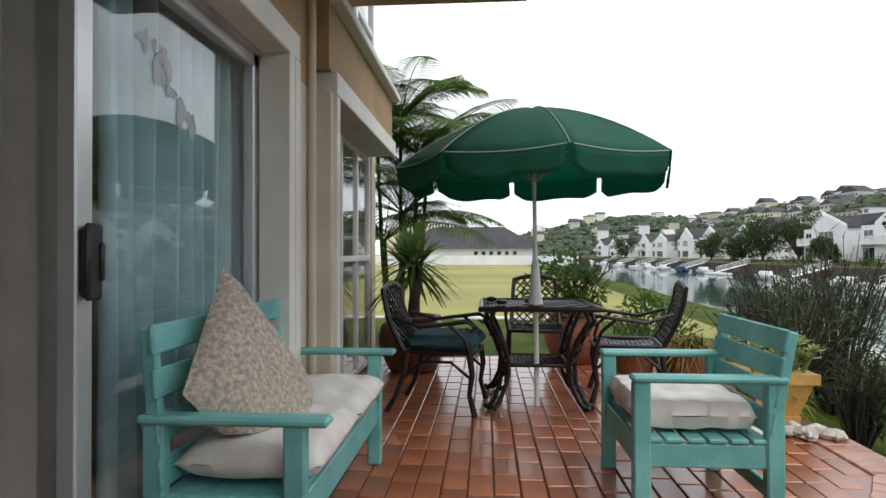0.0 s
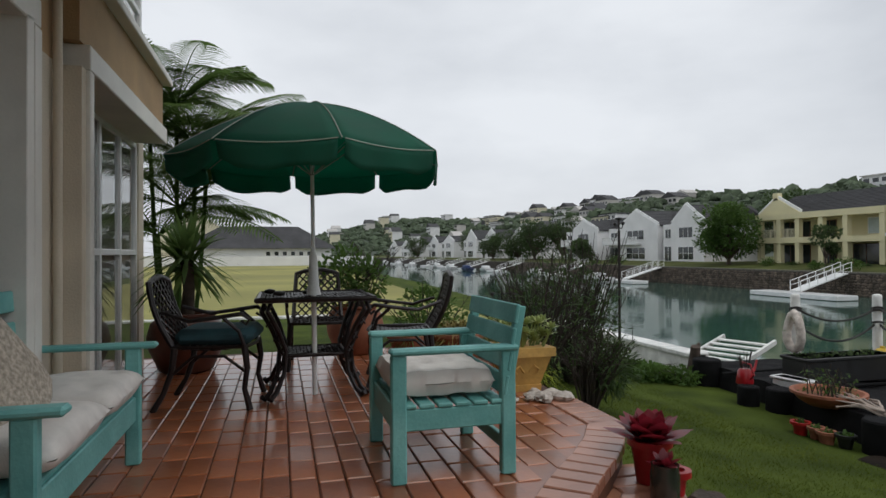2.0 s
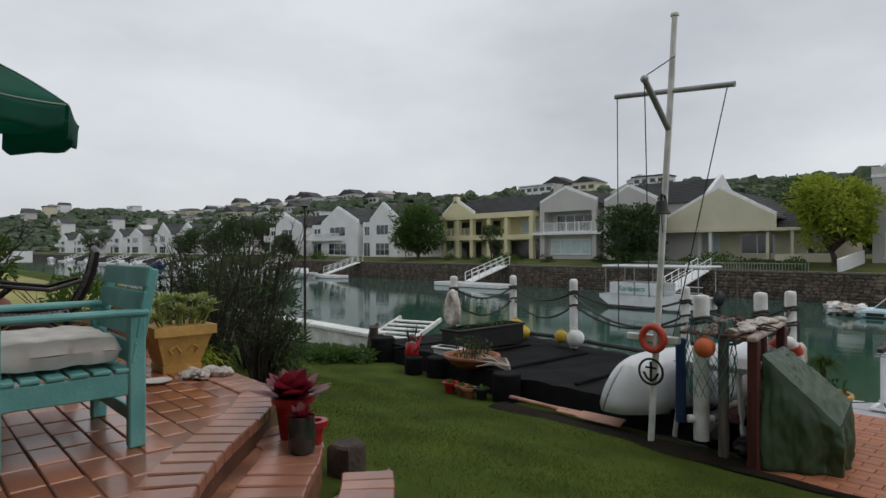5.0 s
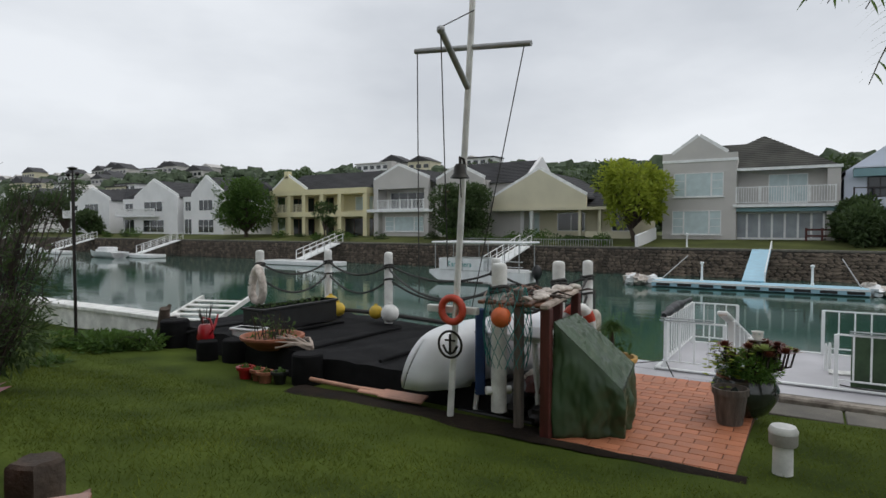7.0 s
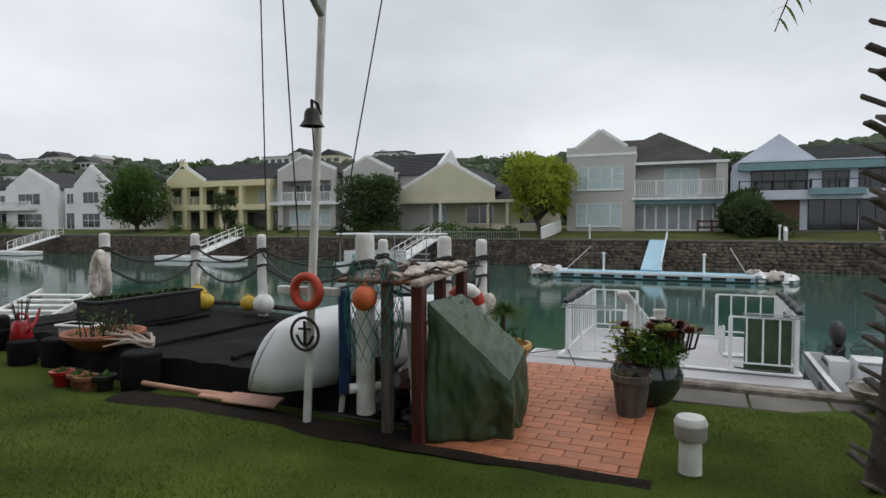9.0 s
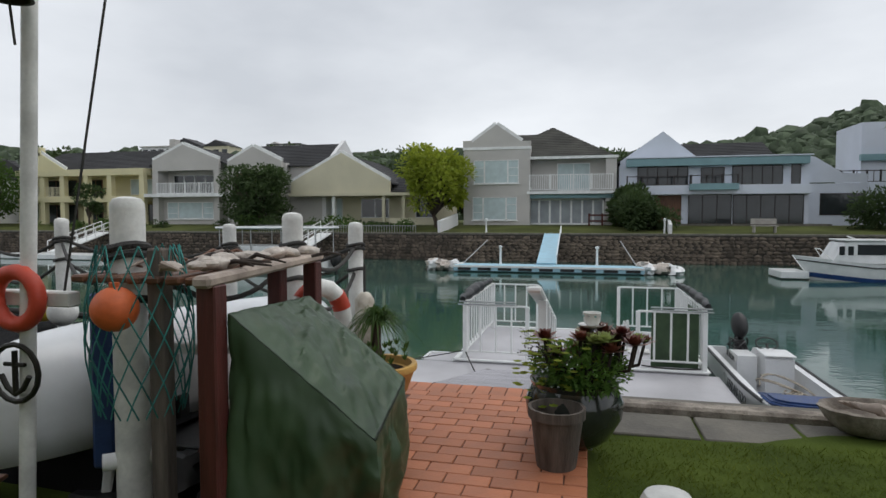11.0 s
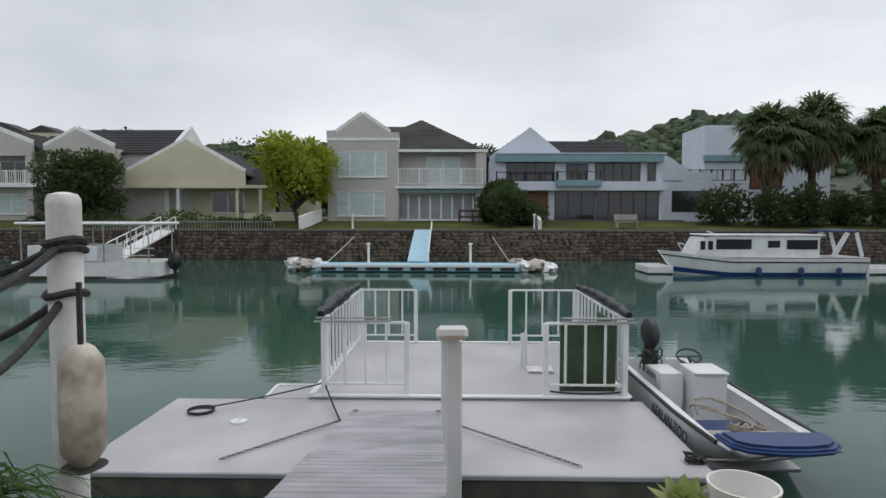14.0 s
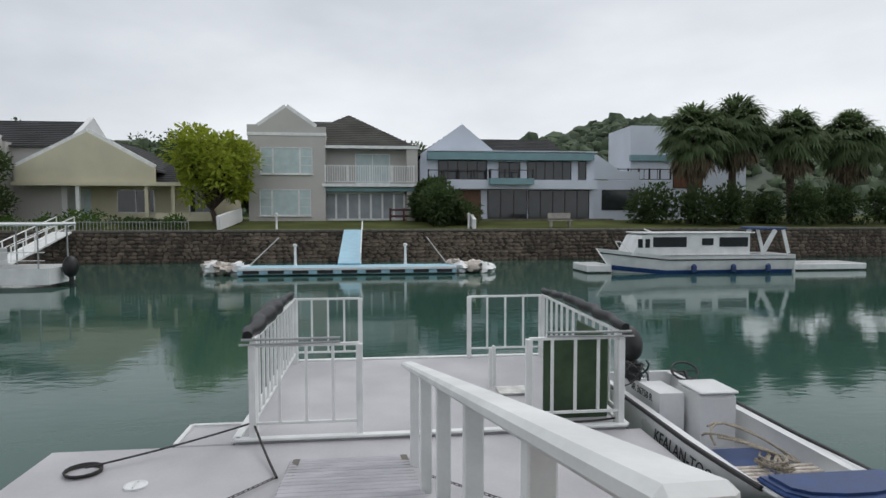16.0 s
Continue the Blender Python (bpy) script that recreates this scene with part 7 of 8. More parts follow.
opening(h, 40.5, 43.0, 2.7, 4.2, HX + 2.59, 2, 1, M_BLIND)
opening(h, 46.2, 47.8, -0.2, 4.2, HX + 2.59, 2, 4, M_PANE, M_WOODD)
opening(h, 49.2, 53.0, 2.6, 4.2, HX + 2.59, 3, 1, M_PANE, M_WOODD)
opening(h, 49.2, 53.0, -0.2, 1.8, HX + 2.59, 3, 1, M_PANE, M_WOODD)
opening(h, 40.5, 44.5, -0.2, 1.8, HX + 2.59, 3, 1, M_PANE, M_WOODD)
ridge_roof(h, 39.2, 54.2, 5.0, 7.3, HX + 1.0, 61, M_ROOF)
block(h, 51.0, 51.6, 6.4, 7.2, HX + 0.2, HX + 0.8, M_HYELL, "chimney")


def white_house(y0, y1, label, balcony=False, za=7.2, wing=True, material=M_HWHITE):
    h = thing("house_white_gabled", label, "house", "white gabled houses along the far bank")
    w = y1 - y0
    ya = y0 + w * 0.4
    gable_wall(h, y0, y0 + w * 0.75, -0.3, 4.9, ya, za, material, HX)
    block(h, y0, y1, -0.3, 4.8, HX + 0.35, 59, material)
    gable_roof(h, y0, y0 + w * 0.75, 4.9, ya, za, HX + 0.35, 60, M_ROOF)
    ridge_roof(h, y0, y1 + 0.4, 4.8, 6.9, HX + 2.0, 60, M_ROOF)
    opening(h, ya - w * 0.16, ya + w * 0.16, 2.9, 4.3, HX, 3, 1, M_PANE)
    opening(h, ya - w * 0.18, ya + w * 0.18, 0.1, 1.8, HX, 3, 2, M_PANE)
    opening(h, y1 - w * 0.2, y1 - w * 0.05, 2.9, 4.2, HX + 0.34, 2, 1, M_PANE)
    opening(h, y1 - w * 0.22, y1 - w * 0.03, -0.1, 1.9, HX + 0.34, 2, 1, M_PANE)
    if balcony:
        block(h, y0 + w * 0.3, y1, 2.2, 2.45, HX - 0.8, HX + 0.4, material, "balcony_slab")
        balustrade(h, y0 + w * 0.3, y1, 2.45, 3.35, HX - 0.75)
    return h


white_house(62.0, 70.5, "white gabled house with narrow casements")
white_house(71.3, 84.5, "white gabled house with a long balcony", True)
white_house(87.5, 99.0, "white house with a timbered gable window", True, 6.6)
for i, (a, b) in enumerate(((117, 127), (134, 146), (150, 162), (171, 186), (190, 203), (212, 228), (236, 252), (262, 280))):
    white_house(a, b, "distant white gabled house by the canal", i % 3 == 1, 6.6 + 0.4 * (i % 3))

# white clubhouse at the end of the field
h = thing("field_house", "white house with a dark hipped roof behind a garden wall", "house")
g = G()
g.box(-14, 97, -0.7, 8, 106, 2.0)
part("wall", g, M_HWHITE, h)
g = G()
g.add([(-14.8, 96.2, 2.0), (8.8, 96.2, 2.0), (8.8, 107, 2.0), (-14.8, 107, 2.0), (-9, 101, 5.6), (3, 101, 5.6)], [(0, 1, 5, 4), (1, 2, 5), (2, 3, 4, 5), (3, 0, 4), (0, 3, 2, 1)])
part("roof", g, M_ROOF, h)
for i in range(6):
    g = G()
    g.box(-2.0 + i * 1.25, 96.95, 0.9, -1.4 + i * 1.25, 97.05, 1.5)
    part("window", g, M_PANE, h)
g = G()
g.box(-60, 92, -0.7, 14, 92.3, 0.75, 0.03)
solo("garden_wall", g, M_HWHITE, "long low white wall along the end of the field", "wall")
g = G()
g.box(-20, 112, -0.7, -8, 120, 4)
g.prism([(-21, 4.0), (-7, 4.0), (-14, 8.4)], 112, 120, "y")
solo("barn_house", g, M_HCREAM, "pale gabled house far behind the field", "house")

# houses on the hillside
Rh = random.Random(21)


def hill_house(x, y, z, w, hgt, d, wm, rm):
    h = thing("hillside_house", "small pale house among trees on the hillside", "house", "houses on the hill", (x, y, z))
    g = G()
    g.box(0, -w / 2, -6, d, w / 2, hgt)
    part("wall", g, wm, h)
    g = G()
    if Rh.random() < 0.5:
        g.prism([(-w / 2 - 0.4, hgt), (w / 2 + 0.4, hgt), (0, hgt + w * 0.22)], -0.3, d, "x")
    else:
        g.box(-0.5, -w / 2 - 0.5, hgt, d, w / 2 + 0.5, hgt + 0.4)
    part("roof", g, rm, h)
    g = G()
    n = max(2, int(w / 3))
    for i in range(n):
        yy = -w / 2 + w * (i + 0.5) / n
        for zz in ([0.9] if hgt < 4 else [0.9, 3.8]):
            g.box(-0.06, yy - w / n * 0.32, zz, 0.0, yy + w / n * 0.32, zz + 1.4)
    tagged(part("glazing", g, M_PANE, h), kind="stuff")


for i in range(110):
    u = Rh.uniform(0.12, 0.86)
    x = 110 + 140 * u
    brg = Rh.uniform(14, 38) if i < 66 else Rh.uniform(50, 62)
    y = x / math.tan(radians(brg))
    y = min(y, 880)
    z = hill_height(x, y)
    if i >= 78:
        x, y = Rh.uniform(0, 260), Rh.uniform(450, 590)
        z = far_hill_height(x, y) + 1.5
    hill_house(x, y, z, Rh.uniform(9, 18), Rh.choice((3.2, 6.0, 6.4)), 8, Rh.choice((M_HWHITE, M_HWHITE, M_HGREY, M_HCREAM)), Rh.choice((M_ROOF, M_ROOF, M_HGREY)))

# ---------- plants ----------
def foliage(g, rng, c, r, n, size, width=0.5, shell=0.35, bend=0.15):
    """n leaves spread through an ellipsoid of radii r, thicker towards its skin."""
    for i in range(n):
        d = Vector((rng.gauss(0, 1), rng.gauss(0, 1), rng.gauss(0, 1))).normalized()
        s = shell + (1 - shell) * rng.random() ** 0.5
        p = Vector((c[0] + d.x * r[0] * s, c[1] + d.y * r[1] * s, c[2] + d.z * r[2] * s))
        q = (d + Vector((rng.uniform(-1, 1), rng.uniform(-1, 1), rng.uniform(-0.4, 1.0)))).normalized()
        l = size * rng.uniform(0.6, 1.3)
        g.leaf(p, q, (rng.uniform(-1, 1), rng.uniform(-1, 1), 1), l, l * width, bend, 2)


def tree(name, label, at, height, radius, material, seed, clumps=14, leaves=190, leaf=0.34, lean=(0, 0), bark=M_BARK, low=0.3):
    rng = random.Random(seed)
    t = thing(name, label, "tree", at=at)
    g = G(True)
    top = Vector((lean[0], lean[1], height * low))
    g.tube([(0, 0, -0.3), (lean[0] * 0.4, lean[1] * 0.4, height * low * 0.5), top], [radius * 0.09, radius * 0.07, radius * 0.055], 9)
    cs = []
    for i in range(clumps):
        a = rng.uniform(0, 6.28)
        z = height * (low + 0.12 + (1 - low - 0.2) * rng.random())
        f = math.sin(math.pi * min(1, max(0.12, (z / height - low * 0.7) / (1.08 - low * 0.7)))) ** 0.6
        rr = radius * f * rng.uniform(0.35, 0.85)
        cs.append(Vector((top.x + rr * math.cos(a), top.y + rr * math.sin(a), z)))
    for c in cs:
        g.tube([top, top.lerp(c, 0.5) + Vector((0, 0, 0.1)), c], [radius * 0.04, radius * 0.025, radius * 0.01], 5)
    part("trunk", g, bark, t)
    g = G()
    for c in cs:
        s = radius * rng.uniform(0.30, 0.46)
        foliage(g, rng, c, (s, s, s * 0.8), leaves, leaf)
    part("crown", g, material, t)
    return t


def shrub(name, label, at, r, n, size, material, seed, width=0.45, twigs=0, kind="", group="", category="shrub"):
    rng = random.Random(seed)
    t = thing(name, label, category, group, at)
    g = G()
    k = max(3, int(2 + max(r) * 3))
    for i in range(k):
        a, q = rng.uniform(0, 6.28), rng.random() ** 0.6 * 0.6
        c = (r[0] * q * math.cos(a), r[1] * q * math.sin(a), r[2] * rng.uniform(0.35, 0.75))
        s = rng.uniform(0.4, 0.6)
        foliage(g, rng, c, (r[0] * s, r[1] * s, r[2] * s * 0.8), n // k, size, width)
    part("foliage", g, material, t)
    g = G()
    for i in range(max(6, twigs)):
        a, q = rng.uniform(0, 6.28), rng.random() ** 0.5
        e = Vector((r[0] * q * math.cos(a), r[1] * q * math.sin(a), r[2] * rng.uniform(0.7, 1.15)))
        m = e * 0.5 + Vector((rng.uniform(-0.1, 0.1), rng.uniform(-0.1, 0.1), 0.05))
        g.tube([(e.x * 0.15, e.y * 0.15, -0.05), m, e], [0.012, 0.008, 0.003], 4)
        for b in range(3 if twigs else 0):
            s = m.lerp(e, rng.random())
            g.tube([s, s + Vector((rng.uniform(-0.18, 0.18), rng.uniform(-0.18, 0.18), rng.uniform(0.02, 0.2)))], [0.005, 0.002], 3)
    part("branchwork", g, M_TWIG, t)
    return t


def frond(g, rng, base, d, length, droop, leaf, width, n=26, stem=None):
    """A feather leaf: a curved midrib with leaflets on both sides."""
    base, d = Vector(base), Vector(d).normalized()
    pts = []
    for i in range(n + 1):
        t = i / n
        pts.append(base + d * length * t - Vector((0, 0, droop * length * t * t)))
    (stem or g).tube(pts[::4] + [pts[-1]], [0.012 * (1 - 0.8 * j / (len(pts[::4]) + 1)) for j in range(len(pts[::4]) + 1)], 4)
    for i in range(3, n):
        t = i / n
        tan = (pts[i + 1] - pts[i]).normalized()
        side = tan.cross(Vector((0, 0, 1)))
        side = side.normalized() if side.length > 0.01 else Vector((1, 0, 0))
        l = leaf * math.sin(math.pi * (0.12 + 0.82 * t)) * rng.uniform(0.85, 1.1)
        for s in (-1, 1):
            q = tan * 0.6 + side * s * 0.9 + Vector((0, 0, 0.22))
            g.leaf(pts[i], q, (0, 0, 1), l, width, 0.45, 3)


def feather_palm(name, label, at, stems, seed, length=1.7, leaf=0.42, fronds=9, material=M_PALM):
    rng = random.Random(seed)
    t = thing(name, label, "palm", at=at)
    g, k = G(), G(True)
    for x, y, z in stems:
        k.tube([(x * 0.4, y * 0.4, -0.2), (x * 0.8, y * 0.8, z * 0.5), (x, y, z)], [0.035, 0.03, 0.03], 8)
        for i in range(fronds):
            a = 6.28 * i / fronds + rng.uniform(-0.3, 0.3)
            up = rng.uniform(0.35, 1.5)
            frond(g, rng, (x, y, z), (math.cos(a), math.sin(a), up), length * rng.uniform(0.75, 1.15), rng.uniform(0.30, 0.65), leaf, 0.030, 38, k)
    part("trunk", k, M_LEAFM, t)
    part("crown", g, material, t)
    return t


feather_palm("areca_palm", "tall feathery palm behind the house corner", (-1.35, 9.3, -0.5), [(0, 0, 3.7), (0.3, -0.3, 3.1), (-0.4, 0.2, 3.3), (0.35, 0.4, 2.6), (0.1, -0.4, 2.2), (-0.2, -0.3, 1.8)], 3, 2.1, 0.58, 15)


def yucca(at, z0, n, l, seed, trunk=0.05):
    rng = random.Random(seed)
    t = thing("yucca", "spiky yucca with a thick stem in an urn", "yucca", at=at)
    g = G(True)
    g.tube([(0, 0, -0.05), (0.02, 0, z0 * 0.5), (0, 0, z0)], [trunk * 1.3, trunk, trunk * 1.1], 10)
    part("stem", g, M_BARK, t)
    g = G()
    for i in range(n):
        a = rng.uniform(0, 6.28)
        el = rng.uniform(-0.6, 1.4)
        d = (math.cos(a) * math.cos(el), math.sin(a) * math.cos(el), math.sin(el))
        g.leaf((d[0] * 0.03, d[1] * 0.03, z0 + rng.uniform(-0.12, 0.05)), d, (0, 0, 1), l * rng.uniform(0.75, 1.1), 0.046, 0.28 - 0.1 * el, 4)
    part("foliage", g, M_PALM, t)
    return t


def urn(x, y, r, h, material, label):
    t = thing("garden_urn", label, "urn", at=(x, y, 0))
    g = G(True)
    g.lathe([(r * 0.62, 0), (r * 0.7, 0.02), (r * 0.95, h * 0.4), (r, h * 0.6), (r * 0.9, h * 0.84), (r * 0.72, h * 0.93), (r * 0.82, h * 0.97), (r * 0.82, h), (r * 0.66, h), (r * 0.62, h * 0.9), (0.001, h * 0.88)], 30)
    part("pot", g, material, t)
    return t


urn(-0.72, 5.72, 0.33, 0.52, M_URN, "large brown glazed urn holding a yucca")
yucca((-0.72, 5.72, 0.46), 0.55, 150, 0.50, 4)
urn(0.86, 6.25, 0.30, 0.50, M_TERRA, "large terracotta urn behind the table")
shrub("urn_shrub", "leafy green shrub with reddish tips in an urn", (0.86, 6.25, 0.44), (0.5, 0.45, 0.62), 900, 0.075, M_LEAFM, 6, 0.5, 20)
t = pot("terracotta_planter", 1.35, 5.75, 0, 0.22, 0.24, M_TERRA, "round terracotta planter with fleshy leaves")
t = pot("terracotta_planter", 1.80, 5.60, 0, 0.26, 0.26, M_TERRA, "round terracotta planter with dry ornamental grass")
for at, n, m, sd in (((1.80, 5.60, 0.22), 420, M_LEAFDRY, 2), ((2.15, 5.9, 0.1), 300, M_LEAFDRY, 5), ((1.35, 5.75, 0.2), 200, M_LEAFM, 8), ((2.5, 5.5, -0.2), 300, M_LEAFY, 9)):
    rng = random.Random(sd)
    g = G()
    for i in range(n):
        a, e = rng.uniform(0, 6.28), rng.uniform(0.15, 1.5)
        g.leaf((rng.uniform(-0.12, 0.12), rng.uniform(-0.12, 0.12), 0), (math.cos(a) * math.cos(e), math.sin(a) * math.cos(e), math.sin(e)), (0, 0, 1), rng.uniform(0.25, 0.5), 0.012, 0.7, 3)
    solo("ornamental_grass", g, m, "tuft of arching ornamental grass in the patio pots", "grass tuft", at=at)
# ochre square pot with succulents
t = thing("ochre_planter", "square ochre planter with relief and pale succulents", "planter", at=(1.87, 4.21, 0))
g = G()
for a, b, z0, z1 in ((0.13, 0.135, 0.0, 0.05), (0.125, 0.19, 0.05, 0.27), (0.215, 0.215, 0.27, 0.335)):
    g.add([(-a, -a, z0), (a, -a, z0), (a, a, z0), (-a, a, z0), (-b, -b, z1), (b, -b, z1), (b, b, z1), (-b, b, z1)],
          [(3, 2, 1, 0), (4, 5, 6, 7), (0, 1, 5, 4), (1, 2, 6, 5), (2, 3, 7, 6), (3, 0, 4, 7)])
part("pot", g, M_YPOT, t)
for rz in (0, 90, 180, 270):
    g = G(True)
    for s in (-1, 1):
        g.tube([(0.155, s * 0.02, 0.15), (0.172, s * 0.06, 0.20), (0.165, s * 0.10, 0.17), (0.158, s * 0.08, 0.14)], 0.010, 6)
    p = part("relief", g, M_YPOT, t)
    p.matrix_basis = pose(0, 0, 0, 0, 0, rz)
rng = random.Random(15)
for i in range(30):
    g = G()
    c = Vector((rng.uniform(-0.2, 0.2), rng.uniform(-0.2, 0.2), 0.36 + rng.uniform(0, 0.16)))
    for k in range(14):
        a, e = k * 2.4, 0.25 + 1.1 * k / 14
        g.leaf(c, (math.cos(a) * math.cos(e), math.sin(a) * math.cos(e), math.sin(e)), (0, 0, 1), 0.075 * (1.1 - 0.4 * k / 14), 0.032, 0.0, 3)
    g.tube([(c.x * 0.7, c.y * 0.7, 0.3), c], 0.008, 4)
    part("succulent", g, M_SUCC, t)
# shells at its foot
for i in range(16):
    g = G(True)
    s = rng.uniform(0.025, 0.055)
    g.ball((0, 0, s * 0.5), (s * 1.5, s, s * 0.65), 12, 7, lump=0.5, seed=i * 1.7)
    solo("shell", g, M_SHELL, "pale sea shell lying at the planter's foot", "shell", "shells on the patio", at=(1.93 + rng.uniform(-0.14, 0.14), 3.84 + rng.uniform(-0.1, 0.1), 0.006), rz=rng.uniform(0, 360))
g = G(True)
g.lathe([(0.05, 0), (0.085, 0.006), (0.095, 0.014), (0.085, 0.012), (0.0005, 0.006)], 24)
solo("saucer", g, M_CHINA, "small white saucer with pebbles", "saucer", at=(1.62, 3.84, 0.004))
# red plant on the step
t = pot("red_pot", 1.915, 2.575, -0.128, 0.095, 0.22, M_REDG, "red glazed pot with a crimson rosette plant", 0.7)
g = G()
for k in range(26):
    a, e = k * 2.4, 0.1 + 1.2 * k / 26
    g.leaf((0, 0, 0.20), (math.cos(a) * math.cos(e), math.sin(a) * math.cos(e), math.sin(e) + 0.15), (0, 0, 1), 0.235 * (1.05 - 0.30 * k / 26), 0.130, 0.10, 4)
part("rosette", g, M_REDLEAF, t)
t = thing("glass_jar", "dark glass jar with a red seedling", "jar", at=(1.83, 2.33, -0.128))
g = G(True)
g.lathe([(0.06, 0), (0.066, 0.01), (0.068, 0.13), (0.062, 0.165), (0.064, 0.18), (0.056, 0.18), (0.05, 0.15), (0.0005, 0.14)], 22)
part("jar", g, M_JAR, t)
g = G()
for k in range(12):
    a, e = k * 2.4, 0.1 + 1.2 * k / 12
    g.leaf((0, 0, 0.17), (math.cos(a) * math.cos(e), math.sin(a) * math.cos(e), math.sin(e)), (0, 0, 1), 0.09, 0.05, 0.1, 3)
part("seedling", g, M_REDLEAF, t)
t = pot("red_pot", 1.945, 2.40, -0.128, 0.05, 0.12, M_REDG, "small red pot at the step's end")
g = G(True)
g.lathe([(0.10, 0), (0.098, 0.1), (0.095, 0.18), (0.08, 0.195), (0.0005, 0.19)], 18, flute=lambda a, z: 1 + 0.12 * math.sin(5 * a) + 0.06 * math.sin(9 * a + z * 9))
solo("log_round", g, M_BARK, "rough cut log beside the steps", "log", at=(2.21, 2.50, -0.40))
# dark twiggy bushes along the patio
shrub("twiggy_bush", "dark twiggy bush with narrow leaves and pale buds", (2.85, 6.1, -0.5), (0.7, 0.8, 1.35), 2600, 0.085, M_LEAFD, 21, 0.22, 70)
shrub("twiggy_bush", "dark twiggy bush with narrow leaves and bare stems", (3.75, 6.9, -0.65), (0.85, 0.9, 1.75), 2800, 0.085, M_LEAFD, 22, 0.22, 80)
shrub("twiggy_bush", "dark twiggy bush with bare arching stems", (3.0, 5.2, -0.5), (0.45, 0.5, 0.7), 1100, 0.08, M_LEAFD, 23, 0.22, 50)
shrub("green_bush", "leafy mid green bush at the patio corner", (1.9, 7.2, -0.4), (0.8, 0.7, 1.0), 1500, 0.08, M_LEAFM, 24, 0.45, 12)
shrub("ground_cover", "low leafy ground cover along the low wall", (5.5, 8.3, -0.94), (0.8, 0.8, 0.24), 1500, 0.08, M_LEAFM, 25, 0.5)
shrub("ground_cover", "low leafy ground cover by the stump", (5.9, 7.7, -0.92), (0.5, 0.5, 0.22), 700, 0.07, M_LEAFM, 26, 0.5)
rng = random.Random(31)
for at, n in (((4.55, 7.3, -0.85), 90), ((4.2, 6.9, -0.8), 60)):
    g = G()
    for i in range(n):
        a, e = rng.uniform(0, 6.28), rng.uniform(0.4, 1.4)
        g.leaf((rng.uniform(-0.1, 0.1), rng.uniform(-0.1, 0.1), 0), (math.cos(a) * math.cos(e), math.sin(a) * math.cos(e), math.sin(e)), (0, 0, 1), rng.uniform(0.2, 0.36), 0.022, 0.5, 3)
    solo("strappy_plant", g, M_LEAFM, "clump of bright green strappy leaves", "plant", at=at)
# thin garden lamp post
t = thing("lamp_post", "thin dark garden lamp post with branched top", "lamp post", at=(5.38, 8.48, -0.9))
g = G(True)
g.tube([(0, 0, 0), (0, 0, 2.3)], 0.022, 8)
part("post", g, M_IRON, t)
g = G(True)
g.tube([(0, 0, 2.3), (0, 0, 2.48)], 0.012, 6)
for s in (-1, 1):
    g.tube([(0, 0, 2.34), (0, s * 0.08, 2.33), (0, s * 0.12, 2.38)], 0.009, 6)
    g.ball((0, s * 0.12, 2.41), 0.03, 8, 6)
g.lathe([(0.001, 2.52), (0.07, 2.50), (0.04, 2.47), (0.001, 2.46)], 12)
part("lamp_head", g, M_IRON, t)
t = thing("wind_ornament", "small black wind spinner on a stake", "ornament", at=(2.55, 6.35, -0.36))
g = G(True)
g.tube([(0, 0, 0), (0, 0, 0.98)], 0.012, 6)
for z in (0.72, 0.84, 0.94):
    g.tube([(-0.11, 0, z), (0.11, 0, z)], 0.008, 5)
    for s in (-1, 1):
        g.ball((s * 0.11, 0, z), 0.024, 8, 6)
part("spinner", g, M_IRON, t)

# pots at the paving's corner
t = thing("large_dark_pot", "large glossy dark pot overflowing with mixed plants", "plant pot", at=(6.98, 0.22, -0.9))
g = G(True)
g.lathe([(0.15, 0), (0.20, 0.04), (0.27, 0.16), (0.28, 0.24), (0.24, 0.33), (0.255, 0.36), (0.22, 0.36), (0.2, 0.31), (0.001, 0.30)], 28)
part("pot", g, M_JAR, t)
rng = random.Random(41)
g = G()
foliage(g, rng, (-0.04, -0.02, 0.45), (0.25, 0.27, 0.13), 1500, 0.040, 0.34)
foliage(g, rng, (-0.12, -0.08, 0.43), (0.19, 0.22, 0.13), 1000, 0.040, 0.34)
part("fern_foliage", g, M_FERN, t)
g = G()
for i in range(120):
    a = rng.uniform(0.6, 4.6)
    q = rng.uniform(0.10, 0.27)
    c = Vector((q * math.cos(a) - 0.05, q * math.sin(a) + 0.08, 0.43 + rng.uniform(-0.16, 0.20)))
    for k in range(5):
        b = k * 1.26
        g.leaf(c, (math.cos(b), math.sin(b), 0.25), (0, 0, 1), 0.026, 0.034, 0.0, 3)
part("round_foliage", g, M_LEAFY, t)
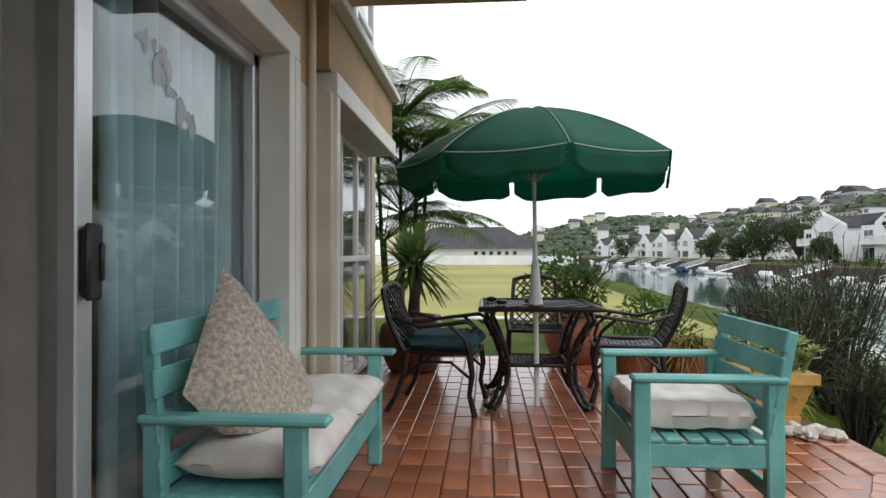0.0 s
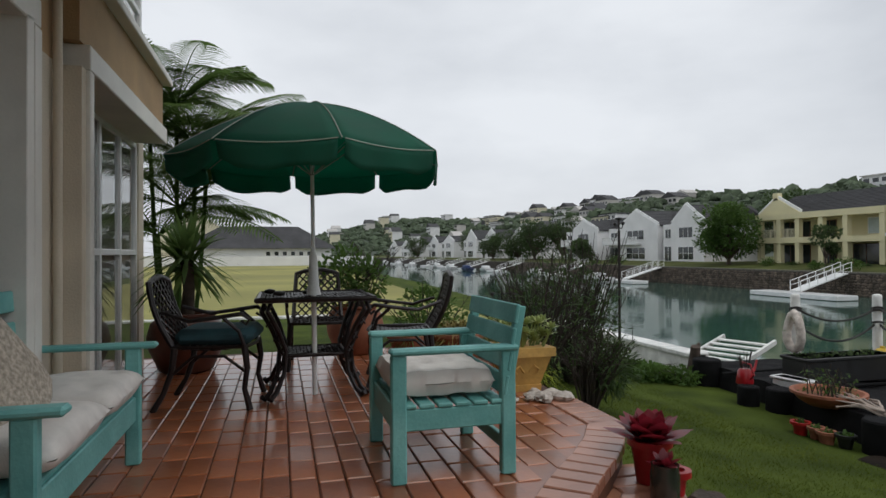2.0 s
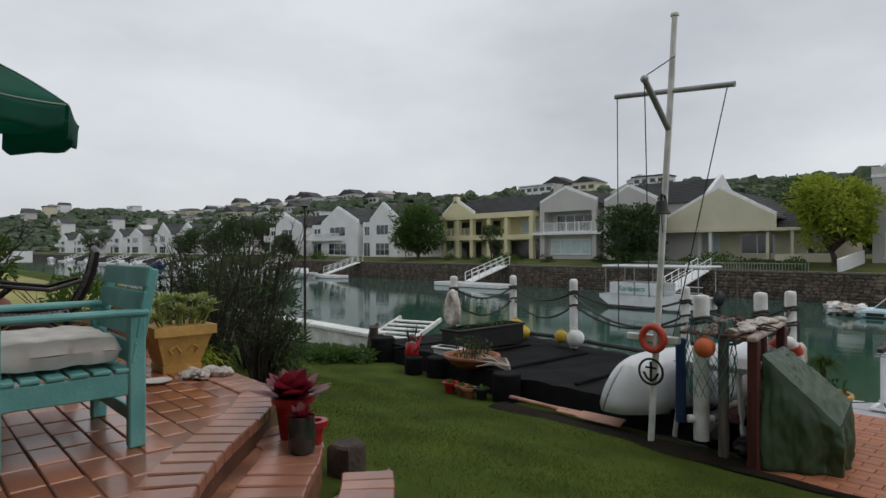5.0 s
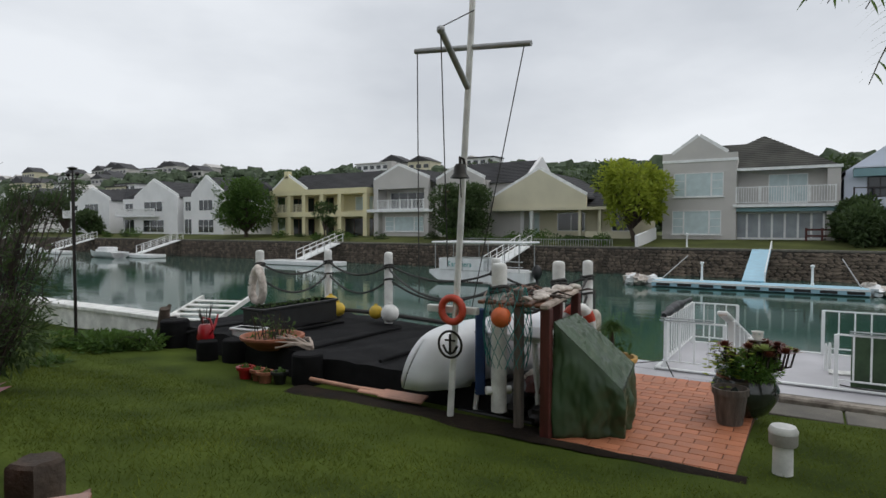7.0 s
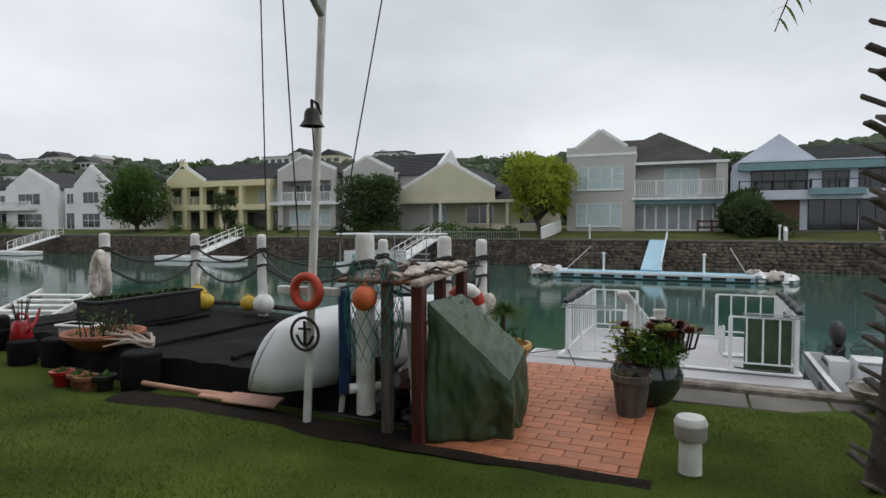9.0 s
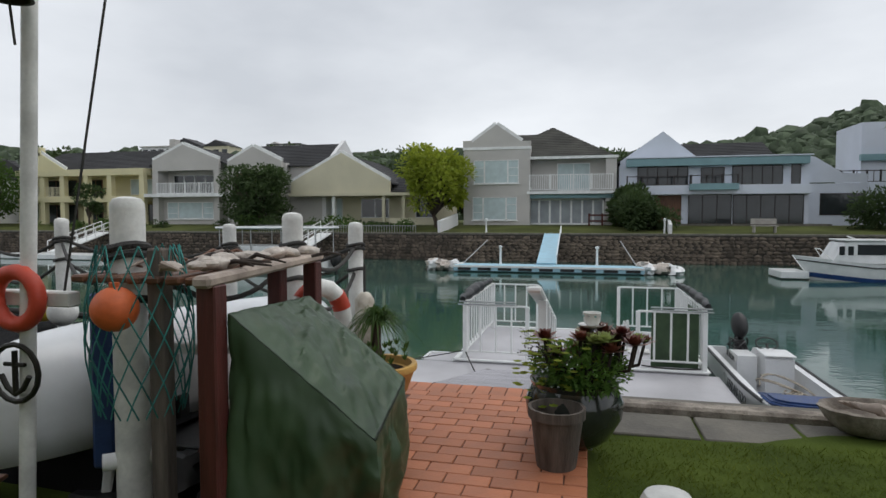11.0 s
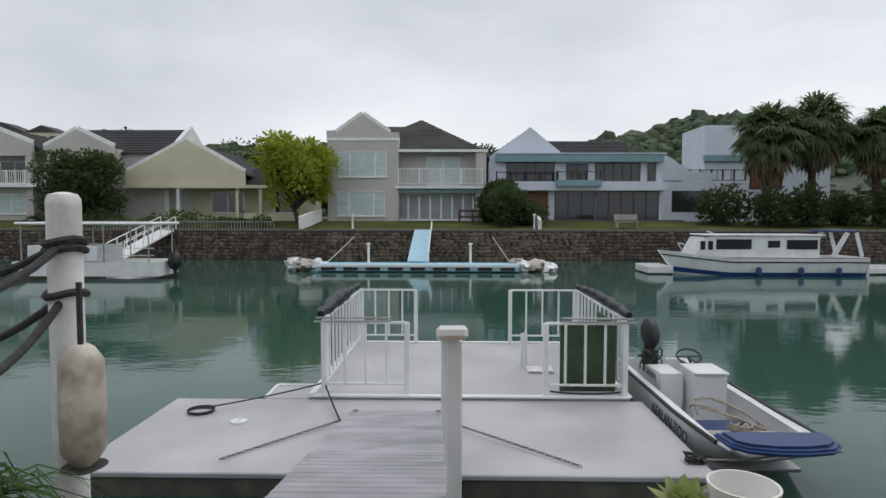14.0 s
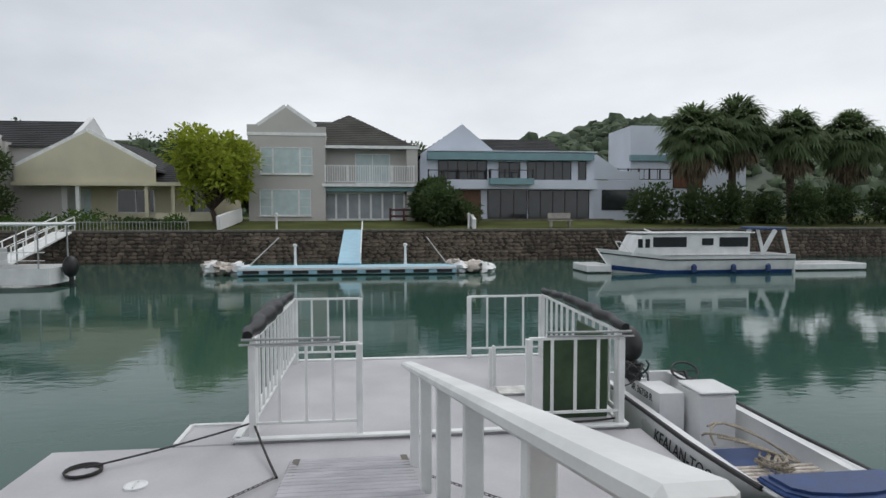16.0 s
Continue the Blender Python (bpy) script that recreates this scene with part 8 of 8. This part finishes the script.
for i in range(34):
    a, r = rng.uniform(0, 6.28), rng.uniform(0.04, 0.26)
    e = Vector((r * math.cos(a), -0.11 + r * math.sin(a) * 1.15, 0.56 + rng.uniform(-0.10, 0.10)))
    k2 = G(True)
    k2.tube([(e.x * 0.2, -0.03 + e.y * 0.2, 0.30), (e.x * 0.55, e.y * 0.6, 0.42 + rng.uniform(-0.02, 0.02)), (e.x * 0.92, e.y * 0.92, 0.46), e], [0.014, 0.012, 0.010, 0.009], 6)
    stem = part("branch", k2, M_TWIG, t)
    g = G()
    wide = rng.uniform(0.060, 0.095)
    for k in range(26):
        b, el = k * 2.4, 0.0 + 1.25 * k / 26
        g.leaf(e, (math.cos(b) * math.cos(el), math.sin(b) * math.cos(el), math.sin(el)), (0, 0, 1), wide * (1.1 - 0.5 * k / 26), wide * 0.46, -0.10, 3)
    part("rosette", g, M_AEON if i % 5 else M_SUCC, stem)
g = G()
for i in range(16):
    a = rng.uniform(1.2, 3.6)
    b0 = Vector((-0.1, 0.1, 0.4))
    e = b0 + Vector((math.cos(a) * 0.17, math.sin(a) * 0.22, rng.uniform(0.05, 0.26)))
    g.tube([b0, b0.lerp(e, 0.5) + Vector((0, 0, 0.06)), e], [0.0022, 0.0016, 0.001], 4)
    for k in range(5):
        s = b0.lerp(e, rng.uniform(0.5, 1)) + Vector((rng.uniform(-0.05, 0.05), rng.uniform(-0.05, 0.05), rng.uniform(0, 0.05)))
        g.ball(s, 0.0045, 5, 4)
part("dry_flower_spray", g, M_TWIG, t)
t = thing("ribbed_pot", "empty grey-brown ribbed plant pot", "plant pot", at=(6.60, 0.30, -0.9))
g = G(True)
g.lathe([(0.10, 0), (0.105, 0.02), (0.135, 0.26), (0.148, 0.26), (0.148, 0.31), (0.132, 0.31), (0.12, 0.22), (0.0005, 0.2)], 26, flute=lambda a, z: 1 + 0.012 * math.sin(18 * a))
part("pot", g, M_WOODGREY, t)
t = thing("teacup_feeder", "white china cup and saucer on a tall stake", "cup", at=(6.95, 0.125, -0.935))
part("stake", G(True).tube([(0, 0, 0), (0, 0, 0.70)], 0.012, 8), M_GALV, t)
part("saucer", G(True).lathe([(0.03, 0.70), (0.066, 0.712), (0.076, 0.722), (0.062, 0.719), (0.0005, 0.710)], 24), M_CHINA, t)
part("cup", G(True).lathe([(0.03, 0.715), (0.045, 0.735), (0.052, 0.79), (0.048, 0.79), (0.04, 0.745), (0.0005, 0.73)], 24), M_CHINA, t)
for i in range(9):
    a = 0.7 * i
    part("flower_mark", G(True).ball((0.0508 * math.cos(a), 0.0508 * math.sin(a), 0.772), (0.005, 0.007, 0.004), 6, 4), M_TEALINK if i % 2 else M_GALV, t)
t = thing("ochre_bowl", "ochre bowl with spiky grassy plant on a stand", "plant bowl", at=(7.03, 1.44, -0.90))
part("stand", G(True).lathe([(0.13, 0), (0.12, 0.15)], 16), M_CONCD, t)
part("bowl", G(True).lathe([(0.11, 0.13), (0.19, 0.20), (0.235, 0.325), (0.25, 0.335), (0.255, 0.355), (0.25, 0.375), (0.22, 0.375), (0.205, 0.33), (0.0005, 0.31)], 32), M_YPOT, t)
part("soil", G(True).lathe([(0.204, 0.325), (0.12, 0.335), (0.0005, 0.34)], 20), M_DIRT, t)
part("stem", G(True).tube([(0, 0, 0.32), (0.01, 0.01, 0.5), (0, 0, 0.66)], [0.045, 0.032, 0.026], 8), M_BARK, t)
g = G()
for i in range(210):
    a, e = rng.uniform(0, 6.28), rng.uniform(0.5, 1.5)
    g.leaf((rng.uniform(-0.03, 0.03), rng.uniform(-0.03, 0.03), 0.62), (math.cos(a) * math.cos(e), math.sin(a) * math.cos(e), math.sin(e)), (0, 0, 1), rng.uniform(0.26, 0.46), 0.010, 0.9, 4)
part("grassy_tuft", g, M_LEAFM, t)
for i in range(22):
    g = G()
    c = Vector((rng.uniform(-0.16, 0.16), rng.uniform(-0.18, 0.05), 0.37 + rng.uniform(0, 0.12)))
    for k in range(9):
        a, e = k * 2.4, 0.3 + k * 0.12
        g.leaf(c, (math.cos(a) * math.cos(e), math.sin(a) * math.cos(e), math.sin(e)), (0, 0, 1), 0.05, 0.016, 0.0, 2)
    part("succulent", g, M_LEAFM, t)

# palm on the lawn with old leaf bases
t = thing("lawn_palm", "rough palm trunk with old leaf bases and hanging fronds", "palm", at=(5.95, -1.16, -0.98))
g = G(True)
def trunk(z):
    return Vector((0.10 * math.sin(z * 0.9), -0.10 * z * 0.5 - 0.05 * math.sin(z * 2), z))
g.tube([trunk(0.25 * i) for i in range(17)], [0.13 - 0.003 * i for i in range(17)], 12)
part("trunk", g, M_BARK, t)
for i in range(120):
    g = G()
    z = i * 0.033
    a = i * 2.4
    p = trunk(z) + Vector((0.10 * math.cos(a), 0.10 * math.sin(a), 0))
    g.beam(p, p + Vector((0.13 * math.cos(a), 0.13 * math.sin(a), 0.07)), 0.07, 0.025, 0.006)
    part("leaf_base", g, M_WOODGREY, t)
g, st = G(), G(True)
for i in range(15):
    a = 6.28 * i / 15 + rng.uniform(-0.2, 0.2)
    frond(g, rng, trunk(3.95), (math.cos(a), math.sin(a), rng.uniform(0.1, 0.8)), 1.40, rng.uniform(0.6, 0.9), 0.44, 0.022, 26, st)
part("crown", g, M_PALM, t)
part("midrib_cluster", st, M_BARK, t)

# trees and hedges on the far bank
tree("bright_tree", "round yellow-green tree before the low house", (47.6, 11.3, -0.3), 5.9, 2.6, M_LEAFY, 51, 30, 230, 0.34, (0.0, 0.3), M_BARK, 0.16)
tree("dark_tree", "dense dark tree hiding the grey house", (47.0, 26.2, -0.3), 4.7, 3.1, M_LEAFD, 52, 42, 300, 0.26, low=0.06)
tree("garden_tree", "full green tree by the yellow house", (47.2, 54.6, -0.3), 6.6, 3.4, M_LEAFM, 53, 40, 260, 0.32, low=0.08)
tree("small_tree", "slim garden tree before the yellow house", (46.5, 42.0, -0.3), 3.6, 1.3, M_LEAFD, 54, 10, 130, 0.26, low=0.2)
for i, (x, y, h, r) in enumerate(((48, 108, 7.5, 4.0), (47, 114, 6.2, 3.4), (52, 104, 8.5, 3.6), (60, 122, 8.0, 4.0), (46.5, 86, 3.6, 2.0), (47, 129, 5.5, 3.2), (55, 165, 8, 4.5), (47, 207, 7, 4), (60, 60, 9, 3.5), (64, 20, 8, 4.5), (62, 33, 8.5, 3.5), (64, 12, 7.6, 4.0), (63, -2.5, 7.0, 3.2), (49, -2.9, 3.2, 1.6))):
    tree("bank_tree", "dark green tree among the far houses", (x, y, -0.4), h, r, M_LEAFD, 60 + i, 24, 190, 0.36, low=0.10)


def fan_palm(at, h, r, seed):
    rng = random.Random(seed)
    t = thing("fan_palm", "tall fan palm with a skirt of dead leaves", "palm", "fan palms on the far bank", at)
    g = G(True)
    g.tube([(0, 0, -0.3), (0.1, 0.1, h * 0.5), (0, 0, h)], [0.32, 0.26, 0.24], 10)
    part("trunk", g, M_BARK, t)
    for name, n, lo, hi, m in (("crown", 240, -0.75, 1.5, M_FANPALM), ("skirt", 110, -1.5, -0.85, M_SKIRT)):
        g = G()
        for i in range(n):
            a, e = rng.uniform(0, 6.28), rng.uniform(lo, hi)
            d = Vector((math.cos(a) * math.cos(e), math.sin(a) * math.cos(e), math.sin(e)))
            c = Vector((0, 0, h)) + d * r * rng.uniform(0.3, 0.62)
            side = d.cross(Vector((0, 0, 1))).normalized()
            for k in range(11):
                b = (k - 5) * 0.27
                q = d * math.cos(b) + side * math.sin(b) + Vector((0, 0, -0.35))
                g.leaf(c, q, (0, 0, 1), r * 0.36 * rng.uniform(0.7, 1.15), r * 0.042, 0.45, 3)
        part(name, g, m, t)
    return t


for x, y, h, r, s in ((47.5, -20.9, 6.2, 3.0, 1), (48.5, -24.6, 6.9, 3.1, 2), (47.8, -28.6, 6.2, 2.9, 3), (48.0, -33.2, 6.0, 3.0, 4), (47.5, -38.0, 5.8, 2.9, 5)):
    fan_palm((x, y, -0.4), h, r, s)
rng = random.Random(77)
for i, (y, h) in enumerate(((-17.8, 2.6), (-20.2, 2.4), (-22.8, 2.8), (-25.5, 2.2), (-28.5, 2.8), (-31.5, 2.4), (-35, 2.6), (-39, 2.6), (-3.2, 2.6), (-4.2, 1.8))):
    shrub("bank_shrub", "dense dark green shrub under the far palms", (46.2 + rng.uniform(-0.5, 1.2), y, -0.5), (1.6, 1.9, h), 2200, 0.30, M_LEAFD, 100 + i, 0.4, 0, group="shrubs on the far bank")
for i in range(34):
    y = rng.uniform(24, 120) if i < 24 else rng.uniform(12.5, 24)
    s = rng.uniform(0.5, 1.3)
    shrub("bank_bush", "clipped green bush in a canal-side garden", (rng.uniform(44.6, 48.6), y, -0.5), (s, s * 1.2, s * 0.9), 300, 0.2, rng.choice((M_LEAFD, M_LEAFM, M_LEAFM)), 200 + i, 0.5, 0, group="bushes in the far gardens")
g = G()
for i in range(900):
    y = rng.uniform(12.5, 24.5)
    g.leaf((44.4 + rng.uniform(0, 0.6), y, -0.55 + rng.random() * 0.6), (rng.uniform(-1, 1), rng.uniform(-1, 1), rng.uniform(0, 1)), (0, 0, 1), 0.22, 0.1, 0.2)
solo("flower_bed", g, M_LEAFM, "mixed flower bed before the low house", "flower bed", kind="stuff")
g = G()
for y0 in (12.0, 27.5, 29.5):
    g.box(44.1, y0, -0.6, 44.15, y0 + 12 if y0 == 12.0 else y0 + 1.2, -0.56)
for i in range(64):
    y = 12.0 + i * 0.195
    g.box(44.1, y, -0.62, 44.14, y + 0.03, -0.05)
g.box(44.09, 12.0, -0.12, 44.15, 24.5, -0.08)
solo("picket_fence", g, M_GALV, "thin railing along the far quay", "fence")
g = G()
g.beam((44.0, 10.3, -0.2), (48.5, 10.0, 0.35), 0.22, 0.9, 0.03)
solo("white_garden_wall", g, M_HWHITE, "short white garden wall beside the bright tree", "wall")
g = G()
g.beam((43.9, -4.9, -0.3), (47.5, -5.2, 0.1), 0.22, 0.7, 0.03)
solo("white_garden_wall", g, M_HWHITE, "short white garden wall between two lawns", "wall")
t = thing("park_bench", "grey bench on the far lawn", "bench", at=(44.9, -10.6, -0.5))
part("seat_board", G().box(-0.25, -0.75, 0.4, 0.25, 0.75, 0.46, 0.01), M_CONC, t)
part("seat_back", G().box(0.2, -0.75, 0.55, 0.25, 0.75, 0.9, 0.01), M_CONC, t)
for y in (-0.6, 0.6):
    part("leg", G().box(-0.2, y - 0.05, 0, 0.2, y + 0.05, 0.42, 0.01), M_CONC, t)

# blades of the near lawn
rng = np.random.default_rng(5)
N = 170000
xs, ys = rng.uniform(1.3, 7.45, N), rng.uniform(-3.2, 8.6, N)
ok = ~((xs > 5.3) & (xs < 8) & (ys > 0.1) & (ys < 8.0)) & ~((xs < 2.4) & (ys > 1.0))
ok &= ~((xs > 7.38)) & ~((xs < 2.4) & (ys > -1.5) & (xs < 1.2 + 0.45 * (ys + 1.5)))
xs, ys = xs[ok], ys[ok]
n = len(xs)
zs = np.array([lawn_z(a, b) for a, b in zip(xs, ys)])
h, a, w = rng.uniform(0.010, 0.030, n), rng.uniform(0, 6.28, n), rng.uniform(0.002, 0.0042, n)
lx, ly = rng.normal(0, 0.022, n), rng.normal(0, 0.022, n)
V = np.stack([np.stack([xs - w * np.cos(a), ys - w * np.sin(a), zs - 0.005], 1), np.stack([xs + w * np.cos(a), ys + w * np.sin(a), zs - 0.005], 1), np.stack([xs + lx, ys + ly, zs + h], 1)], 1).reshape(-1, 3)
me = bpy.data.meshes.new("grass")
me.from_pydata(V.tolist(), [], np.arange(3 * n).reshape(-1, 3).tolist())
me.materials.append(M_BLADE)
tagged(new("grass", me), "short wet green lawn grass", "grass", kind="stuff")

# ---------- tiles of the patio, step bricks and paving ----------
def piece_mesh(name, w, l, h, material, b=0.004):
    q = G()
    q.box(-w / 2, -l / 2, -h, w / 2, l / 2, 0, b)
    me = q.mesh(name)
    me.materials.append(material)
    return me


me_t = piece_mesh("tile", 0.118, 0.237, 0.03, M_TILE, 0.005)
far = G()
n = 0
for c in range(-10, 17):
    x = 0.0125 + c * 0.125 + 0.0625
    for r in range(-5, 27):
        y = r * 0.25 + (0.125 if c % 2 else 0.0) + 0.06 * ((c * 7) % 3 - 1)
        lim = min(edge_x(y - 0.1), edge_x(y + 0.1)) - 0.235
        if y > 3.95:
            lim = 2.05
        if x > lim or y > 6.46 or x < -1.2:
            continue
        dz = R.uniform(-0.0015, 0.0015)
        if 1.7 < y < 4.4 and -0.95 < x and n < 298:
            ob = new("tile", me_t)
            ob.parent = patio
            ob.matrix_basis = pose(x, y, dz, R.uniform(-0.4, 0.4), R.uniform(-0.4, 0.4), R.uniform(-0.4, 0.4))
            n += 1
        else:
            far.box(x - 0.059, y - 0.1185, -0.03, x + 0.059, y + 0.1185, dz, 0.005)
tagged(part("tiling", far, M_TILE, patio), kind="stuff")


def brick_border(line, z, length, inset, n_max=400, name="edge_brick", y_min=-2.0):
    me = piece_mesh(name, 0.109, length, 0.06, M_EDGE, 0.006)
    dense = []
    for (xa, ya), (xb, yb) in zip(line, line[1:]):
        d = math.hypot(xb - xa, yb - ya)
        for i in range(max(1, int(d / 0.01))):
            t = i / max(1, int(d / 0.01))
            dense.append((xa + (xb - xa) * t, ya + (yb - ya) * t))
    acc, last = 0.0, dense[0]
    k = 0
    for i, p in enumerate(dense):
        acc += math.hypot(p[0] - last[0], p[1] - last[1])
        last = p
        if acc >= 0.117 and p[1] > y_min:
            acc = 0.0
            a, b = dense[max(0, i - 9)], dense[min(len(dense) - 1, i + 9)]
            dx, dy = b[0] - a[0], b[1] - a[1]
            ln = math.hypot(dx, dy)
            nx, ny = dy / ln, -dx / ln
            ob = new(name, me)
            ob.parent = patio
            ob.matrix_basis = pose(p[0] + nx * (length / 2 - 0.012), p[1] + ny * (length / 2 - 0.012), z, 0, 0, math.degrees(math.atan2(dy, dx)))
            k += 1


brick_border([p for p in EDGE if p[1] <= 3.95], 0.006, 0.225, 0)
brick_border(STEP, -0.13, 0.30, 0, y_min=-1.5)
brick_border(STEP2[:-1], -0.26, 0.26, 0, y_min=-1.5)
pave = thing("paving", "orange clay brick paving at the water's edge", "paving", kind="structure")
g = G()
g.box(5.33, 0.14, -1.2, 7.97, 1.62, -0.908)
part("bed", g, M_GROUT, pave)
me_p = piece_mesh("paver", 0.110, 0.224, 0.04, M_PAVER)
x, row = 5.40, 0
while x < 7.75:
    y = 0.14 + (0.115 if row % 2 else 0.0)
    if row % 2:
        ob = new("paver", piece_mesh("paver", 0.110, 0.109, 0.04, M_PAVER))
        ob.parent = pave
        ob.matrix_basis = pose(x, 0.14 + 0.056, -0.9, 0, 0, 0)
    while y + 0.23 < 1.62:
        ob = new("paver", me_p)
        ob.parent = pave
        ob.matrix_basis = pose(x, y + 0.115, -0.9 + R.uniform(-0.002, 0.002), R.uniform(-0.4, 0.4), R.uniform(-0.4, 0.4), R.uniform(-0.5, 0.5))
        y += 0.23
    x += 0.115
    row += 1
for i in range(12):
    ob = new("paver", me_p)
    ob.parent = pave
    ob.matrix_basis = pose(7.86, 0.20 + i * 0.118, -0.9, 0, 0, 90)
